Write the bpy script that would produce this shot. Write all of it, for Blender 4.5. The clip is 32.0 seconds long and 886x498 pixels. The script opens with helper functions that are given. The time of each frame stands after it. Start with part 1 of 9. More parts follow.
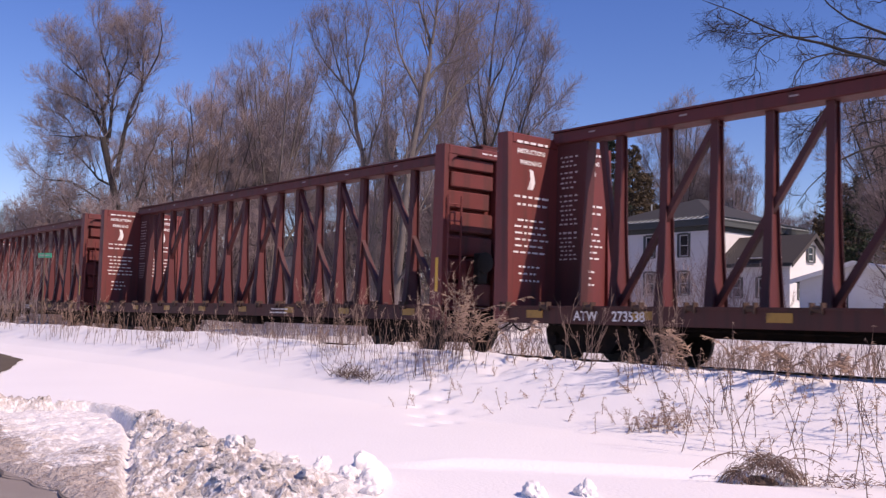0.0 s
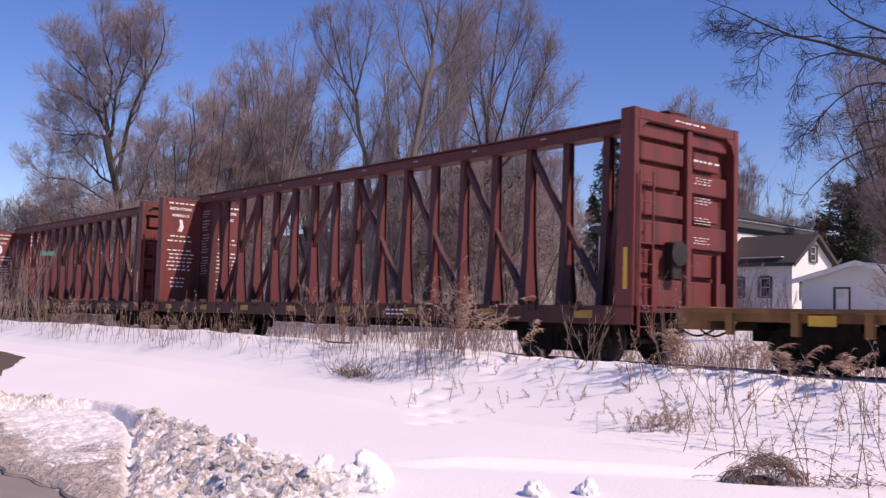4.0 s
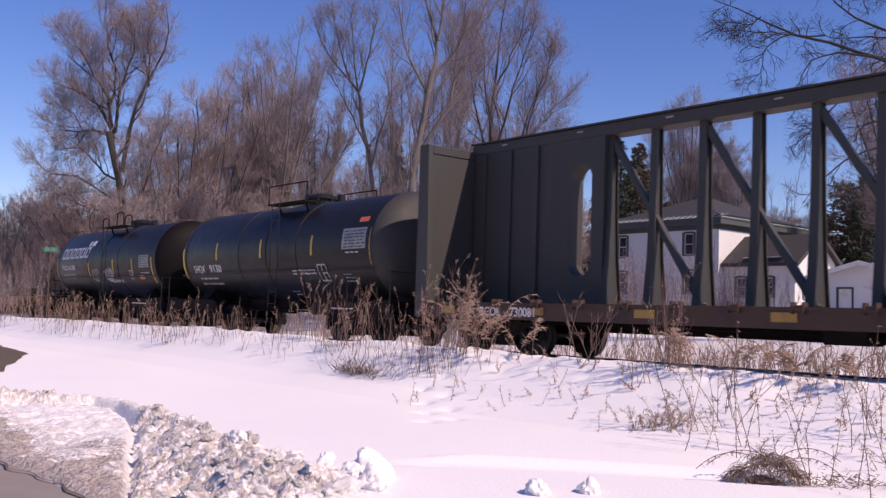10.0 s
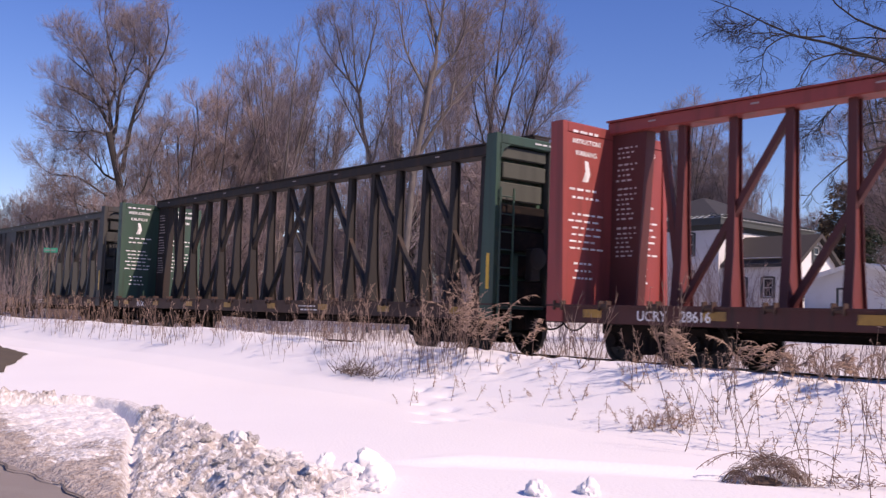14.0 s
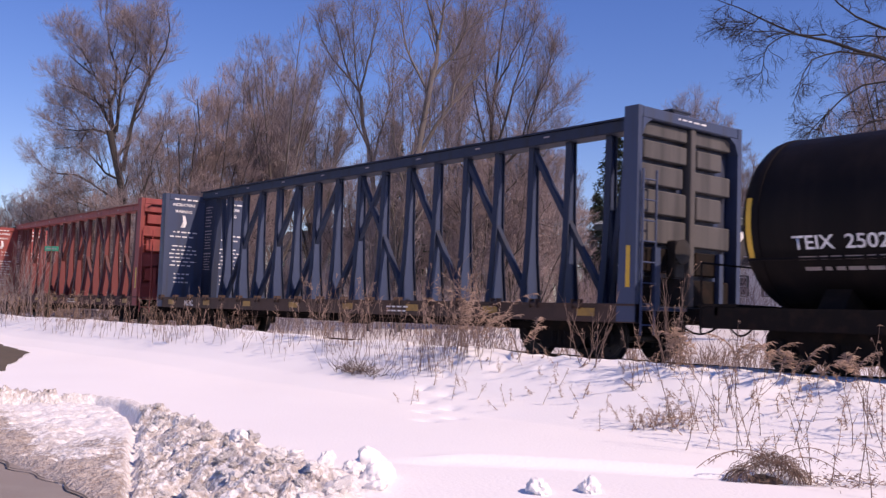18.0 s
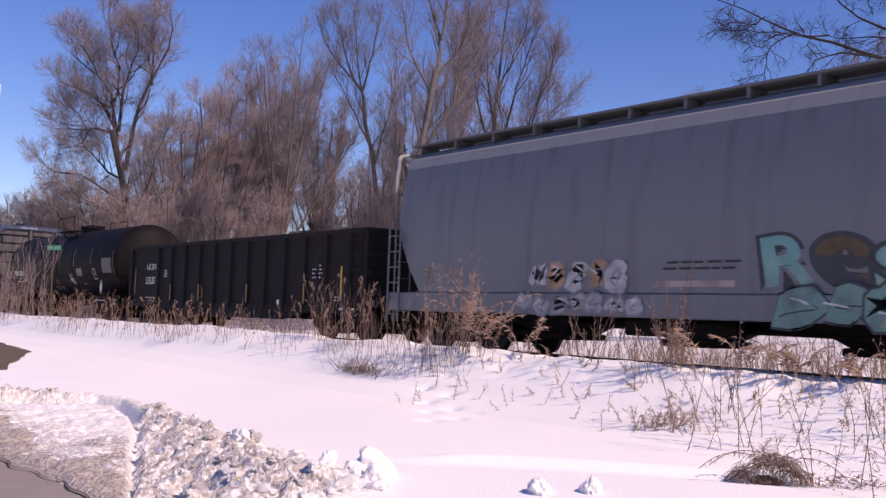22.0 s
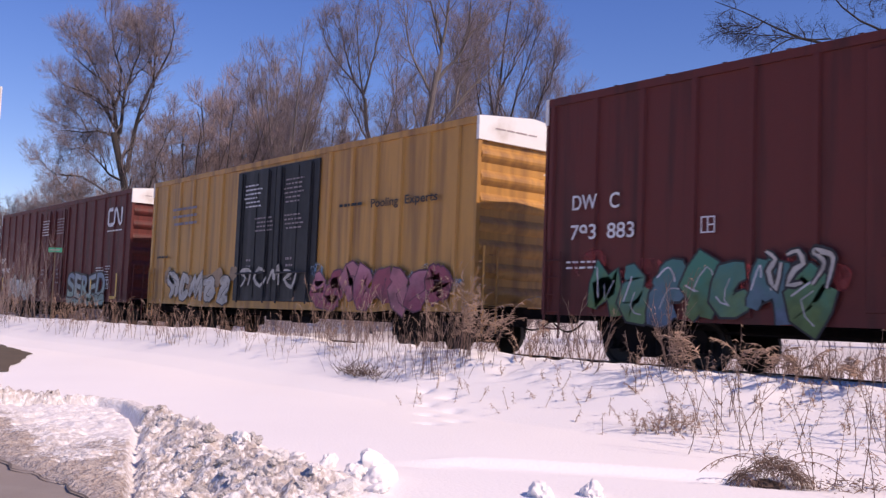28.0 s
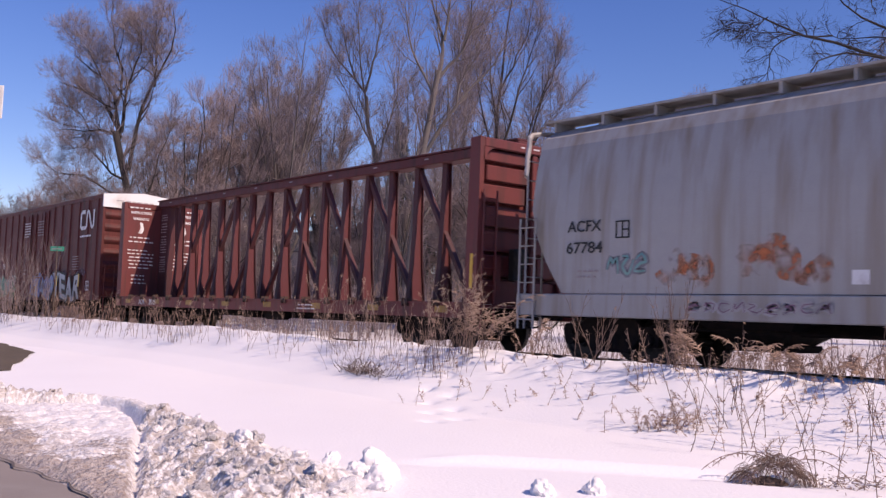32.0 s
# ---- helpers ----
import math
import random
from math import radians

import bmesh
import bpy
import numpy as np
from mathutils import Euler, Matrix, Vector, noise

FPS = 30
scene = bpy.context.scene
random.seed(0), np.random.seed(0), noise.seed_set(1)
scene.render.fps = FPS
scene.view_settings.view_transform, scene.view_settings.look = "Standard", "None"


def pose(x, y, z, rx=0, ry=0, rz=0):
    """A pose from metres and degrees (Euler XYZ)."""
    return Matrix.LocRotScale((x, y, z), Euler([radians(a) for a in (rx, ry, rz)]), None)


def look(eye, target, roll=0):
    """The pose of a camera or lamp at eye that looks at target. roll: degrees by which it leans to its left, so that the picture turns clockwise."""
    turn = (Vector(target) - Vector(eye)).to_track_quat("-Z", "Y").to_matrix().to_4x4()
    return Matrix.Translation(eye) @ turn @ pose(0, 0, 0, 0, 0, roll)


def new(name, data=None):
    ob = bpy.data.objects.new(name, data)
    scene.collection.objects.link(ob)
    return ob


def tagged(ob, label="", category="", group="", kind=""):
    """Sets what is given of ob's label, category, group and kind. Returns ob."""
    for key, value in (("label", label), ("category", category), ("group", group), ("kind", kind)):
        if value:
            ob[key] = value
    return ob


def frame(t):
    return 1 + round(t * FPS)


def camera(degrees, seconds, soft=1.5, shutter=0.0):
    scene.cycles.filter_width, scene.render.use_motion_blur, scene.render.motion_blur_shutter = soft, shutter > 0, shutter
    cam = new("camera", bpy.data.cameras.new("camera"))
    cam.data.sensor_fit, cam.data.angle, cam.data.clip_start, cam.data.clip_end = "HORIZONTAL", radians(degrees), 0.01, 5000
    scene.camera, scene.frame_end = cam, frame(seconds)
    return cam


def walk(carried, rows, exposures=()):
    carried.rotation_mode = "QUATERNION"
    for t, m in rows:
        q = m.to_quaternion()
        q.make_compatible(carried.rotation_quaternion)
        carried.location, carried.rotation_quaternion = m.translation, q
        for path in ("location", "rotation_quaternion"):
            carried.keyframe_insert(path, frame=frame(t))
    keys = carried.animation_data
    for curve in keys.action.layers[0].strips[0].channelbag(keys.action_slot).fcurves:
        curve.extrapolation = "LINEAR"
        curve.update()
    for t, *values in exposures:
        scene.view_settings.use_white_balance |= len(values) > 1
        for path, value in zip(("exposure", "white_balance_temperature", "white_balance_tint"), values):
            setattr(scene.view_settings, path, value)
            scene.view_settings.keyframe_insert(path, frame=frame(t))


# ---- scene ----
# ---------------------------------------------------------------- camera
EYE = (0.0, 0.0, 0.70)          # z = 0 is the top of the rails, the track runs along x
TRACK_Y = 14.11


def aim(yaw, pitch):
    a, b = radians(yaw), radians(pitch)
    return (EYE[0] - math.cos(a) * math.cos(b), EYE[1] + math.sin(a) * math.cos(b), EYE[2] + math.sin(b))


cam = camera(49.05, 32.0, soft=1.36, shutter=0.12)
# seconds, turn away from the track's direction, tilt up, lean
SWAY = [
    (0, 39.29, 4.22, 1.56), (0.5, 39.26, 4.24, 1.47), (1, 39.31, 4.37, 1.43), (1.5, 39.35, 4.30, 1.59),
    (2, 39.34, 4.36, 1.59), (2.5, 39.32, 4.33, 1.69), (3, 39.14, 4.26, 1.56), (3.5, 39.11, 4.18, 1.64),
    (5.5, 39.30, 4.12, 1.75), (6, 39.18, 4.07, 1.78), (6.5, 39.13, 3.99, 1.84), (7, 39.20, 3.99, 1.90),
    (7.5, 39.15, 3.99, 1.98), (8, 39.15, 4.03, 2.02), (8.5, 39.11, 4.04, 1.98), (9, 39.06, 4.03, 1.98),
    (9.5, 39.01, 4.03, 1.98), (10, 39.01, 4.03, 1.98), (10.5, 39.01, 4.00, 2.05), (11, 38.98, 4.03, 2.15),
    (11.5, 39.01, 4.06, 1.99), (12, 38.97, 4.03, 2.00), (12.5, 38.91, 4.02, 2.00), (13, 38.87, 3.98, 1.97),
    (13.5, 38.96, 4.02, 1.94), (14, 39.01, 4.07, 1.99), (14.5, 39.00, 4.08, 1.97), (16.5, 39.08, 4.04, 2.14),
    (17, 39.03, 4.04, 2.14), (17.5, 39.06, 3.99, 2.01), (18, 38.96, 3.98, 1.99), (18.5, 38.88, 3.93, 2.01),
    (19, 38.88, 3.95, 2.10), (19.5, 38.91, 3.98, 2.19), (20, 38.89, 3.99, 2.18), (20.5, 38.81, 3.94, 2.16),
    (21, 38.84, 3.97, 2.17), (21.5, 38.79, 3.92, 2.15), (22, 38.84, 3.98, 2.15), (22.5, 38.85, 3.99, 2.22),
    (23, 38.83, 3.98, 2.18), (23.5, 38.77, 3.95, 2.03), (24, 38.72, 3.97, 1.99), (24.5, 38.70, 4.08, 2.09),
    (25, 38.73, 4.16, 2.18), (25.5, 38.79, 4.18, 2.10), (27.5, 38.80, 4.14, 2.17), (28, 38.77, 4.14, 2.23),
    (28.5, 38.67, 4.09, 2.26), (29, 38.60, 4.07, 2.19), (29.5, 38.60, 4.05, 2.17), (30, 38.60, 4.00, 2.18),
    (30.5, 38.62, 3.99, 2.25), (31, 38.61, 4.03, 2.23), (31.5, 38.69, 4.03, 2.18), (32, 38.67, 4.02, 2.12),
]
walk(cam, [(t, look(EYE, aim(yaw, pitch), roll)) for t, yaw, pitch, roll in SWAY],
     exposures=[(t, e, 7450, 27) for t, e in ((0, 0.05), (7, 0.02), (10, 0.04), (12, 0.09), (17, 0.06), (22.5, 0.07), (24, 0.01), (28, 0.03), (32, 0.04))])

# ---------------------------------------------------------------- world and sun
SUN_ELEV, SUN_AZ = 43.0, 14.0    # azimuth counted from +x towards +y
world = bpy.data.worlds.new("world")
scene.world = world
world.use_nodes = True
wn = world.node_tree
sky = wn.nodes.new("ShaderNodeTexSky")
sky.sky_type = "NISHITA"
sky.sun_disc = False
sky.sun_elevation = radians(SUN_ELEV)
sky.sun_rotation = radians(90.0 - SUN_AZ)
sky.air_density, sky.dust_density, sky.ozone_density = 1.0, 0.1, 5.0
wn.nodes["Background"].inputs["Strength"].default_value = 0.137
deep = wn.nodes.new("ShaderNodeHueSaturation")
deep.inputs["Saturation"].default_value = 1.24
deep.inputs["Hue"].default_value = 0.518
wn.links.new(sky.outputs[0], deep.inputs["Color"])
wn.links.new(deep.outputs[0], wn.nodes["Background"].inputs["Color"])
sun = new("sun", bpy.data.lights.new("sun", "SUN"))
sun.data.energy, sun.data.angle, sun.data.color = 4.4, radians(0.53), (1.0, 0.905, 0.8)
sd = Vector((math.cos(radians(SUN_ELEV)) * math.cos(radians(SUN_AZ)),
             math.cos(radians(SUN_ELEV)) * math.sin(radians(SUN_AZ)), math.sin(radians(SUN_ELEV))))
sun.matrix_world = look((60, 20, 60), Vector((60, 20, 60)) - sd)

# ---------------------------------------------------------------- materials
MATS = {}


def mat(name, color, rough=0.6, metal=0.0, vary=0.25, scale=4.0, fine=40.0, bump=0.15, stain=None, stain_amount=0.5,
        stain_scale=1.2, streak=False, spec=0.5, rand=0.0, coord="Object"):
    """A painted, wooden, stony or metal surface: base colour broken by two scales of noise, stains and fine relief."""
    if name in MATS:
        return MATS[name]
    m = bpy.data.materials.new(name)
    m.use_nodes = True
    nt = m.node_tree
    n, ln = nt.nodes, nt.links
    bsdf = n["Principled BSDF"]
    tc = n.new("ShaderNodeTexCoord")
    src = tc.outputs[coord]
    big = n.new("ShaderNodeTexNoise")
    big.inputs["Scale"].default_value, big.inputs["Detail"].default_value = scale, 5
    ln.new(src, big.inputs["Vector"])
    small = n.new("ShaderNodeTexNoise")
    small.inputs["Scale"].default_value, small.inputs["Detail"].default_value = fine, 3
    ln.new(src, small.inputs["Vector"])
    mix = n.new("ShaderNodeMix")
    mix.data_type = "RGBA"
    dark = tuple(c * (1 - vary) for c in color) + (1,)
    light = tuple(min(1, c * (1 + vary)) for c in color) + (1,)
    mix.inputs["A"].default_value, mix.inputs["B"].default_value = dark, light
    add = n.new("ShaderNodeMath")
    add.operation = "MULTIPLY_ADD"
    add.inputs[1].default_value, add.inputs[2].default_value = 0.45, 0.0
    ln.new(small.outputs["Fac"], add.inputs[0])
    add2 = n.new("ShaderNodeMath")
    add2.operation = "MULTIPLY_ADD"
    add2.inputs[1].default_value = 0.55
    ln.new(big.outputs["Fac"], add2.inputs[0])
    ln.new(add.outputs[0], add2.inputs[2])
    ln.new(add2.outputs[0], mix.inputs["Factor"])
    out = mix.outputs["Result"]
    if rand:
        info = n.new("ShaderNodeObjectInfo")
        hsv = n.new("ShaderNodeHueSaturation")
        rr = n.new("ShaderNodeMapRange")
        rr.inputs["To Min"].default_value, rr.inputs["To Max"].default_value = 1 - rand, 1 + rand
        ln.new(info.outputs["Random"], rr.inputs["Value"])
        ln.new(rr.outputs[0], hsv.inputs["Value"])
        ln.new(out, hsv.inputs["Color"])
        out = hsv.outputs["Color"]
    if stain:
        sn = n.new("ShaderNodeTexNoise")
        sn.inputs["Scale"].default_value, sn.inputs["Detail"].default_value = stain_scale, 8
        if streak:
            mp = n.new("ShaderNodeMapping")
            mp.inputs["Scale"].default_value = (3.0, 3.0, 0.22)
            ln.new(src, mp.inputs["Vector"])
            ln.new(mp.outputs[0], sn.inputs["Vector"])
        else:
            ln.new(src, sn.inputs["Vector"])
        ramp = n.new("ShaderNodeValToRGB")
        ramp.color_ramp.elements[0].position = 0.62 - 0.25 * stain_amount
        ramp.color_ramp.elements[1].position = 0.78 - 0.1 * stain_amount
        ramp.color_ramp.elements[1].color = (0.85,) * 3 + (1,)
        ln.new(sn.outputs["Fac"], ramp.inputs[0])
        m2 = n.new("ShaderNodeMix")
        m2.data_type = "RGBA"
        m2.inputs["B"].default_value = tuple(stain) + (1,)
        ln.new(out, m2.inputs["A"])
        ln.new(ramp.outputs[0], m2.inputs["Factor"])
        out = m2.outputs["Result"]
    ln.new(out, bsdf.inputs["Base Color"])
    rg = n.new("ShaderNodeMapRange")
    rg.inputs["To Min"].default_value, rg.inputs["To Max"].default_value = max(0.05, rough - 0.12), min(1, rough + 0.12)
    ln.new(big.outputs["Fac"], rg.inputs["Value"])
    ln.new(rg.outputs[0], bsdf.inputs["Roughness"])
    bsdf.inputs["Metallic"].default_value = metal
    bsdf.inputs["Specular IOR Level"].default_value = spec
    if bump:
        b = n.new("ShaderNodeBump")
        b.inputs["Strength"].default_value, b.inputs["Distance"].default_value = bump, 0.02
        ln.new(small.outputs["Fac"], b.inputs["Height"])
        ln.new(b.outputs[0], bsdf.inputs["Normal"])
    MATS[name] = m
    return m


M_RED = mat("oxide_red_paint", (0.135, 0.023, 0.021), 0.6, stain=(0.05, 0.018, 0.014), streak=True, vary=0.3)
M_BOXRED = mat("boxcar_brown_paint", (0.118, 0.023, 0.019), 0.6, spec=0.35, stain=(0.042, 0.014, 0.012), streak=True, vary=0.22)
M_BRIGHT = mat("faded_red_paint", (0.27, 0.048, 0.042), 0.6, stain=(0.13, 0.03, 0.024), streak=True)
M_GREEN = mat("dark_green_paint", (0.022, 0.06, 0.04), 0.55, stain=(0.02, 0.024, 0.02), streak=True)
M_BLACKGREEN = mat("weathered_black_paint", (0.033, 0.034, 0.033), 0.65, stain=(0.05, 0.034, 0.026), streak=True)
M_BLUE = mat("navy_blue_paint", (0.03, 0.047, 0.1), 0.55, stain=(0.03, 0.03, 0.04), streak=True)
M_TANK = mat("black_tank_paint", (0.013, 0.012, 0.0125), 0.45, spec=0.28, stain=(0.018, 0.016, 0.014), streak=True, stain_scale=0.8, vary=0.3)
M_TANKD = mat("dusty_black_tank_paint", (0.0085, 0.007, 0.0075), 0.6, spec=0.08, stain=(0.019, 0.014, 0.013), streak=True, stain_scale=0.8)
M_TANKP = mat("grimy_plum_black_tank_paint", (0.034, 0.026, 0.029), 0.6, spec=0.25, stain=(0.04, 0.025, 0.024), streak=True, stain_scale=0.8)
M_TANKHEAD = mat("dusty_tank_head", (0.045, 0.043, 0.043), 0.6, spec=0.25, stain=(0.06, 0.055, 0.05), stain_amount=0.6)
# truss paints carry the beam's shade in their colour, web paints its lit faces
M_TRUSS = mat("shaded_dark_truss_paint", (0.03, 0.026, 0.025), 0.75, spec=0.25, stain=(0.06, 0.035, 0.025), streak=True)
M_TRUSSR = mat("shaded_red_truss_paint", (0.07, 0.0135, 0.0145), 0.65, stain=(0.04, 0.014, 0.012), streak=True, vary=0.3)
M_TRUSSF = mat("shaded_faded_red_truss_paint", (0.085, 0.018, 0.017), 0.65, stain=(0.09, 0.022, 0.018), streak=True)
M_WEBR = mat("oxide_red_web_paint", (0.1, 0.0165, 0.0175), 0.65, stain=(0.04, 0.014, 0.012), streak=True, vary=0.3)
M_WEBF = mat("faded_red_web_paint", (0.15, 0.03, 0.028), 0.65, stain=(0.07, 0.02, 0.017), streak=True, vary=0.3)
M_TRUSSB = mat("shaded_navy_truss_paint", (0.02, 0.03, 0.06), 0.65, spec=0.3, stain=(0.022, 0.022, 0.028), streak=True)
M_DUST = mat("dusty_beige_panel", (0.08, 0.073, 0.072), 0.8, stain=(0.03, 0.028, 0.03), stain_amount=0.7, streak=True)
M_DUSTG = mat("dusty_olive_panel", (0.06, 0.065, 0.053), 0.8, stain=(0.04, 0.042, 0.036), stain_amount=0.6, streak=True)
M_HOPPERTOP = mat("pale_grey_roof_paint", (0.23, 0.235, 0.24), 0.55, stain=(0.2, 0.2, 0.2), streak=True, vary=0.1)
M_WALK = mat("grey_steel_grating", (0.13, 0.13, 0.13), 0.7, vary=0.25)
M_GOND = mat("black_gondola_paint", (0.017, 0.0135, 0.014), 0.8, spec=0.2, stain=(0.024, 0.015, 0.012), streak=True)
M_YELLOW = mat("mustard_yellow_paint", (0.5, 0.25, 0.055), 0.5, stain=(0.2, 0.09, 0.028), streak=True, stain_amount=0.75, vary=0.16)
M_DOOR = mat("black_door_paint", (0.012, 0.012, 0.015), 0.6, stain=(0.05, 0.05, 0.05), streak=True)
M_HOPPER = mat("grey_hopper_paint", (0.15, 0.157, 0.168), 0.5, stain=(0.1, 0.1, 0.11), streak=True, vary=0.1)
M_HOPPER2 = mat("light_grey_hopper_paint", (0.34, 0.335, 0.33), 0.55, stain=(0.24, 0.19, 0.14), streak=True, stain_amount=0.75, vary=0.14)
M_WHITE = mat("white_paint", (0.74, 0.74, 0.72), 0.5, stain=(0.5, 0.45, 0.38), stain_amount=0.3, vary=0.06)
M_LETTER = mat("white_lettering", (0.7, 0.7, 0.7), 0.6, stain=(0.35, 0.3, 0.3), stain_amount=0.5, stain_scale=4.0, vary=0.1, bump=0)
M_PRINT = mat("faded_white_print", (0.5, 0.44, 0.44), 0.7, vary=0.2, bump=0)
M_DIM = mat("dim_lettering", (0.32, 0.27, 0.27), 0.7, vary=0.2, bump=0)
M_INK = mat("dark_lettering", (0.02, 0.02, 0.022), 0.6, vary=0.1, bump=0)
M_REFL = mat("yellow_reflector", (0.62, 0.36, 0.03), 0.4, vary=0.12, stain=(0.25, 0.14, 0.03), stain_amount=0.3, bump=0)
M_REFLD = mat("dull_reflector", (0.2, 0.15, 0.075), 0.6, vary=0.3, stain=(0.06, 0.045, 0.03), stain_amount=0.7, bump=0)
M_REFLO = mat("grimy_ochre_reflector", (0.34, 0.19, 0.035), 0.55, vary=0.3, stain=(0.1, 0.06, 0.025), stain_amount=0.7, stain_scale=4.0, bump=0)
M_ORANGE = mat("orange_placard", (0.75, 0.16, 0.05), 0.5, vary=0.1, bump=0)
M_STEEL = mat("grimy_steel_and_shade", (0.012, 0.009, 0.008), 0.9, spec=0.15, stain=(0.028, 0.016, 0.012), stain_scale=5, vary=0.4)
M_WHEEL = mat("worn_wheel_steel", (0.03, 0.024, 0.021), 0.6, metal=0.4, vary=0.3)
M_SILLR = mat("grimy_maroon_sill", (0.062, 0.018, 0.016), 0.75, stain=(0.028, 0.015, 0.013), stain_scale=2.0, streak=True, vary=0.3)
M_SILL = mat("grimy_brown_sill", (0.055, 0.028, 0.02), 0.75, stain=(0.03, 0.02, 0.016), stain_scale=2.0)
M_FLAT = mat("rusty_yellow_flatcar_paint", (0.3, 0.15, 0.048), 0.85, vary=0.35, stain=(0.06, 0.024, 0.014), stain_scale=1.1, stain_amount=1.1)
M_PAD = mat("cream_bracket_paint", (0.5, 0.36, 0.16), 0.7, stain=(0.2, 0.1, 0.05), vary=0.2)
M_LOAD = mat("dark_rolled_steel", (0.018, 0.018, 0.02), 0.5, metal=0.4, vary=0.3, coord="Object")
M_DUNNAGE = mat("pinkish_timber_blocks", (0.4, 0.2, 0.15), 0.8, vary=0.2)
M_RAIL = mat("rusty_rail", (0.07, 0.035, 0.022), 0.7, vary=0.3, fine=60)
M_RAILTOP = mat("polished_railhead", (0.35, 0.34, 0.33), 0.3, metal=0.9, vary=0.1)
M_TIE = mat("weathered_sleeper_timber", (0.09, 0.065, 0.05), 0.9, vary=0.35, fine=25, rand=0.25)
M_BALLAST = mat("grey_ballast_stone", (0.2, 0.19, 0.185), 0.95, vary=0.35, fine=30)
M_BARK = mat("grey_brown_bark", (0.062, 0.05, 0.046), 0.9, vary=0.3, scale=2.0, fine=18, bump=0.5, rand=0.2)
M_BARKD = mat("dark_wet_bark", (0.022, 0.018, 0.018), 0.9, vary=0.3, scale=2.0, fine=18, bump=0.4)
M_BARKL = mat("dark_grey_bark", (0.038, 0.032, 0.03), 0.9, vary=0.3, scale=2.0, fine=18, bump=0.5, rand=0.2)
M_BARKP = mat("pale_grey_bark", (0.12, 0.105, 0.097), 0.9, vary=0.35, scale=2.0, fine=18, bump=0.5, rand=0.2)
M_TWIG = mat("brown_twigs", (0.205, 0.168, 0.174), 0.85, vary=0.3, scale=0.3, fine=2.0, bump=0, rand=0.15)
M_TWIGR = mat("reddish_twigs", (0.255, 0.195, 0.188), 0.85, vary=0.3, scale=0.3, fine=2.0, bump=0, rand=0.15)
M_NEEDLE = mat("dark_conifer_needles", (0.022, 0.035, 0.016), 0.8, vary=0.4, scale=0.8, fine=6, bump=0)
M_CEDAR = mat("bronzed_cedar_foliage", (0.085, 0.06, 0.034), 0.85, vary=0.4, scale=0.8, fine=6, bump=0)
M_WEEDD = mat("dark_matted_stems", (0.115, 0.077, 0.062), 0.9, vary=0.35, scale=1.2, fine=8, bump=0)
M_SASH = mat("pale_window_sash", (0.5, 0.52, 0.52), 0.6, vary=0.1)
M_ROOFB = mat("brown_shingle", (0.05, 0.044, 0.042), 0.9, vary=0.25, scale=1.0, fine=8)
M_WEED = mat("dry_brown_weed_stems", (0.2, 0.13, 0.1), 0.9, vary=0.35, scale=1.2, fine=8, bump=0)
M_SEED = mat("tan_seed_heads", (0.33, 0.225, 0.17), 0.95, vary=0.35, scale=2.0, fine=10, bump=0)
M_GRASS = mat("matted_dry_grass", (0.1, 0.075, 0.048), 0.95, vary=0.6, scale=2.2, fine=14)
M_WET = mat("wet_asphalt", (0.11, 0.092, 0.082), 0.92, vary=0.3)
M_ASPHALT = mat("worn_asphalt", (0.26, 0.222, 0.198), 0.85, vary=0.2, scale=1.2, fine=70, stain=(0.3, 0.27, 0.24), stain_scale=1.5, bump=0.35)
M_SIDING = mat("white_house_siding", (0.66, 0.66, 0.66), 0.7, vary=0.06, scale=1.0, stain=(0.6, 0.58, 0.55), stain_amount=0.25)
# far house's walls away from the sun: their shade is in this grey
M_GREYWALL = mat("shaded_grey_wall", (0.2, 0.185, 0.18), 0.85, vary=0.2, scale=0.8, stain=(0.13, 0.12, 0.115))
M_ROOF = mat("dark_asphalt_shingle", (0.036, 0.035, 0.037), 0.9, vary=0.25, scale=1.0, fine=8)
M_TRIM = mat("dark_green_grey_trim", (0.06, 0.07, 0.07), 0.7, vary=0.15)
M_METALROOF = mat("pale_metal_eave", (0.42, 0.45, 0.44), 0.4, vary=0.1)
M_SIGNG = mat("green_street_sign", (0.02, 0.3, 0.18), 0.45, vary=0.08, bump=0)
M_POLE = mat("galvanised_pole", (0.3, 0.3, 0.3), 0.45, metal=0.6, vary=0.15)


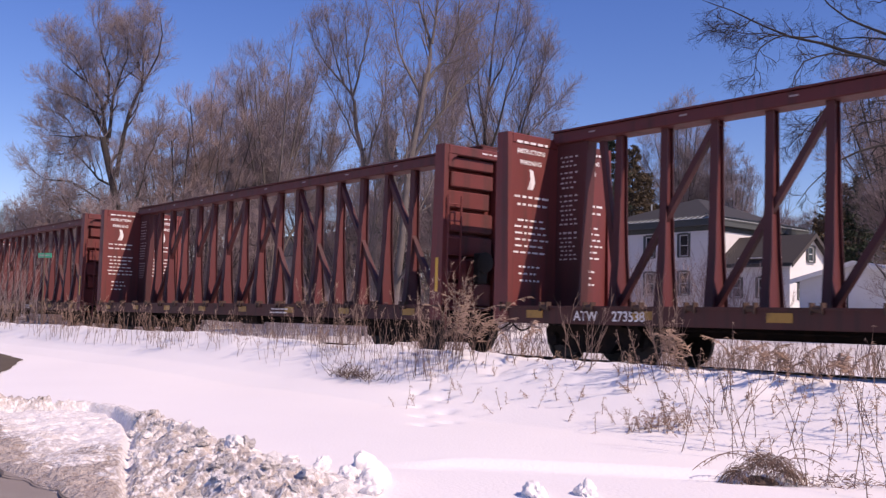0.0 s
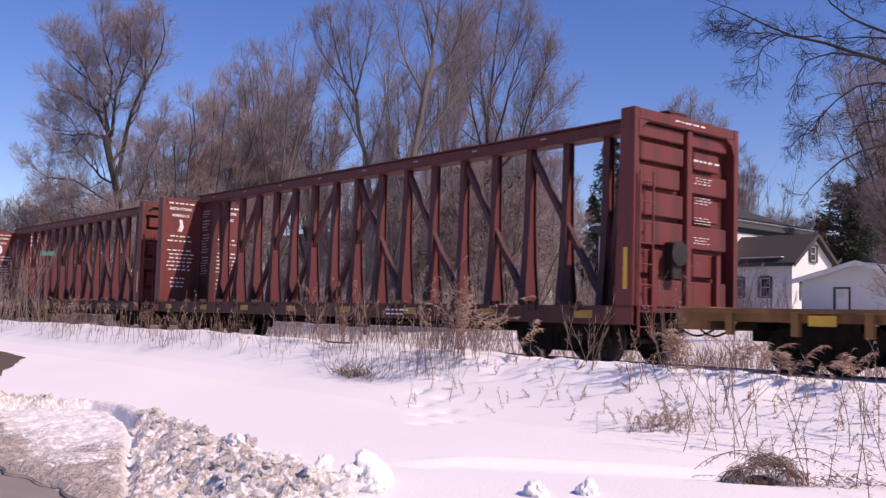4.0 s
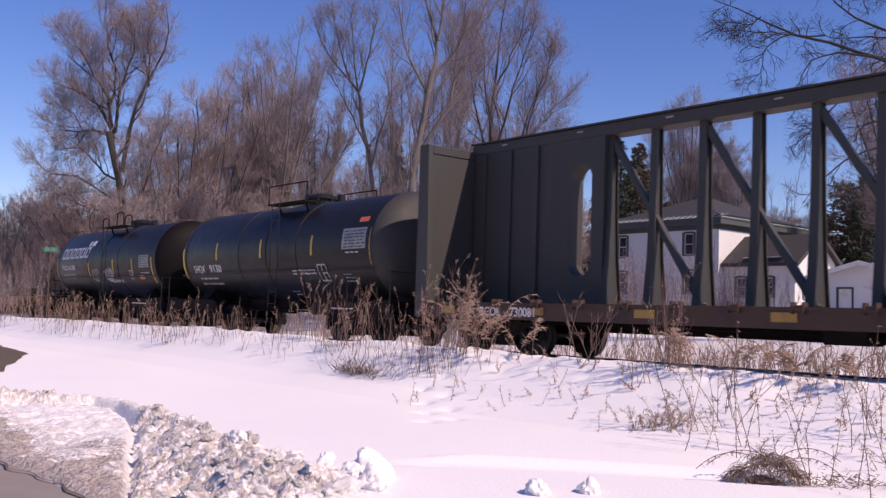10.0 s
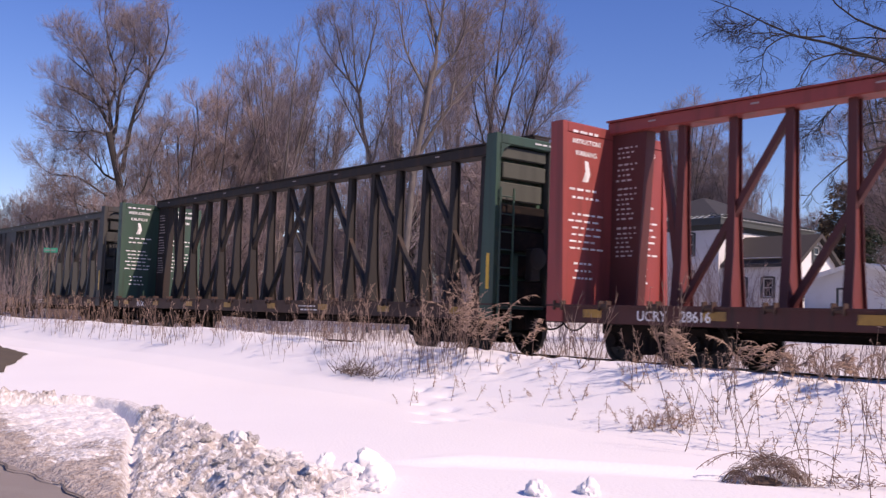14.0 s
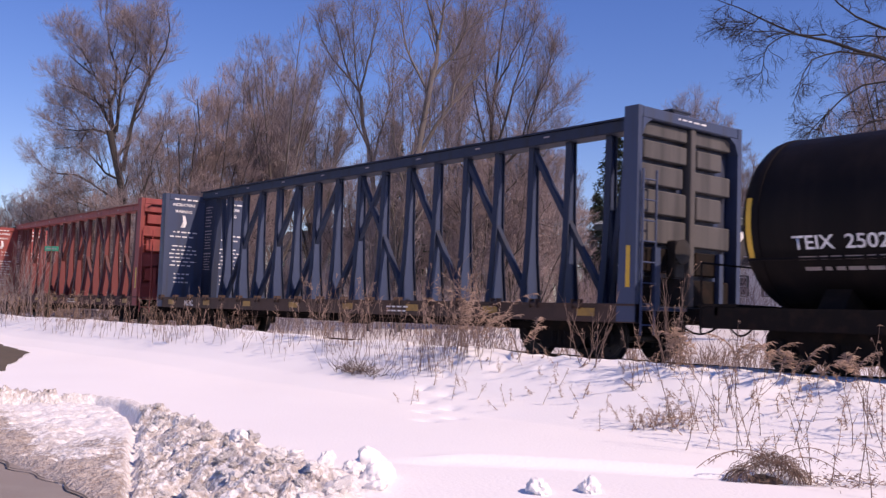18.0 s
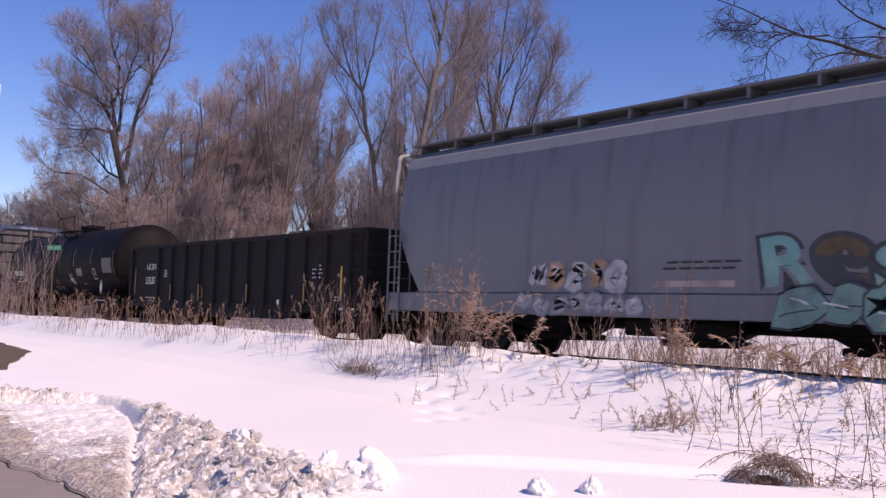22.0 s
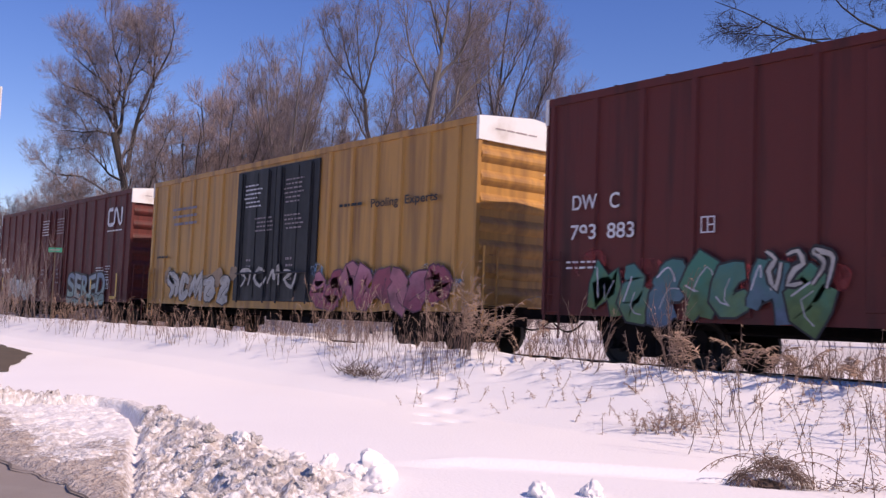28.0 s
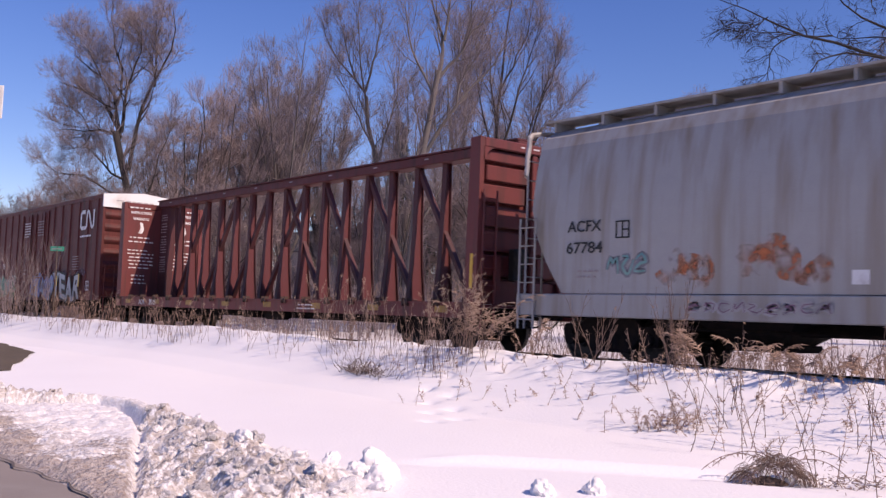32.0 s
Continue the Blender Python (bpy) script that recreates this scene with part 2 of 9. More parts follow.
def snow_material():
    m = bpy.data.materials.new("sunlit_snow")
    m.use_nodes = True
    n, ln = m.node_tree.nodes, m.node_tree.links
    bsdf = n["Principled BSDF"]
    tc = n.new("ShaderNodeTexCoord")
    att = n.new("ShaderNodeAttribute")
    att.attribute_name = "dirt"
    n1 = n.new("ShaderNodeTexNoise")
    n1.inputs["Scale"].default_value, n1.inputs["Detail"].default_value = 15.0, 12
    n2 = n.new("ShaderNodeTexNoise")
    n2.inputs["Scale"].default_value, n2.inputs["Detail"].default_value = 26.0, 4
    n3 = n.new("ShaderNodeTexNoise")
    n3.inputs["Scale"].default_value, n3.inputs["Detail"].default_value = 0.35, 3
    for k in (n1, n2, n3):
        ln.new(tc.outputs["Object"], k.inputs["Vector"])
    clean = n.new("ShaderNodeMix")
    clean.data_type = "RGBA"
    clean.inputs["A"].default_value, clean.inputs["B"].default_value = (0.8, 0.785, 0.79, 1), (0.88, 0.865, 0.86, 1)
    ln.new(n3.outputs["Fac"], clean.inputs["Factor"])
    dirt = n.new("ShaderNodeMix")
    dirt.data_type = "RGBA"
    dirt.inputs["A"].default_value, dirt.inputs["B"].default_value = (0.2, 0.158, 0.135, 1), (0.58, 0.49, 0.43, 1)
    ln.new(n2.outputs["Fac"], dirt.inputs["Factor"])
    fac = n.new("ShaderNodeMath")
    fac.operation = "MULTIPLY"
    rm = n.new("ShaderNodeMapRange")
    rm.inputs["From Min"].default_value, rm.inputs["From Max"].default_value = 0.36, 0.55
    ln.new(n1.outputs["Fac"], rm.inputs["Value"])
    ln.new(att.outputs["Fac"], fac.inputs[0])
    ln.new(rm.outputs[0], fac.inputs[1])
    caked = n.new("ShaderNodeMapRange")
    caked.inputs["From Min"].default_value, caked.inputs["From Max"].default_value, caked.inputs["To Max"].default_value = 0.84, 1.0, 0.85
    ln.new(att.outputs["Fac"], caked.inputs["Value"])
    most = n.new("ShaderNodeMath")
    most.operation = "MAXIMUM"
    ln.new(fac.outputs[0], most.inputs[0])
    ln.new(caked.outputs[0], most.inputs[1])
    mixd = n.new("ShaderNodeMix")
    mixd.data_type = "RGBA"
    ln.new(most.outputs[0], mixd.inputs["Factor"])
    ln.new(clean.outputs["Result"], mixd.inputs["A"])
    ln.new(dirt.outputs["Result"], mixd.inputs["B"])
    ln.new(mixd.outputs["Result"], bsdf.inputs["Base Color"])
    bsdf.inputs["Roughness"].default_value = 0.75
    bsdf.inputs["Specular IOR Level"].default_value = 0.25
    b = n.new("ShaderNodeBump")
    b.inputs["Distance"].default_value = 0.05
    grit = n.new("ShaderNodeMath")
    grit.operation = "MULTIPLY_ADD"
    grit.inputs[1].default_value, grit.inputs[2].default_value = 0.9, 0.16
    ln.new(att.outputs["Fac"], grit.inputs[0])
    ln.new(grit.outputs[0], b.inputs["Strength"])
    ln.new(n2.outputs["Fac"], b.inputs["Height"])
    ln.new(b.outputs[0], bsdf.inputs["Normal"])
    return m


M_SNOW = snow_material()


def glass_material():
    m = bpy.data.materials.new("window_glass")
    m.use_nodes = True
    b = m.node_tree.nodes["Principled BSDF"]
    b.inputs["Base Color"].default_value = (0.02, 0.022, 0.026, 1)
    b.inputs["Roughness"].default_value = 0.08
    return m


M_GLASS = glass_material()
# ---------------------------------------------------------------- mesh helpers
def box(bm, x0, x1, y0, y1, z0, z1, bevel=0.0):
    r = bmesh.ops.create_cube(bm, size=1.0)
    for v in r["verts"]:
        v.co = Vector((x0 + (v.co.x + 0.5) * (x1 - x0), y0 + (v.co.y + 0.5) * (y1 - y0), z0 + (v.co.z + 0.5) * (z1 - z0)))
    if bevel:
        edges = list({e for v in r["verts"] for e in v.link_edges})
        bmesh.ops.bevel(bm, geom=edges, offset=bevel, segments=1, affect="EDGES", profile=0.5)
    return bm


def tube(bm, a, b, r, n=8, r2=None):
    a, b = Vector(a), Vector(b)
    q = (b - a).to_track_quat("Z", "Y")
    r2 = r if r2 is None else r2
    r1v = [bm.verts.new(a + q @ Vector((r * math.cos(k * math.tau / n), r * math.sin(k * math.tau / n), 0))) for k in range(n)]
    r2v = [bm.verts.new(b + q @ Vector((r2 * math.cos(k * math.tau / n), r2 * math.sin(k * math.tau / n), 0))) for k in range(n)]
    for k in range(n):
        bm.faces.new((r1v[k], r1v[(k + 1) % n], r2v[(k + 1) % n], r2v[k]))
    bm.faces.new(r1v[::-1])
    bm.faces.new(r2v)
    return bm


def prism(bm, outline, axis, a, b):
    """An outline of 2D points pushed from a to b along an axis: 'y' (points are x, z), 'x' (y, z) or 'z' (x, y)."""
    def at(p, d):
        return {"y": (p[0], d, p[1]), "x": (d, p[0], p[1]), "z": (p[0], p[1], d)}[axis]
    v1 = [bm.verts.new(at(p, a)) for p in outline]
    v2 = [bm.verts.new(at(p, b)) for p in outline]
    n = len(outline)
    for k in range(n):
        bm.faces.new((v1[k], v1[(k + 1) % n], v2[(k + 1) % n], v2[k]))
    bm.faces.new(v1[::-1])
    bm.faces.new(v2)
    return bm


def lathe(bm, profile, axis="x", n=32, centre=(0, 0, 0)):
    """profile: (distance along the axis, radius)."""
    rings = []
    for d, r in profile:
        ring = []
        for k in range(n):
            a = k * math.tau / n
            p = {"x": (d, r * math.cos(a), r * math.sin(a)), "y": (r * math.cos(a), d, r * math.sin(a)),
                 "z": (r * math.cos(a), r * math.sin(a), d)}[axis]
            ring.append(bm.verts.new(Vector(p) + Vector(centre)))
        rings.append(ring)
    for a, b in zip(rings, rings[1:]):
        for k in range(n):
            bm.faces.new((a[k], a[(k + 1) % n], b[(k + 1) % n], b[k]))
    bm.faces.new(rings[0][::-1])
    bm.faces.new(rings[-1])
    return bm


def mesh_of(name, bm, material, smooth=False):
    bmesh.ops.recalc_face_normals(bm, faces=bm.faces)
    me = bpy.data.meshes.new(name)
    bm.to_mesh(me)
    bm.free()
    me.materials.append(material)
    if smooth:
        me.shade_smooth()
        me.set_sharp_from_angle(angle=radians(35))
    return me


def part(name, bm, material, parent, label="", smooth=False):
    ob = new(name, mesh_of(name, bm, material, smooth))
    ob.parent = parent
    if label:
        tagged(ob, label=label)
    return ob


def piece(name, mesh, parent, x=0.0, y=0.0, z=0.0):
    """A repeat that shares its mesh."""
    ob = new(name, mesh)
    ob.parent = parent
    ob.location = (x, y, z)
    return ob


def thing(name, label, category, at=(0, 0, 0), turn=0.0, group=""):
    ob = new(name)
    ob.empty_display_size = 0.3
    ob.matrix_world = pose(*at, 0, 0, turn)
    return tagged(ob, label=label, category=category, group=group)


def fast_mesh(name, verts, quads, material, smooth=False):
    me = bpy.data.meshes.new(name)
    verts, quads = np.asarray(verts, np.float32), np.asarray(quads, np.int32)
    me.vertices.add(len(verts))
    me.vertices.foreach_set("co", verts.ravel())
    me.loops.add(quads.size)
    me.loops.foreach_set("vertex_index", quads.ravel())
    me.polygons.add(len(quads))
    me.polygons.foreach_set("loop_start", np.arange(0, quads.size, quads.shape[1], dtype=np.int32))
    me.polygons.foreach_set("use_smooth", np.full(len(quads), smooth))
    me.update(calc_edges=True)
    me.materials.append(material)
    return me


def sticks(name, segs, material, n=3):
    """Rows of (x0, y0, z0, x1, y1, z1, r0, r1) as thin tapered prisms in one mesh."""
    s = np.asarray(segs, float)
    a, b = s[:, 0:3], s[:, 3:6]
    d = b - a
    d /= np.maximum(np.linalg.norm(d, axis=1, keepdims=True), 1e-9)
    ref = np.where(np.abs(d[:, 2:3]) > 0.9, np.array([[1.0, 0, 0]]), np.array([[0, 0, 1.0]]))
    u = np.cross(d, ref)
    u /= np.linalg.norm(u, axis=1, keepdims=True)
    w = np.cross(d, u)
    ang = np.arange(n) * math.tau / n
    ring = u[:, None, :] * np.cos(ang)[None, :, None] + w[:, None, :] * np.sin(ang)[None, :, None]
    va = a[:, None, :] + ring * s[:, 6][:, None, None]
    vb = b[:, None, :] + ring * s[:, 7][:, None, None]
    verts = np.concatenate([va, vb], axis=1).reshape(-1, 3)
    base = (np.arange(len(s)) * 2 * n)[:, None]
    quads = np.stack([np.stack([base[:, 0] + k, base[:, 0] + (k + 1) % n, base[:, 0] + n + (k + 1) % n, base[:, 0] + n + k], 1)
                      for k in range(n)], 1).reshape(-1, 4)
    return fast_mesh(name, verts, quads, material, smooth=n > 3)


def value_noise(x, y, scale, seed):
    """Smooth noise from 0 to 1 over arrays."""
    rng = np.random.RandomState(seed)
    tab = rng.rand(64, 64)
    fx, fy = x * scale, y * scale
    ix, iy = np.floor(fx).astype(int), np.floor(fy).astype(int)
    tx, ty = fx - ix, fy - iy
    tx, ty = tx * tx * (3 - 2 * tx), ty * ty * (3 - 2 * ty)
    def g(i, j):
        return tab[i % 64, j % 64]
    return (g(ix, iy) * (1 - tx) + g(ix + 1, iy) * tx) * (1 - ty) + (g(ix, iy + 1) * (1 - tx) + g(ix + 1, iy + 1) * tx) * ty


def smooth01(x):
    x = np.clip(x, 0, 1)
    return x * x * (3 - 2 * x)


# ---------------------------------------------------------------- ground
def kerb_line(x):
    """The foot of the ploughed bank: where the trampled road edge steps up to the snow field."""
    return np.interp(x, [-15.9, -15.3, -14.7, -14.1, -12.7, -11.46, -9.66, -7.93, -7.0], [3.5, 4.4, 5.2, 5.35, 5.04, 4.61, 3.86, 3.16, 2.9])


def bank_width(x):
    return np.interp(x, [-17, -15, -14, -12.5, -11.35, -10.1, -9.6, -8.6, -7, -5.6], [0.5, 0.35, 0.3, 0.33, 0.56, 0.9, 1.0, 1.4, 1.9, 1.2])


def bank_mask(x, y):
    """Where the ploughed snow bank is heaped up, and the trampled strip between it and the road."""
    d = y - kerb_line(x)
    w = bank_width(x)
    bank = smooth01(d / 0.1) * (1 - smooth01((d - w * 0.7) / (w * 0.5))) * (1 - smooth01((x + 6.7) / 0.9)) * smooth01((x + 19) / 2)
    tramp = (1 - smooth01((d + 0.1) / 0.14)) * smooth01((y - 2.75) / 0.3) * smooth01((x + 16) / 0.8) * (1 - smooth01((x + 7.4) / 0.6))
    return bank, tramp


def facets(x, y, scale, seed):
    """Sharp-creased noise from 0 to 1."""
    return 1 - np.abs(2 * value_noise(x, y, scale, seed) - 1)


def lumps(x, y, size, seed):
    """Rounded clods that meet in creases: 1 at a clod's middle, falling to 0 between clods."""
    rng = np.random.RandomState(seed)
    tab = rng.rand(64, 64, 3)
    fx, fy = x / size, y / size
    ix, iy = np.floor(fx).astype(int), np.floor(fy).astype(int)
    best = np.full(np.shape(fx), 9.0)
    for a in (-1, 0, 1):
        for b in (-1, 0, 1):
            c = tab[(ix + a) % 64, (iy + b) % 64]
            d = ((ix + a + c[..., 0] - fx) ** 2 + (iy + b + c[..., 1] - fy) ** 2) / (0.45 + 0.75 * c[..., 2]) ** 2
            best = np.minimum(best, d)
    return np.clip(1 - best, 0, 1) ** 0.6


def ground_z(x, y):
    x, y = np.asarray(x, float), np.asarray(y, float)
    z = np.interp(y, [-60, 2.6, 3.1, 4.2, 7.0, 8.9, 9.7, 10.5, 11.05, 11.8, 13.3, 13.34, 14.95, 16.2, 17.0, 19.5, 24, 60, 85, 140, 400, 3000],
                  [-0.92, -0.92, -0.86, -0.74, -0.66, -0.62, -0.45, -0.12, 0.12, 0.03, -0.005, -0.05, -0.06, -0.1, -0.3, -0.5, -0.3, 1.6, 2.1, 3.0, 6, 30])
    z = z + 0.05 * (value_noise(x, y, 0.6, 1) - 0.5) * smooth01((y - 6) / 3) * (1 - smooth01((y - 60) / 20))
    z = z + 0.10 * (value_noise(x, y, 0.22, 2) - 0.5) * smooth01((y - 5) / 2)
    near_rail = smooth01((y - 10.0) / 0.9) * (1 - smooth01((y - 11.5) / 1.0))
    z = z + near_rail * (0.09 * (value_noise(x, y, 1.4, 3) - 0.5) + 0.05 * (value_noise(x, y, 5.0, 10) - 0.5) - 0.015 * smooth01((x + 11) / 3.0) - 0.03 * smooth01((x + 7.5) / 1.5) + 0.07 * (1 - smooth01((x + 13.5) / 3.0)))
    bank, tramp = bank_mask(x, y)
    u, v = x + 0.05 * value_noise(x, y, 9.0, 15), y + 0.05 * value_noise(x, y, 9.0, 16)
    rough = 0.16 * (value_noise(x, y, 2.2, 4) - 0.5) + 0.15 * (lumps(u, v, 0.34, 5) - 0.5) + 0.12 * (lumps(u, v, 0.15, 6) - 0.5) + 0.075 * (lumps(u, v, 0.08, 7) - 0.5) \
        + 0.1 * (facets(u, v, 6.5, 21) - 0.5) + 0.06 * (facets(v, u, 13.0, 22) - 0.5)
    d = y - kerb_line(x)
    cut = 1 - smooth01((x + 12.9) / 1.2)
    slope = 1 - smooth01(d / ((0.85 - 0.55 * cut) * bank_width(x)))
    z = z + bank * (0.02 + (0.9 - 0.78 * cut * smooth01((x + 15.2) / 0.5)) * rough) - (0.15 + 0.08 * cut) * slope * smooth01((d + 0.2) / 0.2) * (1 - smooth01((x + 6.2) / 0.9)) * smooth01((x + 19) / 2)
    z = z * (1 - tramp) + tramp * (-0.87 - 0.04 * cut + 0.03 * (y - 2.9) + 0.3 * rough + 0.045 * value_noise(x, y, 1.7, 14))
    # wind-packed stripes and footprints in the field
    across = (y - 6.16 - 0.81 * (x + 7.41)) / 1.29
    z = z + (0.045 * np.exp(-(across / 0.11) ** 2) - 0.04 * smooth01(-across / 0.12) * (1 - smooth01((-across - 0.3) / 0.25))) * smooth01((x + 7.7) / 0.5) * (1 - smooth01((x + 4.9) / 0.6))
    for k in range(9):
        fx, fy = -9.8 - 0.4 * k + (0.16 if k % 2 else -0.16), 8.0 + 0.3 * k + (0.1 if k % 2 else -0.1)
        z = z - 0.07 * np.exp(-(((x - fx) / 0.15) ** 2 + ((y - fy) / 0.09) ** 2))
    return z


def axis_steps(lo, fine_lo, fine_hi, hi, step, grow):
    mid = list(np.arange(fine_lo, fine_hi, step))
    out, s, v = [], step, fine_hi
    while v < hi:
        out.append(v)
        s *= grow
        v += s
    out.append(hi)
    down, s, v = [], step, fine_lo
    while v > lo:
        s *= grow
        v -= s
        down.append(max(v, lo))
    return np.array(down[::-1] + mid + out)


def build_ground():
    xs = axis_steps(-2500, -14.6, -5.2, 2500, 0.037, 1.06)
    ys = np.concatenate([axis_steps(-600, 2.5, 6.2, 6.2, 0.036, 1.12)[:-1], np.arange(6.2, 11.0, 0.075), axis_steps(11.0, 11.0, 13.6, 2500, 0.06, 1.12)])
    gx, gy = np.meshgrid(xs, ys)
    gz = ground_z(gx, gy)
    nx, ny = len(xs), len(ys)
    i = (np.arange(ny - 1)[:, None] * nx + np.arange(nx - 1)[None, :]).ravel()
    me = fast_mesh("ground", np.stack([gx, gy, gz], -1).reshape(-1, 3), np.stack([i, i + 1, i + 1 + nx, i + nx], 1), M_SNOW, True)
    bank, tramp = bank_mask(gx, gy)
    edge = (1 - smooth01((gy - 3.2) / 1.1)) * smooth01((gy - 2.2) / 0.4)
    behind = smooth01((gy - 17.5) / 2.5) * (0.2 + 0.4 * smooth01((value_noise(gx, gy, 0.12, 9) - 0.35) / 0.3))
    foot = np.exp(-((gy - 12.8) / 0.7) ** 2) * 0.35 * smooth01((gx + 9) / 2)
    ballast = np.exp(-((gy - 14.3) / 0.9) ** 2) * 0.45
    patch = smooth01((value_noise(gx, gy, 1.5, 18) + 0.5 * value_noise(gx, gy, 4.2, 28) + 0.42 * (3.6 - gy) - 0.75) / 0.3)
    fray = 0.35 * (value_noise(gx, gy, 5.0, 29) - 0.5)
    road = 1 - smooth01((gy - 2.8 - fray) / 0.5)
    dirt = np.clip(np.minimum(bank * (0.7 + 0.35 * value_noise(gx, gy, 1.1, 17)) * (1 - 0.5 * (1 - smooth01((gx + 12.9) / 1.2)) * smooth01((gx + 15.2) / 0.5)), 0.84) + tramp * (0.3 + 0.45 * patch) + 0.4 * edge * (1 - bank) + 0.95 * road + behind + foot + ballast, 0, 1)
    at = me.attributes.new("dirt", "FLOAT", "POINT")
    at.data.foreach_set("value", dirt.ravel().astype(np.float32))
    return tagged(new("ground", me), label="bright snow cover with trampled and dirty edges", category="ground", kind="structure")


build_ground()


def build_road():
    xs = np.concatenate([np.linspace(-260, -20, 60), np.linspace(-19.6, -2, 140), np.linspace(-1, 200, 50)])
    rows = []
    for k, f in enumerate(np.linspace(0, 1, 14)):
        edge = 2.98 + 0.22 * (value_noise(xs, xs * 0, 1.3, 11) - 0.5) + 0.1 * (value_noise(xs, xs * 0, 4.5, 12) - 0.5)
        y = -5.5 + (edge + 5.5) * f
        z = -0.875 + 0.03 * math.sin(f * math.pi) + 0.008 * (value_noise(xs, y, 2.0, 13) - 0.5)
        rows.append(np.stack([xs, y, z], -1))
    v = np.array(rows)
    ny, nx = v.shape[:2]
    i = (np.arange(ny - 1)[:, None] * nx + np.arange(nx - 1)[None, :]).ravel()
    me = fast_mesh("road", v.reshape(-1, 3), np.stack([i, i + 1, i + 1 + nx, i + nx], 1), M_ASPHALT, True)
    return tagged(new("road", me), label="worn wet-edged asphalt road beside the snow bank", category="road", kind="structure")


build_road()


def build_wet_edge():
    """Dark wet line where meltwater runs along the road's edge."""
    xs = np.linspace(-40, -4, 240)
    mid = 2.78 + 0.22 * (value_noise(xs, xs * 0, 1.3, 11) - 0.5) + 0.12 * (value_noise(xs, xs * 0, 3.1, 19) - 0.5)
    half = 0.003 + 0.016 * value_noise(xs, xs * 0, 2.3, 20)
    rows = [np.stack([xs, mid + s * half, np.full_like(xs, -0.85)], -1) for s in (-1, 1)]
    i = np.arange(len(xs) - 1)
    me = fast_mesh("wet_edge", np.concatenate(rows), np.stack([i, i + 1, i + 1 + len(xs), i + len(xs)], 1), M_WET, True)
    tagged(new("wet_edge", me), label="dark wet line along the road edge", category="road", kind="structure")


build_wet_edge()


# snow clods thrown up by the plough
def build_clods():
    rng = random.Random(5)
    meshes = []
    for k in range(8):
        bm = bmesh.new()
        bmesh.ops.create_icosphere(bm, subdivisions=4 if k < 3 else 3, radius=1.0)
        for v in bm.verts:
            p = v.co * 1.2 + Vector((k * 7.1, 0, 0))
            q = v.co * 2.9 + Vector((0, k * 5.3, 0))
            v.co *= 0.9 + (0.3 if k < 3 else 0.45) * noise.noise(p) + (0.2 if k < 3 else 0.4) * noise.noise(q) + 0.07 * noise.noise(v.co * 6.5)
            v.co.z *= 0.8
        me = mesh_of("snow_clod", bm, M_SNOW, True)
        me.attributes.new("dirt", "FLOAT", "POINT").data.foreach_set("value", np.full(len(me.vertices), (0.1, 0.14, 0.18, 0.25, 0.32, 0.4, 0.5, 0.6)[k], np.float32))
        meshes.append(me)
    count = 0
    spots = [(-7.0, 4.98, 0.2), (-6.78, 4.82, 0.13), (-7.3, 5.12, 0.12), (-7.6, 4.85, 0.11), (-8.5, 4.45, 0.1), (-6.95, 4.72, 0.1), (-5.66, 5.66, 0.1), (-5.42, 6.0, 0.1),
             (-7.9, 4.7, 0.09), (-6.5, 4.65, 0.08)]
    while len(spots) < 150:
        x, y = rng.uniform(-12.5, -6.0), rng.uniform(2.95, 5.6)
        if float(bank_mask(np.array(x), np.array(y))[0]) > rng.uniform(0.25, 0.8):
            spots.append((x, y, rng.choice((0.025, 0.03, 0.04, 0.05, 0.07)) * rng.uniform(0.8, 1.3)))
    for x, y, r in spots:
        me = meshes[count % 3 if count < 10 else 3 + count % 5]
        ob = new("snow_clod", me)
        ob.location = (x, y, float(ground_z(x, y)) + r * 0.2)
        ob.rotation_euler = (rng.uniform(-0.7, 0.7), rng.uniform(-0.7, 0.7), rng.uniform(0, 6.28))
        ob.scale = (r * rng.uniform(0.7, 1.4), r * rng.uniform(0.7, 1.4), r * (1.35 if r >= 0.1 else rng.uniform(0.7, 1.3)))
        tagged(ob, label="frozen clod of ploughed snow on the bank", category="snow clod", group="clods on the snow bank")
        count += 1


build_clods()


def build_bare_patch():
    """Bare matted grass in a wedge where the snow has melted back beside the road."""
    n, rings = 72, 10
    verts, quads = [], []
    corners = [(-27.3, 7.9), (-20.4, 5.35), (-23.5, 4.6), (-34.0, 5.2), (-42.0, 7.2), (-36.0, 8.7), (-32.1, 8.5)]
    for r in range(rings + 1):
        for k in range(n):
            f = k / n * len(corners)
            i = int(f)
            a, b = corners[i], corners[(i + 1) % len(corners)]
            t = f - i
            ex, ey = a[0] + (b[0] - a[0]) * t, a[1] + (b[1] - a[1]) * t
            rad = (r / rings) * (1 + 0.08 * noise.noise(Vector((ex * 1.3, ey * 1.9, 3))) + 0.05 * noise.noise(Vector((ex * 5, ey * 5, 3))))
            x, y = -31.0 + (ex + 31.0) * rad, 6.7 + (ey - 6.7) * rad
            verts.append((x, y, float(ground_z(x, y)) + 0.015 + 0.05 * (1 - rad) + 0.05 * noise.noise(Vector((x * 3, y * 3, 0))) * (1 - rad)))
    for r in range(rings):
        for k in range(n):
            quads.append((r * n + k, r * n + (k + 1) % n, (r + 1) * n + (k + 1) % n, (r + 1) * n + k))
    me = fast_mesh("grass_patch", verts, quads, M_GRASS, True)
    tagged(new("grass_patch", me), label="bare brown grass where the snow has melted", category="grass", kind="stuff")


build_bare_patch()


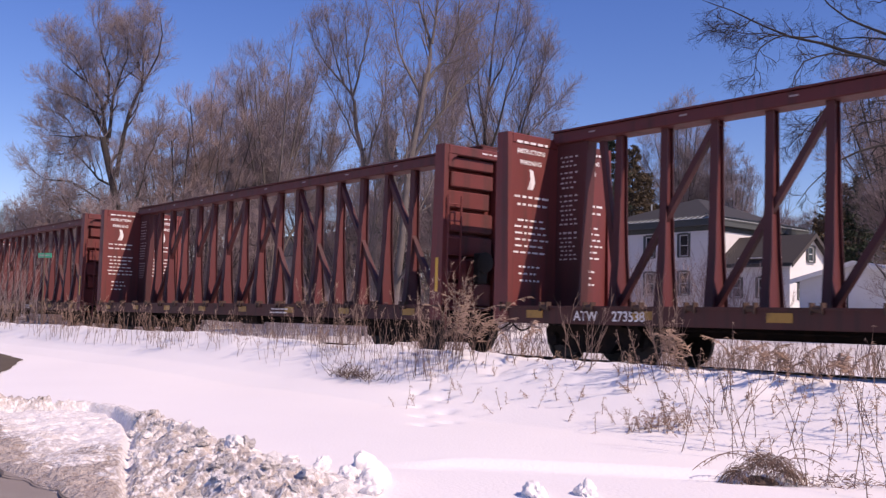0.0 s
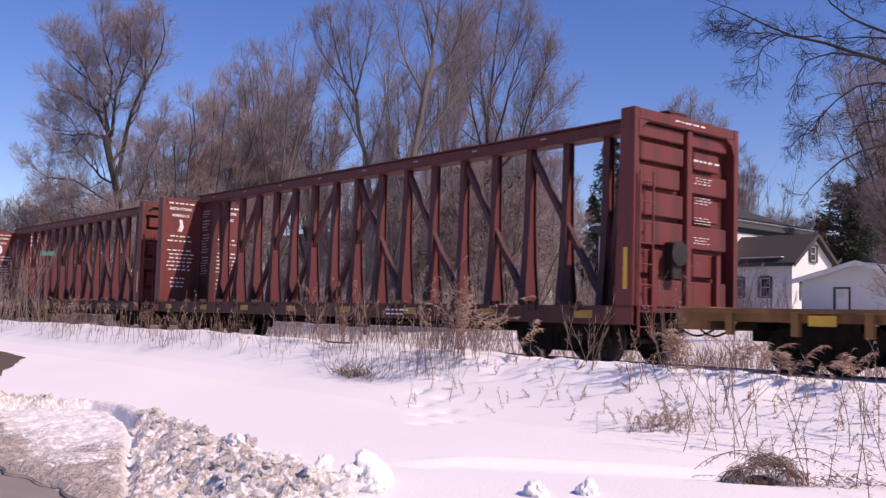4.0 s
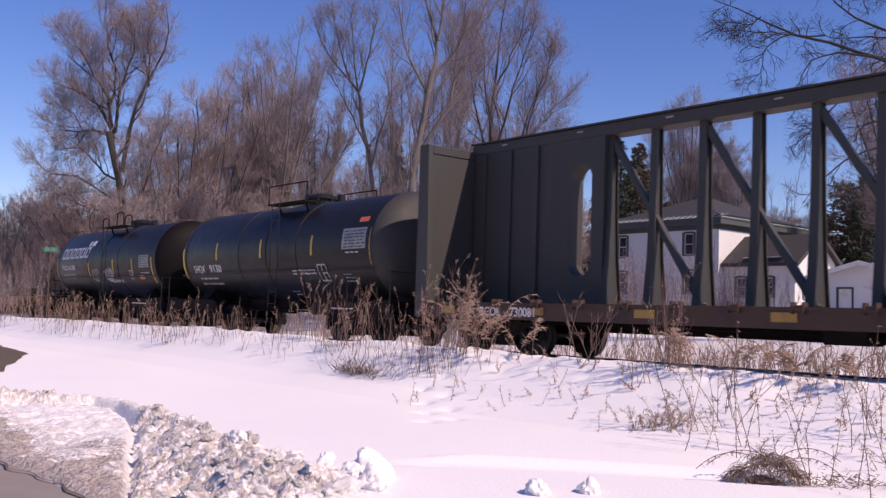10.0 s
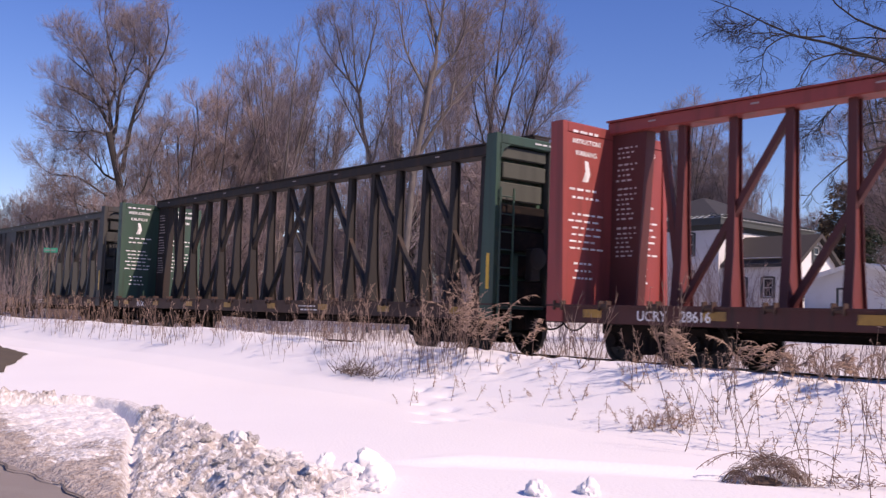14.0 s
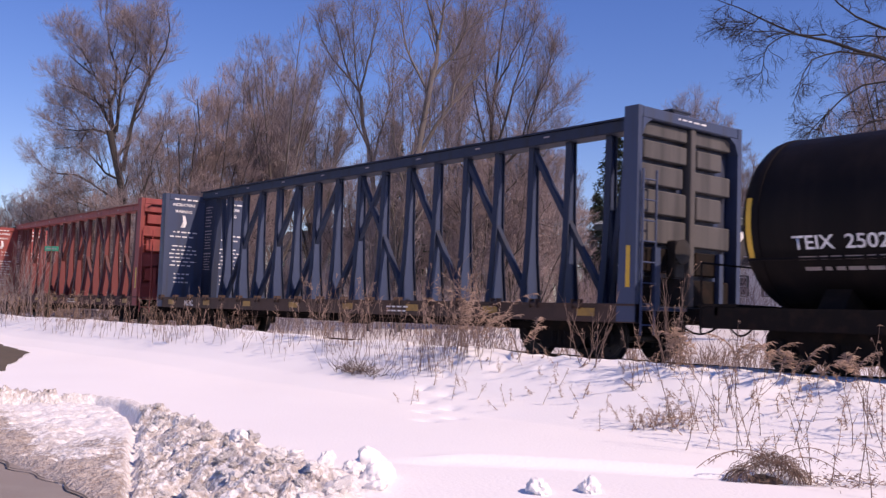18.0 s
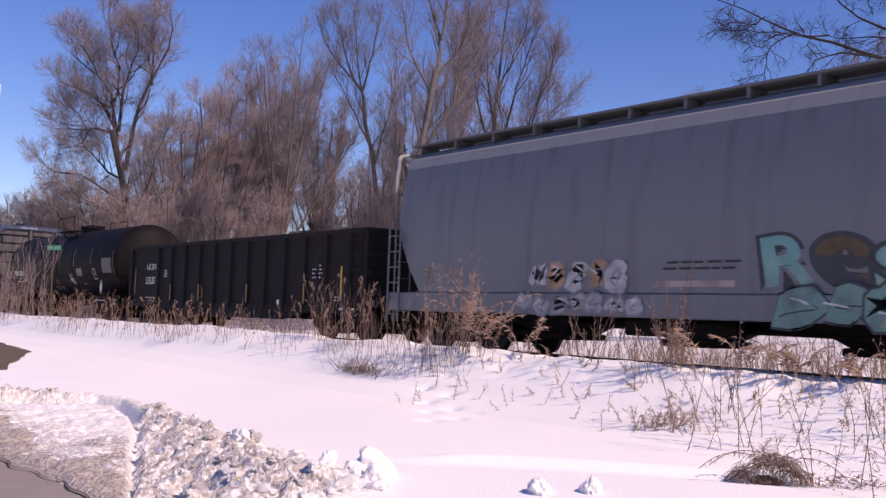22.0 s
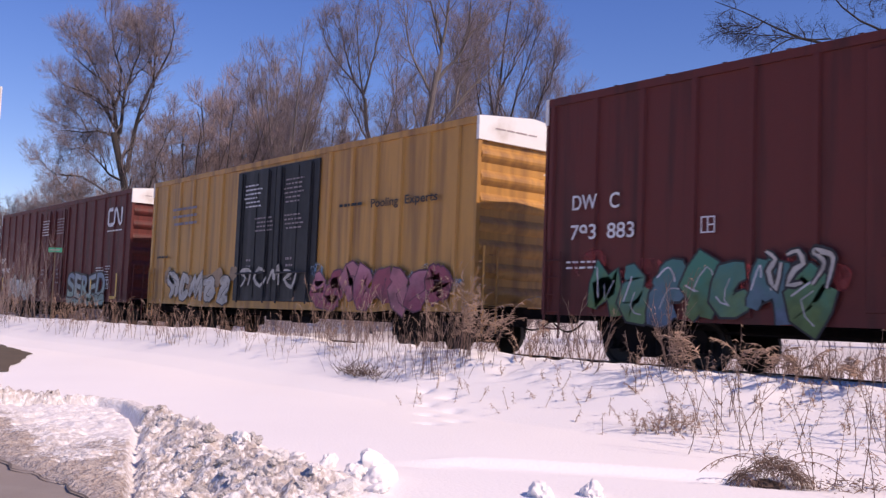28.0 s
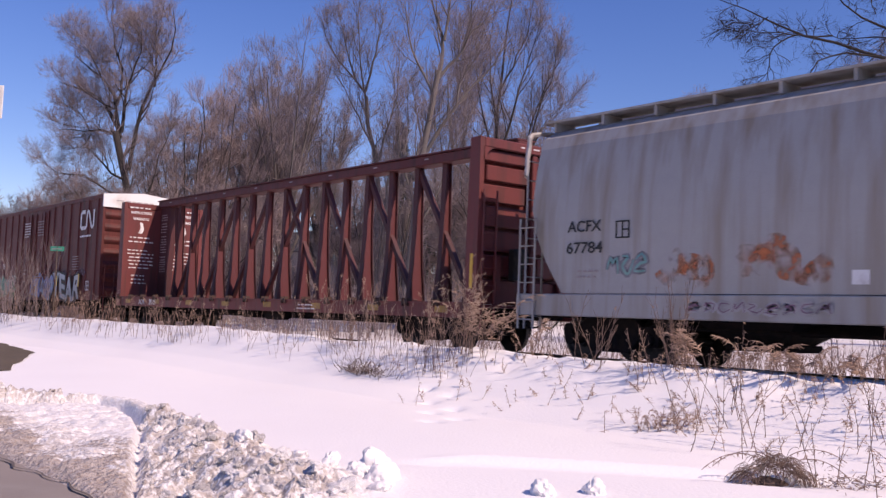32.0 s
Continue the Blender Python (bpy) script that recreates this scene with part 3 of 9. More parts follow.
# ---------------------------------------------------------------- track
def build_track():
    track = thing("railway_track", "rusty single railway track half buried in snow", "railway track", (0, TRACK_Y, 0))
    tagged(track, kind="structure")
    prof = [(-0.07, -0.17), (0.07, -0.17), (0.07, -0.155), (0.012, -0.13), (0.012, -0.05), (0.036, -0.04), (0.036, 0.0), (-0.036, 0.0),
            (-0.036, -0.04), (-0.012, -0.05), (-0.012, -0.13), (-0.07, -0.155)]
    for y in (-0.753, 0.753):
        bm = bmesh.new()
        prism(bm, [(p[0] + y, p[1]) for p in prof], "x", -420, 380)
        part("rail", bm, M_RAIL, track, "rusty steel rail")
        bm = bmesh.new()
        box(bm, -420, 380, y - 0.03, y + 0.03, 0.0005, 0.004)
        part("railhead", bm, M_RAILTOP, track, "polished running surface")
    bm = bmesh.new()
    box(bm, -0.11, 0.11, -1.28, 1.28, -0.33, -0.165, 0.012)
    me = mesh_of("sleeper", bm, M_TIE)
    for k in range(150):
        piece("sleeper", me, track, -62 + k * 0.52, 0, 0)
    bm = bmesh.new()
    prism(bm, [(-1.9, -0.4), (1.9, -0.4), (1.5, -0.2), (-1.5, -0.2)], "x", -420, 380)
    part("ballast_bed", bm, M_BALLAST, track)
    rng = random.Random(9)
    stone = []
    for k in range(5):
        bm = bmesh.new()
        bmesh.ops.create_icosphere(bm, subdivisions=1, radius=0.05)
        for v in bm.verts:
            v.co *= 0.7 + 0.6 * rng.random()
        stone.append(mesh_of("stone", bm, M_BALLAST))
    for k in range(240):
        piece("stone", stone[k % 5], track, rng.uniform(-16, -3), rng.choice((-1, 1)) * rng.uniform(0.9, 1.6), -0.17)


build_track()
# ---------------------------------------------------------------- railway cars
# Each car's own x runs from its front end (0) backwards, y = 0 is the track's middle (the camera's side is -y), z = 0 the rail.
HALF = 1.49
WHEELSETS = []


def pieces(name, bm, material, parent, label="", smooth=False):
    """Every separate island of bm becomes a part of its own."""
    bm.verts.ensure_lookup_table()
    bm.verts.index_update()
    group = [-1] * len(bm.verts)
    count = 0
    for v in bm.verts:
        if group[v.index] >= 0:
            continue
        todo = [v]
        group[v.index] = count
        while todo:
            for e in todo.pop().link_edges:
                for w in e.verts:
                    if group[w.index] < 0:
                        group[w.index] = count
                        todo.append(w)
        count += 1
    made = []
    for g in range(count):
        b2 = bmesh.new()
        new_v = {v.index: b2.verts.new(v.co) for v in bm.verts if group[v.index] == g}
        for f in bm.faces:
            if group[f.verts[0].index] == g:
                b2.faces.new([new_v[v.index] for v in f.verts])
        made.append(part(name, b2, material, parent, label, smooth))
    bm.free()
    return made


def outline_truck(bm, y):
    pts = [(-1.12, 0.62), (-1.05, 0.72), (-0.72, 0.70), (-0.42, 0.92), (0.42, 0.92), (0.72, 0.70), (1.05, 0.72), (1.12, 0.62), (1.06, 0.36),
           (0.76, 0.36), (0.66, 0.48), (0.42, 0.24), (-0.42, 0.24), (-0.66, 0.48), (-0.76, 0.36), (-1.06, 0.36)]
    prism(bm, pts, "y", y - 0.07, y + 0.07)


def truck_mesh():
    bm = bmesh.new()
    for y in (-0.98, 0.98):
        outline_truck(bm, y)
        for x in (-0.16, 0.0, 0.16):
            tube(bm, (x, y * 1.04, 0.3), (x, y * 1.04, 0.55), 0.075, 8)
        for x in (-0.88, 0.88):
            tube(bm, (x, y * 1.02, 0.46), (x, y * 1.16, 0.46), 0.12, 10)
    box(bm, -0.22, 0.22, -1.05, 1.05, 0.5, 0.78, 0.03)
    for x in (-0.42, 0.42):
        box(bm, x - 0.04, x + 0.04, -0.86, 0.86, 0.26, 0.46, 0.01)
    box(bm, -1.3, 1.3, -0.05, 0.05, 0.3, 0.4, 0.01)
    return mesh_of("truck", bm, M_STEEL)


def wheelset_mesh():
    bm = bmesh.new()
    lathe(bm, [(-0.8, 0.08), (0.8, 0.08)], "y", 10)
    for s in (-1, 1):
        lathe(bm, [(s * 0.67, 0.30), (s * 0.675, 0.45), (s * 0.70, 0.45), (s * 0.715, 0.425), (s * 0.80, 0.42), (s * 0.805, 0.36),
                   (s * 0.77, 0.33), (s * 0.76, 0.17), (s * 0.81, 0.13), (s * 0.81, 0.02)], "y", 24)
        for k in range(3):
            a = k * math.tau / 3
            tube(bm, (0.24 * math.cos(a), s * 0.765, 0.24 * math.sin(a)), (0.24 * math.cos(a), s * 0.785, 0.24 * math.sin(a)), 0.035, 6)
    return mesh_of("wheelset", bm, M_WHEEL, True)


TRUCK_MESH, WHEEL_MESH = truck_mesh(), wheelset_mesh()


def add_trucks(car, length, inset=2.0):
    for x in (inset, length - inset):
        t = piece("truck", TRUCK_MESH, car, x, 0, -0.04)
        for k, dx in enumerate((-0.88, 0.88)):
            w = piece("wheelset", WHEEL_MESH, t, dx, 0, 0.46)
            WHEELSETS.append((w, k))


def pipe(bm, points, r, n=6):
    """One bent tube through the points."""
    pts = [Vector(p) for p in points]
    rings = []
    for k, p in enumerate(pts):
        d = (pts[min(k + 1, len(pts) - 1)] - pts[max(k - 1, 0)]).normalized()
        u = d.cross(Vector((0, 1, 0.02))).normalized()
        w = d.cross(u)
        rings.append([bm.verts.new(p + (u * math.cos(a * math.tau / n) + w * math.sin(a * math.tau / n)) * r) for a in range(n)])
    for a, b in zip(rings, rings[1:]):
        for k in range(n):
            bm.faces.new((a[k], a[(k + 1) % n], b[(k + 1) % n], b[k]))
    bm.faces.new(rings[0])
    bm.faces.new(rings[-1])


def add_couplers(car, length, reach=0.85, z=0.88):
    for x, s in ((0.0, -1), (length, 1)):
        bm = bmesh.new()
        box(bm, min(x - s * 0.3, x + s * reach * 0.7), max(x - s * 0.3, x + s * reach * 0.7), -0.09, 0.09, z - 0.1, z + 0.1, 0.02)
        box(bm, min(x + s * reach * 0.6, x + s * reach), max(x + s * reach * 0.6, x + s * reach), -0.17, 0.17, z - 0.16, z + 0.16, 0.04)
        part("coupler", bm, M_STEEL, car)
        bm = bmesh.new()
        pipe(bm, [(x + s * reach * k / 8, -0.35 + 0.1 * k / 8, 0.75 - 0.2 * math.sin(k / 8 * math.pi)) for k in range(9)], 0.018)
        part("air_hose", bm, M_STEEL, car)


def ladder(car, material, x0, x1, y0, y1, z0, z1, rungs, name="ladder", r=0.022):
    """Two stiles and rungs between (x0, y0) and (x1, y1)."""
    bm = bmesh.new()
    for x, y in ((x0, y0), (x1, y1)):
        tube(bm, (x, y, z0), (x, y, z1), r, 6)
    for k in range(rungs):
        z = z0 + (z1 - z0) * (k + 0.5) / rungs
        tube(bm, (x0, y0, z), (x1, y1, z), r * 0.65, 6)
    return part(name, bm, material, car)


def plate(car, material, x, z, w, h, y=-HALF, name="marking", label=""):
    """A thin painted or stuck-on plate on the camera's side, its middle at x, z."""
    bm = bmesh.new()
    box(bm, x - w / 2, x + w / 2, y - 0.005, y - 0.001, z - h / 2, z + h / 2)
    return part(name, bm, material, car, label)


def lettering(car, text, x, z, size, material=None, y=-HALF, width=None, name="lettering", shear=0.0, facing="side"):
    """Raised letters in the built-in typeface; x, z is the lower left corner. facing 'rear' sets them on a face that looks back (+x)."""
    c = bpy.data.curves.new("letters", "FONT")
    c.body, c.size, c.shear, c.offset = text, size * 1.38, shear, 0.004
    tmp = bpy.data.objects.new("letters", c)
    scene.collection.objects.link(tmp)
    me = bpy.data.meshes.new_from_object(tmp)
    bpy.data.objects.remove(tmp)
    bpy.data.curves.remove(c)
    co = np.zeros(len(me.vertices) * 3, np.float32)
    me.vertices.foreach_get("co", co)
    co = co.reshape(-1, 3)
    if width:
        co[:, 0] *= width / max(1e-6, co[:, 0].max() - co[:, 0].min())
    u, v = co[:, 0].copy(), co[:, 1].copy()
    if facing == "side":
        co[:, 0], co[:, 1], co[:, 2] = x + u, y - 0.007, z + v
    else:
        co[:, 0], co[:, 1], co[:, 2] = x + 0.007, y + u, z + v
    me.vertices.foreach_set("co", co.ravel())
    me.update()
    me.materials.append(material or M_LETTER)
    ob = new(name, me)
    ob.parent = car
    return ob


def small_print(car, x, z, w, h, rows, material=None, y=-HALF, seed=0, facing="side", name="small_print"):
    """Lines of print too small to read: short bars. x, z is the upper left corner."""
    rng = random.Random(seed + int(x * 31))
    bm = bmesh.new()
    step = h / rows
    for r in range(rows):
        zz = z - step * (r + 0.5)
        u = rng.uniform(0, 0.12) * w
        while u < w * rng.uniform(0.75, 1.0):
            l = rng.uniform(0.07, 0.2) * max(w, 0.5)
            e = min(u + l, w)
            if facing == "side":
                box(bm, x + u, x + e, y - 0.006, y - 0.001, zz - step * 0.17, zz + step * 0.17)
            else:
                box(bm, x + 0.001, x + 0.006, y + u, y + e, zz - step * 0.14, zz + step * 0.14)
            u = e + 0.04 + 0.03 * rng.random()
    return tagged(part(name, bm, material or M_LETTER, car), kind="stuff")


def consol_box(car, x, z, s=0.36, y=-HALF, material=None):
    """The square stencil frame for inspection marks."""
    bm = bmesh.new()
    for a, b, c, d in ((0, 1, 0, 0.08), (0, 1, 0.92, 1), (0, 0.08, 0, 1), (0.92, 1, 0, 1), (0.45, 0.53, 0, 1), (0.5, 1, 0.45, 0.53)):
        n = 4 if d - c > 0.5 else 1
        for k in range(n):
            box(bm, x + a * s, x + b * s, y - 0.006, y - 0.001, z + (c + (d - c) * k / n) * s, z + (c + (d - c) * (k + 1) / n) * s)
    return part("stencil_frame", bm, material or M_LETTER, car)


GRAF = {}


def paint(name, rgb):
    if name not in GRAF:
        GRAF[name] = mat("spray_paint_" + name, rgb, 0.55, vary=0.42, scale=2.4, fine=16, stain=tuple(c * 0.45 for c in rgb), stain_amount=0.6, stain_scale=3.0, bump=0)
    return GRAF[name]


def ribbon(bm, pts, w, y, swell=0.0):
    """A flat stroke of width w along points (x, z), facing the camera's side; swell thickens its middle and points its ends."""
    vs = []
    n = len(pts)
    for k in range(n):
        a, b = pts[max(k - 1, 0)], pts[min(k + 1, n - 1)]
        dx, dz = b[0] - a[0], b[1] - a[1]
        l = math.hypot(dx, dz) or 1
        f = 1 + swell * (1.7 * math.sin(math.pi * (k + 0.35) / (n + 0.3)) - 1.0 + 0.25 * math.sin(2.3 * k))
        nx, nz = -dz / l * w * f / 2, dx / l * w * f / 2
        vs.append((bm.verts.new((pts[k][0] + nx, y, pts[k][1] + nz)), bm.verts.new((pts[k][0] - nx, y, pts[k][1] - nz))))
    for a, b in zip(vs, vs[1:]):
        bm.faces.new((a[0], a[1], b[1], b[0]))


def fade(name, low, high, z0, z1):
    """Spray paint that fades from one colour up into another."""
    if name not in GRAF:
        m = paint(name, low)
        n, ln = m.node_tree.nodes, m.node_tree.links
        bsdf = n["Principled BSDF"]
        old = bsdf.inputs["Base Color"].links[0].from_socket
        tc, sep, rm, mx = n.new("ShaderNodeTexCoord"), n.new("ShaderNodeSeparateXYZ"), n.new("ShaderNodeMapRange"), n.new("ShaderNodeMix")
        mx.data_type = "RGBA"
        rm.inputs["From Min"].default_value, rm.inputs["From Max"].default_value = z0, z1
        mx.inputs["B"].default_value = tuple(high) + (1,)
        ln.new(tc.outputs["Object"], sep.inputs[0])
        wave, lift = n.new("ShaderNodeTexNoise"), n.new("ShaderNodeMath")
        wave.inputs["Scale"].default_value, wave.inputs["Detail"].default_value = 3.5, 6
        lift.operation = "MULTIPLY_ADD"
        lift.inputs[1].default_value = 1.3
        ln.new(tc.outputs["Object"], wave.inputs["Vector"])
        ln.new(wave.outputs["Fac"], lift.inputs[0])
        ln.new(sep.outputs["Z"], lift.inputs[2])
        rm.inputs["From Min"].default_value, rm.inputs["From Max"].default_value = z0 + 0.65, z1 + 0.65
        ln.new(lift.outputs[0], rm.inputs["Value"])
        ln.new(rm.outputs[0], mx.inputs["Factor"])
        ln.new(old, mx.inputs["A"])
        ln.new(mx.outputs["Result"], bsdf.inputs["Base Color"])
    return GRAF[name]


def mist(name, rgb):
    """Thin overspray that lets the car's own paint show through."""
    if name not in GRAF:
        m = paint(name, rgb)
        n, ln = m.node_tree.nodes, m.node_tree.links
        tc, ns, rm = n.new("ShaderNodeTexCoord"), n.new("ShaderNodeTexNoise"), n.new("ShaderNodeMapRange")
        ns.inputs["Scale"].default_value, ns.inputs["Detail"].default_value = 5.0, 8
        rm.inputs["From Min"].default_value, rm.inputs["From Max"].default_value, rm.inputs["To Max"].default_value = 0.42, 0.72, 0.85
        ln.new(tc.outputs["Object"], ns.inputs["Vector"])
        ln.new(ns.outputs["Fac"], rm.inputs["Value"])
        ln.new(rm.outputs[0], n["Principled BSDF"].inputs["Alpha"])
    return GRAF[name]


def blob(bm, cx, cz, rx, rz, y, rng, n=16, z0=-9):
    ph = [rng.uniform(0, 6.28) for _ in range(3)]
    vs = []
    for i in range(n):
        a = i * math.tau / n
        k = 1 + 0.14 * math.sin(2 * a + ph[0]) + 0.1 * math.sin(3 * a + ph[1]) + 0.07 * math.sin(5 * a + ph[2])
        vs.append(bm.verts.new((cx + rx * k * math.cos(a), y, max(z0, cz + rz * k * math.sin(a)))))
    bm.faces.new(vs)


def bend(pts, n=5):
    """A smooth curve through the points."""
    out = []
    m = len(pts)
    for i in range(m - 1):
        p0, p1, p2, p3 = pts[max(i - 1, 0)], pts[i], pts[i + 1], pts[min(i + 2, m - 1)]
        for k in range(n):
            t = k / n
            out.append(tuple(0.5 * (2 * p1[c] + (p2[c] - p0[c]) * t + (2 * p0[c] - 5 * p1[c] + 4 * p2[c] - p3[c]) * t * t
                                    + (3 * p1[c] - p0[c] - 3 * p2[c] + p3[c]) * t ** 3) for c in (0, 1)))
    return out + [pts[-1]]


def graffiti(car, x0, x1, z0, z1, letters, fills, edge, cloud=None, seed=1, y=-HALF, fat=0.44, inner=None, shine=True):
    """Sprayed tag: a colour cloud, then fat bent overlapping letter-like strokes, each with its outline and inner lines."""
    rng = random.Random(seed)
    w, h = (x1 - x0) / letters, z1 - z0
    if cloud:
        for k in range(letters + 2):
            bm = bmesh.new()
            blob(bm, x0 + (k + rng.uniform(-0.3, 0.3)) * (x1 - x0) / (letters + 1), z0 + h * rng.uniform(0.5, 0.95), h * rng.uniform(0.2, 0.42), h * rng.uniform(0.16, 0.3),
                 y - 0.002 - k * 0.0002, rng, z0=z0)
            part("spray_cloud", bm, cloud, car)
    sw = fat * w
    for k in range(letters):
        cx = x0 + w * (k + 0.5)
        def p(u, v):
            return (cx + u * w * 0.62 + rng.uniform(-0.1, 0.1) * w + 0.16 * w * (v - 0.5), z0 + h * (0.1 + 0.8 * v) + rng.uniform(-0.06, 0.06) * h)
        r = [rng.uniform(0, 0.25) for _ in range(8)]
        forms = [[p(-0.7, r[0]), p(-0.3, 1 - r[1]), p(-0.1, 0.3 + r[2]), p(0.3, 1 - r[3]), p(0.6, r[4])],
                 [p(-0.5, 0.5 + r[0]), p(0.1, 1 - r[1]), p(0.6, 0.6), p(0.1, 0.35 + r[2]), p(-0.5, r[3]), p(0.6, r[4])],
                 [p(0.6, 0.3 + r[0]), p(0.1, r[1]), p(-0.5, 0.4), p(-0.3, 1 - r[2]), p(0.5, 0.9 - r[3])],
                 [p(-0.7, 0.9 - r[0]), p(0.2, 0.7), p(-0.4, 0.35), p(0.3, r[1]), p(0.7, 0.4 + r[2])],
                 [p(-0.3, r[0]), p(0.2, 0.5), p(-0.5, 0.6 + r[1]), p(0.1, 1 - r[2]), p(0.7, 0.7), p(0.5, r[3])]]
        s = bend(forms[(k * 3 + seed) % 5], 5 if (k + seed) % 3 == 0 else 2)
        yy = y - 0.006 - 0.0022 * k
        bm = bmesh.new()
        ribbon(bm, s, sw + 0.075, yy, 0.45)
        letter = part("tag_letter", bm, edge, car)
        bm = bmesh.new()
        ribbon(bm, s, sw, yy - 0.0012, 0.5)
        part("letter_fill", bm, fills[k % len(fills)], letter)
        if sw > 0.09:
            bm = bmesh.new()
            cut = len(s) // 3
            ribbon(bm, [(a[0] + sw * 0.16, a[1] - sw * 0.1) for a in s[cut:-cut + 1]], 0.022, yy - 0.0018)
            part("inner_line", bm, inner or edge, letter)
            if shine:
                bm = bmesh.new()
                ribbon(bm, [(a[0] - sw * 0.3, a[1] + 0.02) for a in s[2:cut + 2]], 0.028, yy - 0.0019)
                part("highlight", bm, paint("white", (0.55, 0.55, 0.57)), letter)


def fat_letters(car, text, x0, x1, z0, z1, fills, edge, y=-HALF, seed=1, lap=1.25):
    """Sprayed block letters that can be read, each with a dark rim."""
    rng = random.Random(seed)
    w = (x1 - x0) / len(text)
    for k, ch in enumerate(text):
        tilt, up = rng.uniform(-0.12, 0.12), rng.uniform(-0.05, 0.05)
        rim = None
        for fatness, m, lift in ((0.085, edge, 0.0), (0.03, fills[k % len(fills)], 0.0012)):
            c = bpy.data.curves.new("letters", "FONT")
            c.body, c.size, c.offset, c.shear = ch, 1.0, fatness, tilt
            tmp = bpy.data.objects.new("letters", c)
            scene.collection.objects.link(tmp)
            me = bpy.data.meshes.new_from_object(tmp)
            bpy.data.objects.remove(tmp)
            bpy.data.curves.remove(c)
            co = np.zeros(len(me.vertices) * 3, np.float32)
            me.vertices.foreach_get("co", co)
            co = co.reshape(-1, 3)
            if rim is None:
                lo, hi = co.min(0), co.max(0)
                rim = (lo, hi)
            lo, hi = rim
            u = (co[:, 0] - lo[0]) / (hi[0] - lo[0])
            v = (co[:, 1] - lo[1]) / (hi[1] - lo[1])
            co[:, 0] = x0 + w * (k + 0.5 + (u - 0.5) * lap) + 0.05 * w * np.sin(v * 5 + k)
            co[:, 2] = z0 + (z1 - z0) * (v * 0.94 + up + 0.06 * np.sin(u * 3 + k * 1.7))
            co[:, 1] = y - 0.006 - 0.0022 * k - lift
            me.vertices.foreach_set("co", co.ravel())
            me.update()
            me.materials.append(m)
            ob = new("tag_letter" if lift == 0 else "letter_fill", me)
            ob.parent = car if lift == 0 else back
            back = ob


def ribbon_logo(car, x, z, w, h, y=-HALF):
    """The railway's mark, a thick bent white band."""
    bm = bmesh.new()
    pts = [(0.34, 0.95), (0.12, 0.95), (0.05, 0.85), (0.05, 0.12), (0.12, 0.05), (0.38, 0.05), (0.46, 0.15), (0.48, 0.88), (0.53, 0.97), (0.6, 0.9),
           (0.80, 0.1), (0.88, 0.05), (0.94, 0.14), (0.94, 1.02)]
    ribbon(bm, [(x + u * w, z + v * h) for u, v in pts], 0.092 * w, y - 0.006)
    part("white_band_mark", bm, M_LETTER, car, "white bent-band painted mark")


def underframe(car, L, z0=0.72, z1=1.0, material=None):
    bm = bmesh.new()
    box(bm, 0.3, L - 0.3, -0.3, 0.3, z0 - 0.1, z1)
    for x in np.arange(1.0, L - 0.5, 1.6):
        box(bm, x - 0.06, x + 0.06, -1.35, 1.35, z0 + 0.08, z1 - 0.02)
    part("centre_sill", bm, material or M_STEEL, car)
    bm = bmesh.new()
    box(bm, L * 0.5 - 0.9, L * 0.5 - 0.2, -1.1, -0.6, 0.5, 0.78, 0.03)
    tube(bm, (L * 0.5 + 0.3, -0.9, 0.62), (L * 0.5 + 1.3, -0.9, 0.62), 0.16, 10)
    tube(bm, (2.6, -0.75, 0.66), (L - 2.6, -0.75, 0.6), 0.03, 6)
    part("brake_gear", bm, M_STEEL, car)


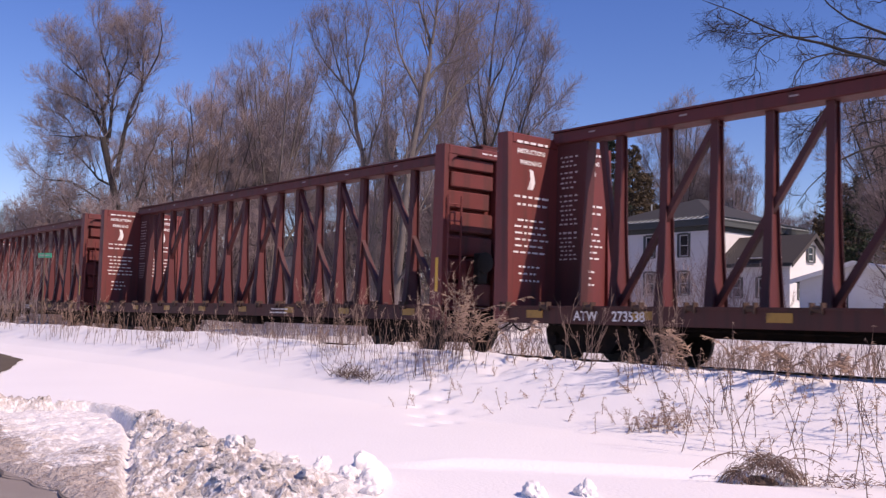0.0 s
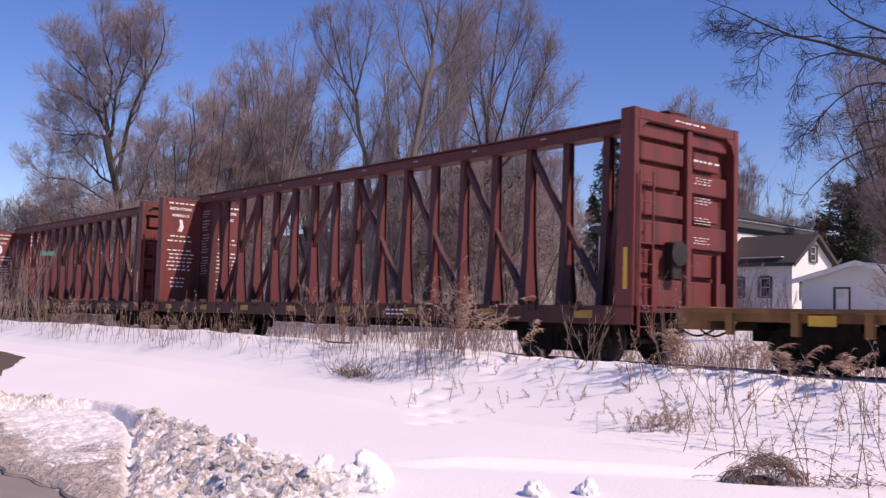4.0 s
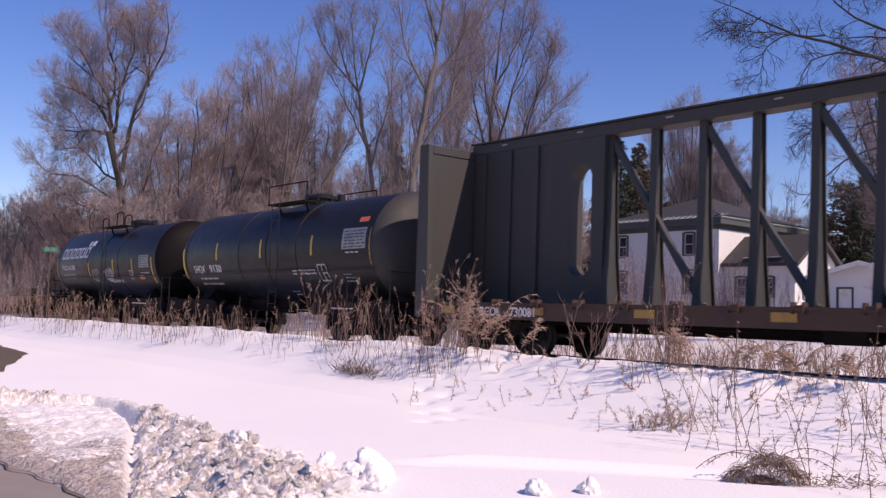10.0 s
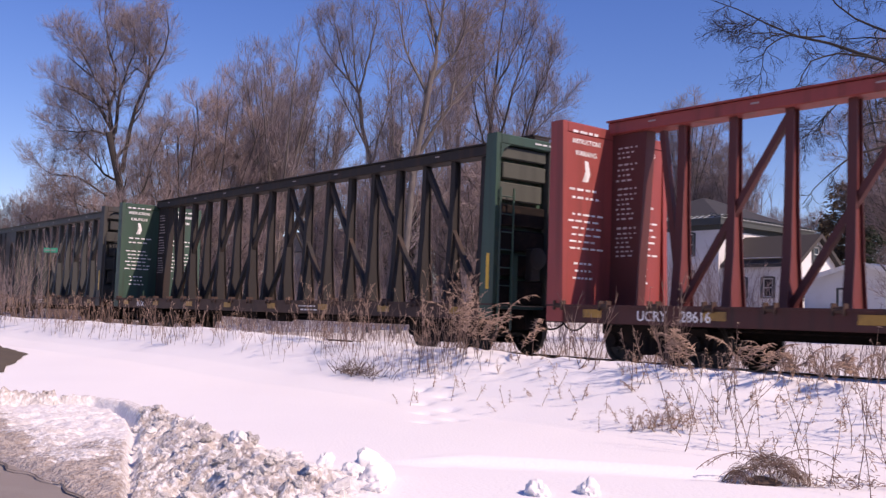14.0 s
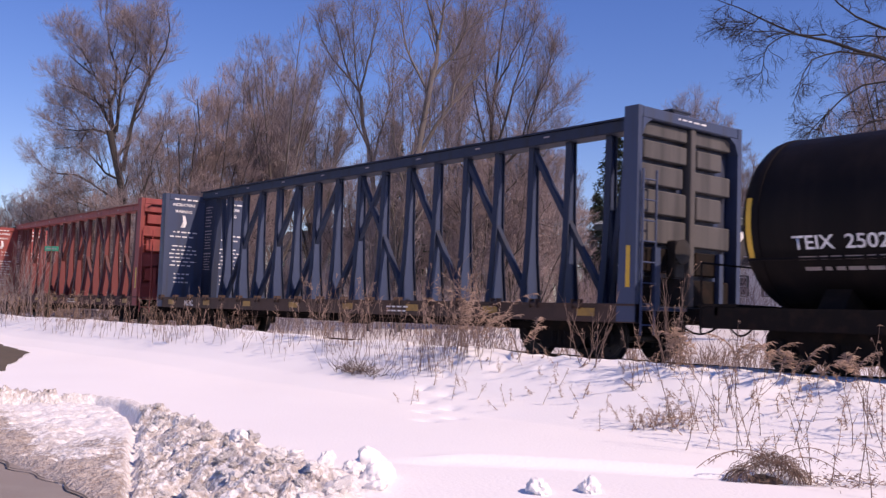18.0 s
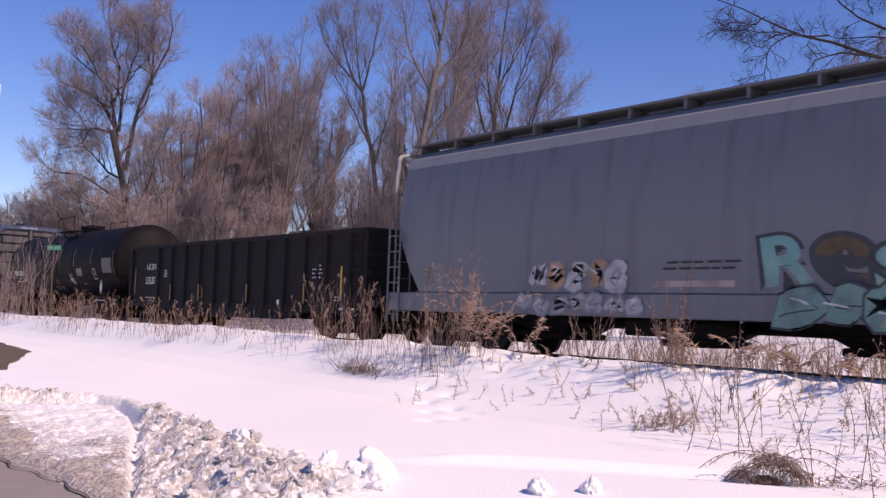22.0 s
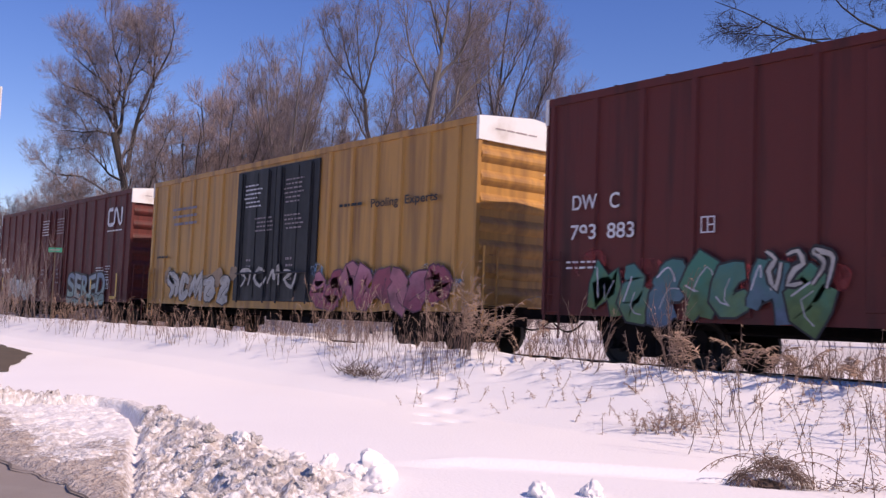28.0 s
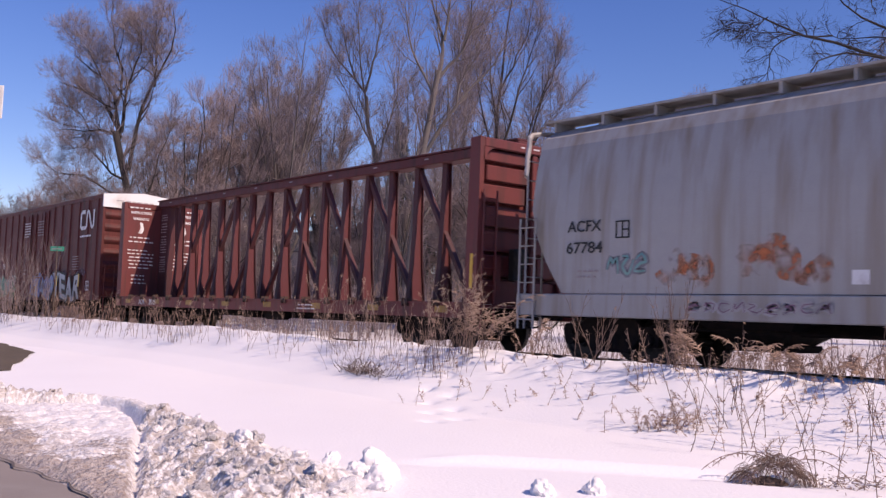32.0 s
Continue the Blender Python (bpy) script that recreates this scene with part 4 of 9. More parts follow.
# ---- centre-beam flat cars for lumber
def bulkhead(car, L, end, material, H=4.38, panel=None):
    s = 1 if end == 0 else -1
    x = 0.0 if end == 0 else L
    bm = bmesh.new()
    t = 0.30
    lo, hi = min(x, x + s * t), max(x, x + s * t)
    inner = x + s * t
    box(bm, min(inner - s * 0.05, inner), max(inner - s * 0.05, inner), -1.36, 1.36, 1.0, H - 0.21)
    bk = part("bulkhead", bm, material, car)
    bm = bmesh.new()
    for yy in (-1.43, 1.43):                                                          # edge posts
        prism(bm, [(lo - (0.10 if end else 0), 0.72), (hi + (0.0 if end else 0.10), 0.72), (hi, H), (lo, H)], "y", yy - 0.06, yy + 0.06)
    pieces("edge_post", bm, material, bk)
    bm = bmesh.new()
    box(bm, lo, hi, -1.365, 1.365, H - 0.2, H, 0.02)
    part("top_beam", bm, material, bk)
    # pressed panels set back inside the frame, with dark slots between them and a proud middle post
    ox = x
    heights = ((1.02, 1.5), (1.58, 2.0), (2.08, 2.5), (2.58, 3.0), (3.08, 3.44), (3.52, 3.84), (3.92, H - 0.22))
    for k, (z0, z1) in enumerate(heights):
        for y0, y1 in ((-1.33 + 0.12 * (k % 2), -0.02 - 0.1 * (k % 3 == 1)), (0.2 + 0.08 * (k % 2), 1.02 + 0.26 * ((k + 1) % 2))):
            bm = bmesh.new()
            box(bm, min(ox + s * 0.1, ox + s * 0.24), max(ox + s * 0.1, ox + s * 0.24), y0, y1, z0, z1, 0.02)
            # on panelled ends the lower rows are blackened for the next car's shadow
            part("pressed_panel", bm, (panel if z0 > (2.0 if panel == M_DUST else 2.7) else M_STEEL) if panel else material, bk)
    bm = bmesh.new()
    box(bm, min(ox + s * 0.04, ox + s * 0.24), max(ox + s * 0.04, ox + s * 0.24), 0.02, 0.16, 1.02, H - 0.2, 0.015)
    part("middle_post", bm, panel or material, bk)
    for yy in (-1.25, 1.25):
        bm = bmesh.new()
        w = 0.14 if yy > 0 else -0.14
        prism(bm, [(yy + w, H - 0.19), (yy - w, H - 0.2), (yy + w * 0.2, H - 0.3), (yy + w, H - 0.55)], "x", min(ox, ox + s * 0.28), max(ox, ox + s * 0.28))
        part("corner_gusset", bm, material, bk)
    bm = bmesh.new()
    for yy in (-0.9, 0.9):
        box(bm, min(ox - s * 0.005, ox + s * 0.09), max(ox - s * 0.005, ox + s * 0.09), yy - 0.06, yy + 0.06, 0.95, 2.0)
    pieces("stiffener", bm, material, bk)
    return bk


def center_beam(o, material, label, mark="", number="", sill=None, opera=False, name_rows=True, seed=0, grid_end=False, L=19.65, text=None, truss=None):
    car = thing("centerbeam_car", label, "freight car", (o, TRACK_Y, 0), group="cars of the passing train")
    sill = sill or (M_SILLR if material == M_RED else material)
    # posts, braces and end panels: body paint in a darker, shaded copy
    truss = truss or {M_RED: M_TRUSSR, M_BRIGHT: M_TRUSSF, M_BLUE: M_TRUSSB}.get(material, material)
    TOP = 4.54
    for yy in (-1.4, 1.4):
        bm = bmesh.new()
        box(bm, 0.0, L, yy - 0.07, yy + 0.07, 0.70, 1.0, 0.01)
        box(bm, 0.0, L, yy - 0.10, yy + 0.10, 0.985, 1.02)
        part("side_sill", bm, sill, car)
    bm = bmesh.new()
    box(bm, 0.0, L, -1.3, 1.3, 0.93, 0.985)
    part("deck", bm, material, car)
    underframe(car, L, 0.62, 0.93)
    for e in (0, 1):
        bulkhead(car, L, e, material, panel={M_BLUE: M_DUST, M_GREEN: M_DUSTG}.get(material) if e == 1 else None)
    bm = bmesh.new()
    box(bm, 0.25, L - 0.25, -0.22, 0.22, TOP - 0.26, TOP - 0.03, 0.02)
    box(bm, 0.25, L - 0.25, -0.27, 0.27, TOP - 0.03, TOP)
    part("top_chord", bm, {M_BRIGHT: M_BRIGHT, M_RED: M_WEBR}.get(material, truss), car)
    xs = [L / 2 + (k + 0.5) * 1.062 for k in range(-8, 8)]
    if not opera:
        xs = [L / 2 + (k + 0.5) * 1.062 for k in range(-9, 9)]
    bm = bmesh.new()
    # an H section that narrows towards the top
    rings = []
    for z, d, w in ((1.02, 0.25, 0.075), (1.9, 0.155, 0.075), (2.75, 0.11, 0.075), (TOP - 0.26, 0.085, 0.075)):
        h = [(-w, -d), (w, -d), (w, 0.03 - d), (0.02, 0.03 - d), (0.02, d - 0.02), (w, d - 0.02), (w, d), (-w, d), (-w, d - 0.02),
             (-0.02, d - 0.02), (-0.02, 0.03 - d), (-w, 0.03 - d)]
        rings.append([bm.verts.new((x, y, z)) for x, y in h])
    for lo, hi in zip(rings, rings[1:]):
        for k in range(12):
            bm.faces.new((lo[k], lo[(k + 1) % 12], hi[(k + 1) % 12], hi[k]))
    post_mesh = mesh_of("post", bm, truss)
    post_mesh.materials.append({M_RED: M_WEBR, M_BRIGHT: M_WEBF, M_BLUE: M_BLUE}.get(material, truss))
    for f in post_mesh.polygons:                     # webs take the brighter sunlit tone, flanges the tone darkened for shade
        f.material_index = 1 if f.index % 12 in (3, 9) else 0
    skip = (lambda x: x < 4.1 or x > L - 4.1) if opera else (lambda x: False)
    for x in xs if opera else xs[1:-1]:
        if not skip(x):
            piece("post", post_mesh, car, x, 0, 0)
    for top, foot in ((8, 6), (6, 4), (4, 2), (2, 0)):
        n0 = 0 if opera else 1
        for i, j in ((top + n0, foot + n0), (15 - top + n0, 15 - foot + n0), (-1, 1), (-2, 16)) if top == 2 and not opera else ((top + n0, foot + n0), (15 - top + n0, 15 - foot + n0)):
            if skip(xs[j]) or i >= 0 and skip(xs[i]):
                continue
            bm = bmesh.new()
            a = Vector((xs[i], 0, TOP - 0.3)) if i >= 0 else Vector((1.4 if i == -1 else L - 1.4, 0, TOP - 0.3))
            b = Vector((xs[j], 0, 1.05))
            if opera:
                a, b = Vector((xs[j], 0, TOP - 0.3)), Vector((xs[i], 0, 1.05))
            d = (b - a).normalized()
            n = Vector((-d.z, 0, d.x)) * 0.055
            prism(bm, [(p.x, p.z) for p in (a + n, a - n, b - n, b + n)], "y", -0.06, 0.06)
            part("brace", bm, truss, car)
    if opera:
        for a, b, hole in ((0.35, 4.1, 3.5), (L - 4.1, L - 0.35, L - 3.5)):
            bm = bmesh.new()
            n = 28
            ring = [(hole + 0.3 * math.cos(k * math.tau / n), 2.68 + (0.8 if math.sin(k * math.tau / n) > 0 else -0.8) + 0.3 * math.sin(k * math.tau / n))
                    for k in range(n)]
            x0, x1 = hole - 0.45, hole + 0.45
            square = []
            for px, pz in ring:
                dx, dz = px - hole, pz - 2.68
                f = min(0.45 / max(abs(dx), 1e-6), 1.72 / max(abs(dz), 1e-6))
                square.append((hole + dx * f, 2.68 + dz * f))
            rims = []
            for yy in (-0.2, 0.2):
                r1 = [bm.verts.new((p[0], yy, p[1])) for p in ring]
                r2 = [bm.verts.new((p[0], yy, p[1])) for p in square]
                rims.append(r1)
                for k in range(n):
                    bm.faces.new((r1[k], r1[(k + 1) % n], r2[(k + 1) % n], r2[k]))
            for k in range(n):
                bm.faces.new((rims[0][k], rims[0][(k + 1) % n], rims[1][(k + 1) % n], rims[1][k]))
            panel = part("end_panel", bm, material, car, "solid end panel with an oval window")
            for u0, u1 in ((a, x0), (x1, b)):
                if u1 > u0:
                    bm = bmesh.new()
                    box(bm, u0, u1, -0.2, 0.2, 1.02, TOP - 0.26)
                    part("panel_sheet", bm, material, panel)
            for xx in np.arange(a + 0.35, b, 0.8):
                if abs(xx - hole) > 0.45:
                    bm = bmesh.new()
                    box(bm, xx - 0.06, xx + 0.06, -0.26, 0.26, 1.02, TOP - 0.26)
                    part("panel_rib", bm, material, panel)
    else:
        # a solid plate ties the beam to each bulkhead, longer at the top
        for s, x0 in ((1, 0.0), (-1, L)):
            bm = bmesh.new()
            prism(bm, [(x0 + s * u, z) for u, z in ((0.305, 1.025), (0.92, 1.025), (1.12, TOP - 0.265), (0.305, TOP - 0.265))], "y", -0.13, 0.13)
            part("end_panel", bm, truss, car, "solid end panel of the centre beam")
            u = min(x0 + s * 0.4, x0 + s * 0.92)
            for z, h, rows in ((4.05, 0.27, 3), (3.74, 0.4, 4), (3.28, 0.1, 1), (3.17, 0.55, 6), (2.55, 0.12, 1), (2.43, 0.5, 6)):
                small_print(car, u, z, 0.5, h, rows, M_PRINT, y=-0.13, seed=seed + 40)
    for k in range(9):
        plate(car, M_DIM, 1.3 + k * (L - 2.6) / 8, TOP - 0.12, 0.16, 0.03, -0.22, "marking", "small white stencil")
    # tie-down winches along the sill
    bm = bmesh.new()
    tube(bm, (-0.09, 0, 0), (0.09, 0, 0), 0.05, 8)
    box(bm, -0.1, -0.07, -0.06, 0.06, -0.08, 0.09)
    box(bm, 0.07, 0.1, -0.06, 0.06, -0.08, 0.09)
    wm = mesh_of("winch", bm, M_SILL)
    for x in xs:
        piece("winch", wm, car, x - 0.5, -1.47, 1.0)
    for k in range(8):
        plate(car, M_REFLO, 1.1 + k * (L - 2.2) / 7, 0.87, 0.42, 0.14, -1.475, "reflector", "yellow reflective strip")
    if mark:
        lettering(car, mark, 2.08, 0.77, 0.17, y=-1.475)
    if number:
        lettering(car, number, 2.95, 0.77, 0.17, y=-1.475)
    small_print(car, 12.6, 0.93, 0.9, 0.18, 2, y=-1.475, seed=seed)
    # print on the inner face of the leading bulkhead
    if name_rows:
        for y0, w in ((-1.3, 0.95), (0.3, 0.95)):
            small_print(car, 0.3, 4.3, w, 0.17, 1, y=y0, seed=seed, facing="rear")
            lettering(car, "INSTRUCTIONS", 0.3, 4.0, 0.085, y=y0 + 0.06, width=w * 0.8, facing="rear")
            lettering(car, text or "WARNING", 0.3, 3.78, 0.09, y=y0 + 0.14, width=w * 0.62, facing="rear")
            bm = bmesh.new()
            prism(bm, [(y0 + 0.35, 3.3), (y0 + 0.5, 3.3), (y0 + 0.56, 3.45), (y0 + 0.5, 3.68), (y0 + 0.4, 3.7), (y0 + 0.43, 3.5)], "x", 0.302, 0.306)
            part("warning_picture", bm, M_LETTER, car)
            small_print(car, 0.3, 3.22, w, 0.3, 2, y=y0, seed=seed + 2, facing="rear")
            small_print(car, 0.3, 2.75, w, 0.75, 6, y=y0, seed=seed + 3, facing="rear")
            small_print(car, 0.3, 1.85, w * 0.6, 0.4, 3, y=y0 + 0.15, seed=seed + 6, facing="rear")
    small_print(car, L, 4.34, 0.9, 0.1, 1, y=-0.45, seed=seed + 5, facing="rear")
    plate(car, M_REFL, L - 0.16, 1.65, 0.09, 0.7, -1.492, "reflector", "yellow reflective strip")
    ladder(car, material, L + 0.06, L + 0.06, -1.4, -1.05, 0.5, 3.3, 8, "end_ladder")
    if grid_end:
        small_print(car, L - 0.1, 3.75, 0.8, 0.13, 1, y=0.26, seed=seed + 6, facing="rear")
        for k in range(4):
            small_print(car, L - 0.1, 3.4 - 0.36 * k, 0.55, 0.15, 3, y=0.28, seed=seed + 7 + k, facing="rear")
    bm = bmesh.new()
    lathe(bm, [(L + 0.1, 0.12), (L + 0.13, 0.22), (L + 0.15, 0.22), (L + 0.16, 0.12)], "x", 16, (0, -0.42, 1.95))
    box(bm, L - 0.1, L + 0.1, -0.55, -0.3, 1.5, 2.15, 0.02)
    part("hand_brake", bm, M_WHEEL, car, "hand brake wheel and housing")
    add_trucks(car, L, 2.1)
    add_couplers(car, L)
    return car


# ---- box cars
def box_car(o, paint_m, label, L=16.5, doors=(6.2, 8.15, 10.1), door_mat=None, end_mat=None, ribs=1.05, seed=0, rib_depth=0.05):
    car = thing("boxcar", label, "freight car", (o, TRACK_Y, 0), group="cars of the passing train")
    Z0, Z1 = 0.80, 4.86
    bm = bmesh.new()
    W = HALF - 0.02
    box(bm, 0.06, L - 0.06, -W, W, 1.02, Z1 - 0.1)
    part("body", bm, paint_m, car)
    bm = bmesh.new()
    for s in (-1, 1):
        prism(bm, [(0.0, 1.04), (0.0, 0.86), (2.9, 0.86), (3.5, Z0), (L - 3.5, Z0), (L - 2.9, 0.86), (L, 0.86), (L, 1.04)], "y",
              s * W - 0.02, s * W + 0.02)
    pieces("side_sill", bm, paint_m, car)
    bm = bmesh.new()
    prism(bm, [(-HALF - 0.02, Z1 - 0.16), (HALF + 0.02, Z1 - 0.16), (HALF + 0.02, Z1 - 0.02), (0, Z1 + 0.13), (-HALF - 0.02, Z1 - 0.02)], "x", 0.0, L)
    rf = part("roof", bm, paint_m, car)
    bm = bmesh.new()
    for k in range(15):
        x = 0.5 + k * (L - 1.0) / 14
        prism(bm, [(-HALF + 0.02, Z1 + 0.01), (HALF - 0.02, Z1 + 0.01), (0, Z1 + 0.16)], "x", x - 0.04, x + 0.04)
    pieces("roof_rib", bm, paint_m, rf)
    # side posts
    bm = bmesh.new()
    prism(bm, [(-0.07, -W), (0.07, -W), (0.045, -W - rib_depth), (-0.045, -W - rib_depth)], "z", 0.9, Z1 - 0.16)
    pm = mesh_of("side_post", bm, paint_m)
    x = 0.16
    while x < L:
        if not doors[0] - 0.1 < x < doors[2] + 0.1:
            piece("side_post", pm, car, x, 0, 0)
        x += ribs
    dm = door_mat or paint_m
    for a, b in ((doors[0], doors[1]), (doors[1], doors[2])):
        bm = bmesh.new()
        box(bm, a + 0.02, b - 0.02, -W - 0.055, -W, 1.0, Z1 - 0.25, 0.01)
        d = part("door", bm, dm, car, "plug door with pressed panels")
        for k in range(3):
            xx = a + (b - a) * (k + 0.5) / 3
            bm = bmesh.new()
            box(bm, xx - 0.1, xx + 0.1, -W - 0.075, -W - 0.05, 1.1, Z1 - 0.35)
            part("door_rib", bm, dm, d)
        bm = bmesh.new()
        for xx in (a + 0.35, b - 0.35):
            tube(bm, (xx, -W - 0.1, 0.95), (xx, -W - 0.1, Z1 - 0.3), 0.025, 6)
        tube(bm, (a + 0.3, -W - 0.12, 1.75), (b - 0.3, -W - 0.12, 1.75), 0.03, 6)
        part("locking_bar", bm, dm, d)
        small_print(car, a + 0.5, 4.24, 1.0, 0.7, 6, M_LETTER if a == doors[0] else M_DIM, y=-W - 0.078, seed=seed)
        small_print(car, a + 0.75, 2.2, 0.35, 0.7, 4, M_DIM, y=-W - 0.078, seed=seed + 1)
    # ends: pressed ribs under a white warning band
    em = end_mat or paint_m
    bm = bmesh.new()
    for xe, s in ((0.06, -1), (L - 0.06, 1)):
        for k in range(7):
            z = 1.25 + k * 0.47
            n = 6
            pts = [(xe + s * 0.09 * math.sin(math.pi * i / n), z - 0.16 + 0.32 * i / n) for i in range(n + 1)]
            prism(bm, pts, "y", -W + 0.06, W - 0.06)
        for yy in (-W + 0.02, W - 0.02):
            box(bm, min(xe, xe + s * 0.06), max(xe, xe + s * 0.06), yy - 0.05, yy + 0.05, 0.9, Z1 - 0.1)
    pieces("end_rib", bm, em, car)
    bm = bmesh.new()
    for xe, s in ((0.06, -1), (L - 0.06, 1)):
        prism(bm, [(-HALF - 0.023, 4.36), (HALF + 0.023, 4.36), (HALF + 0.023, Z1 - 0.017), (0, Z1 + 0.134), (-HALF - 0.023, Z1 - 0.017)], "x", min(xe + s * 0.004, xe + s * 0.08), max(xe + s * 0.004, xe + s * 0.08))
    pieces("white_end_band", bm, M_WHITE, car, "white excess-height warning band")
    small_print(car, L + 0.022, 4.68, 1.6, 0.1, 1, material=M_DIM, y=-1.2, seed=seed, facing="rear")
    small_print(car, L + 0.035, 3.9, 0.7, 0.25, 2, y=0.3, seed=seed + 4, facing="rear")
    small_print(car, L + 0.035, 3.4, 0.7, 0.25, 3, y=0.3, seed=seed + 5, facing="rear")
    ladder(car, paint_m, 0.12, 0.5, -HALF - 0.06, -HALF - 0.06, 0.45, 2.0, 5)
    ladder(car, paint_m, L + 0.14, L + 0.14, -1.36, -1.0, 0.45, 2.2, 5, "end_ladder")
    underframe(car, L, 0.7, 1.02)
    add_trucks(car, L, 2.2)
    add_couplers(car, L, 0.95)
    return car


# ---- tank cars
def tank_car(o, paint_m, label, L, R, zc, walk_x=(4.0, 7.4), rail_z=4.4, stripes=(), rails="thin", head=None, strip=None):
    car = thing("tank_car", label, "freight car", (o, TRACK_Y, 0), group="cars of the passing train")
    bm = bmesh.new()
    prof = []
    hd = 0.62
    for k in range(9):
        a = k / 8 * math.pi / 2
        prof.append((hd - hd * math.cos(a), R * math.sin(a) if k else 0.02))
    for f in (0.33, 0.66):
        prof.append((hd + (L - 2 * hd) * f, R))
    for k in range(8, -1, -1):
        a = k / 8 * math.pi / 2
        prof.append((L - hd + hd * math.cos(a), R * math.sin(a) if k else 0.02))
    lathe(bm, prof, "x", 56, (0, 0, zc))
    part("tank", bm, paint_m, car, smooth=True)
    for x, sgn in ((hd - 0.04, -1), (L - hd + 0.04, 1)):
        bm = bmesh.new()
        lathe(bm, [(x + sgn * (hd - 0.035) * math.sin(k / 8 * math.pi / 2), (R + 0.006) * math.cos(k / 8 * math.pi / 2) + 0.004) for k in range(9)][::sgn], "x", 56, (0, 0, zc))
        part("tank_head", bm, head or M_TANKHEAD, car, "dusty dished tank head", smooth=True)
    for x in (hd, L * 0.36, L * 0.5, L * 0.64, L - hd):
        bm = bmesh.new()
        lathe(bm, [(x - 0.05, R - 0.01), (x - 0.045, R + 0.012), (x + 0.045, R + 0.012), (x + 0.05, R - 0.01)], "x", 56, (0, 0, zc))
        part("shell_band", bm, paint_m, car, smooth=True)
    # saddles, draft sills and end platforms
    bm = bmesh.new()
    for x in (1.7, L - 1.7):
        prism(bm, [(-1.2, 0.80), (1.2, 0.80), (1.2, 0.9), (0.85, zc - R * 0.74), (0.5, zc - R * 0.93), (0, zc - R * 0.99), (-0.5, zc - R * 0.93),
                   (-0.85, zc - R * 0.74), (-1.2, 0.9)], "x", x - 0.2, x + 0.2)
    for a, b in ((-0.35, 2.6), (L - 2.6, L + 0.35)):
        box(bm, a, b, -0.32, 0.32, 0.72, 1.02, 0.02)
    pieces("saddle", bm, M_STEEL, car)
    bm = bmesh.new()
    box(bm, 2.6, L - 2.6, -0.3, 0.3, 0.78, zc - R + 0.08, 0.02)
    for x in np.arange(3.0, L - 2.6, 1.7):
        box(bm, x - 0.05, x + 0.05, -0.62, 0.62, 0.84, zc - R + 0.16)
    part("center_sill", bm, M_STEEL, car)
    for x in (-0.35, L - 0.35):
        bm = bmesh.new()
        box(bm, x, x + 0.7, -1.4, 1.4, 1.0, 1.04)
        box(bm, x + 0.3, x + 0.36, -1.4, 1.4, 0.86, 1.0)
        part("end_platform", bm, M_STEEL, car)
    for a, b in ((-0.33, 3.0), (L - 3.0, L + 0.33)):                     # deep side channels over the trucks
        for yy in (-1.36, 1.36):
            bm = bmesh.new()
            prism(bm, [(a, 0.66), (b, 0.66), (b, 0.9), (b - 0.3 if a < 0 else b, 0.99), (a if a < 0 else a + 0.3, 0.99), (a, 0.9)], "y", yy - 0.04, yy + 0.04)
            part("side_channel", bm, M_STEEL, car)
    small_print(car, L - 2.2, 0.88, 1.3, 0.1, 1, M_PRINT, y=-1.4, seed=int(L * 7))
    for x in (-0.3, L + 0.3):
        bm = bmesh.new()
        for yy in (-1.4, 1.4):
            tube(bm, (x, yy, 0.55), (x, yy, 1.7), 0.018, 6)
        tube(bm, (x, -1.4, 1.68), (x, 1.4, 1.68), 0.018, 6)
        part("end_handrail", bm, paint_m, car)
    bm = bmesh.new()
    tube(bm, (0.5, -R * 0.98, zc - 0.62), (L - 0.5, -R * 0.98, zc - 0.62), 0.02, 6)
    for x in np.arange(1.0, L - 0.5, 1.5):
        tube(bm, (x, -R * 0.98, zc - 0.62), (x, -R * 0.86, zc - 0.62), 0.014, 5)
    part("side_handrail", bm, paint_m, car)
    # manway, valves and the railed platform on top
    xm = (walk_x[0] + walk_x[1]) / 2
    top = zc + R
    bm = bmesh.new()
    lathe(bm, [(top - 0.25, 0.42), (top + 0.12, 0.42), (top + 0.13, 0.48), (top + 0.2, 0.48), (top + 0.27, 0.3), (top + 0.3, 0.05)], "z", 20, (xm, 0, 0))
    for k in range(8):
        a = k * math.tau / 8
        tube(bm, (xm + 0.46 * math.cos(a), 0.46 * math.sin(a), top + 0.05), (xm + 0.46 * math.cos(a), 0.46 * math.sin(a), top + 0.25), 0.03, 6)
    for dx in (-0.85, 0.8):
        tube(bm, (xm + dx, 0.1, top - 0.1), (xm + dx, 0.1, top + 0.22), 0.11, 10)
    part("manway", bm, paint_m, car)
    for yy, zz in ((-0.95, top - 0.06), (0.95, top - 0.06)):
        bm = bmesh.new()
        box(bm, xm - 1.0, xm + 1.0, yy - 0.2, yy + 0.2, zz - 0.03, zz + 0.01)
        for x in (xm - 0.7, xm + 0.7):
            tube(bm, (x, yy, zz), (x, yy * 0.8, zc + R * 0.6), 0.03, 6)
        part("platform", bm, M_STEEL, car)
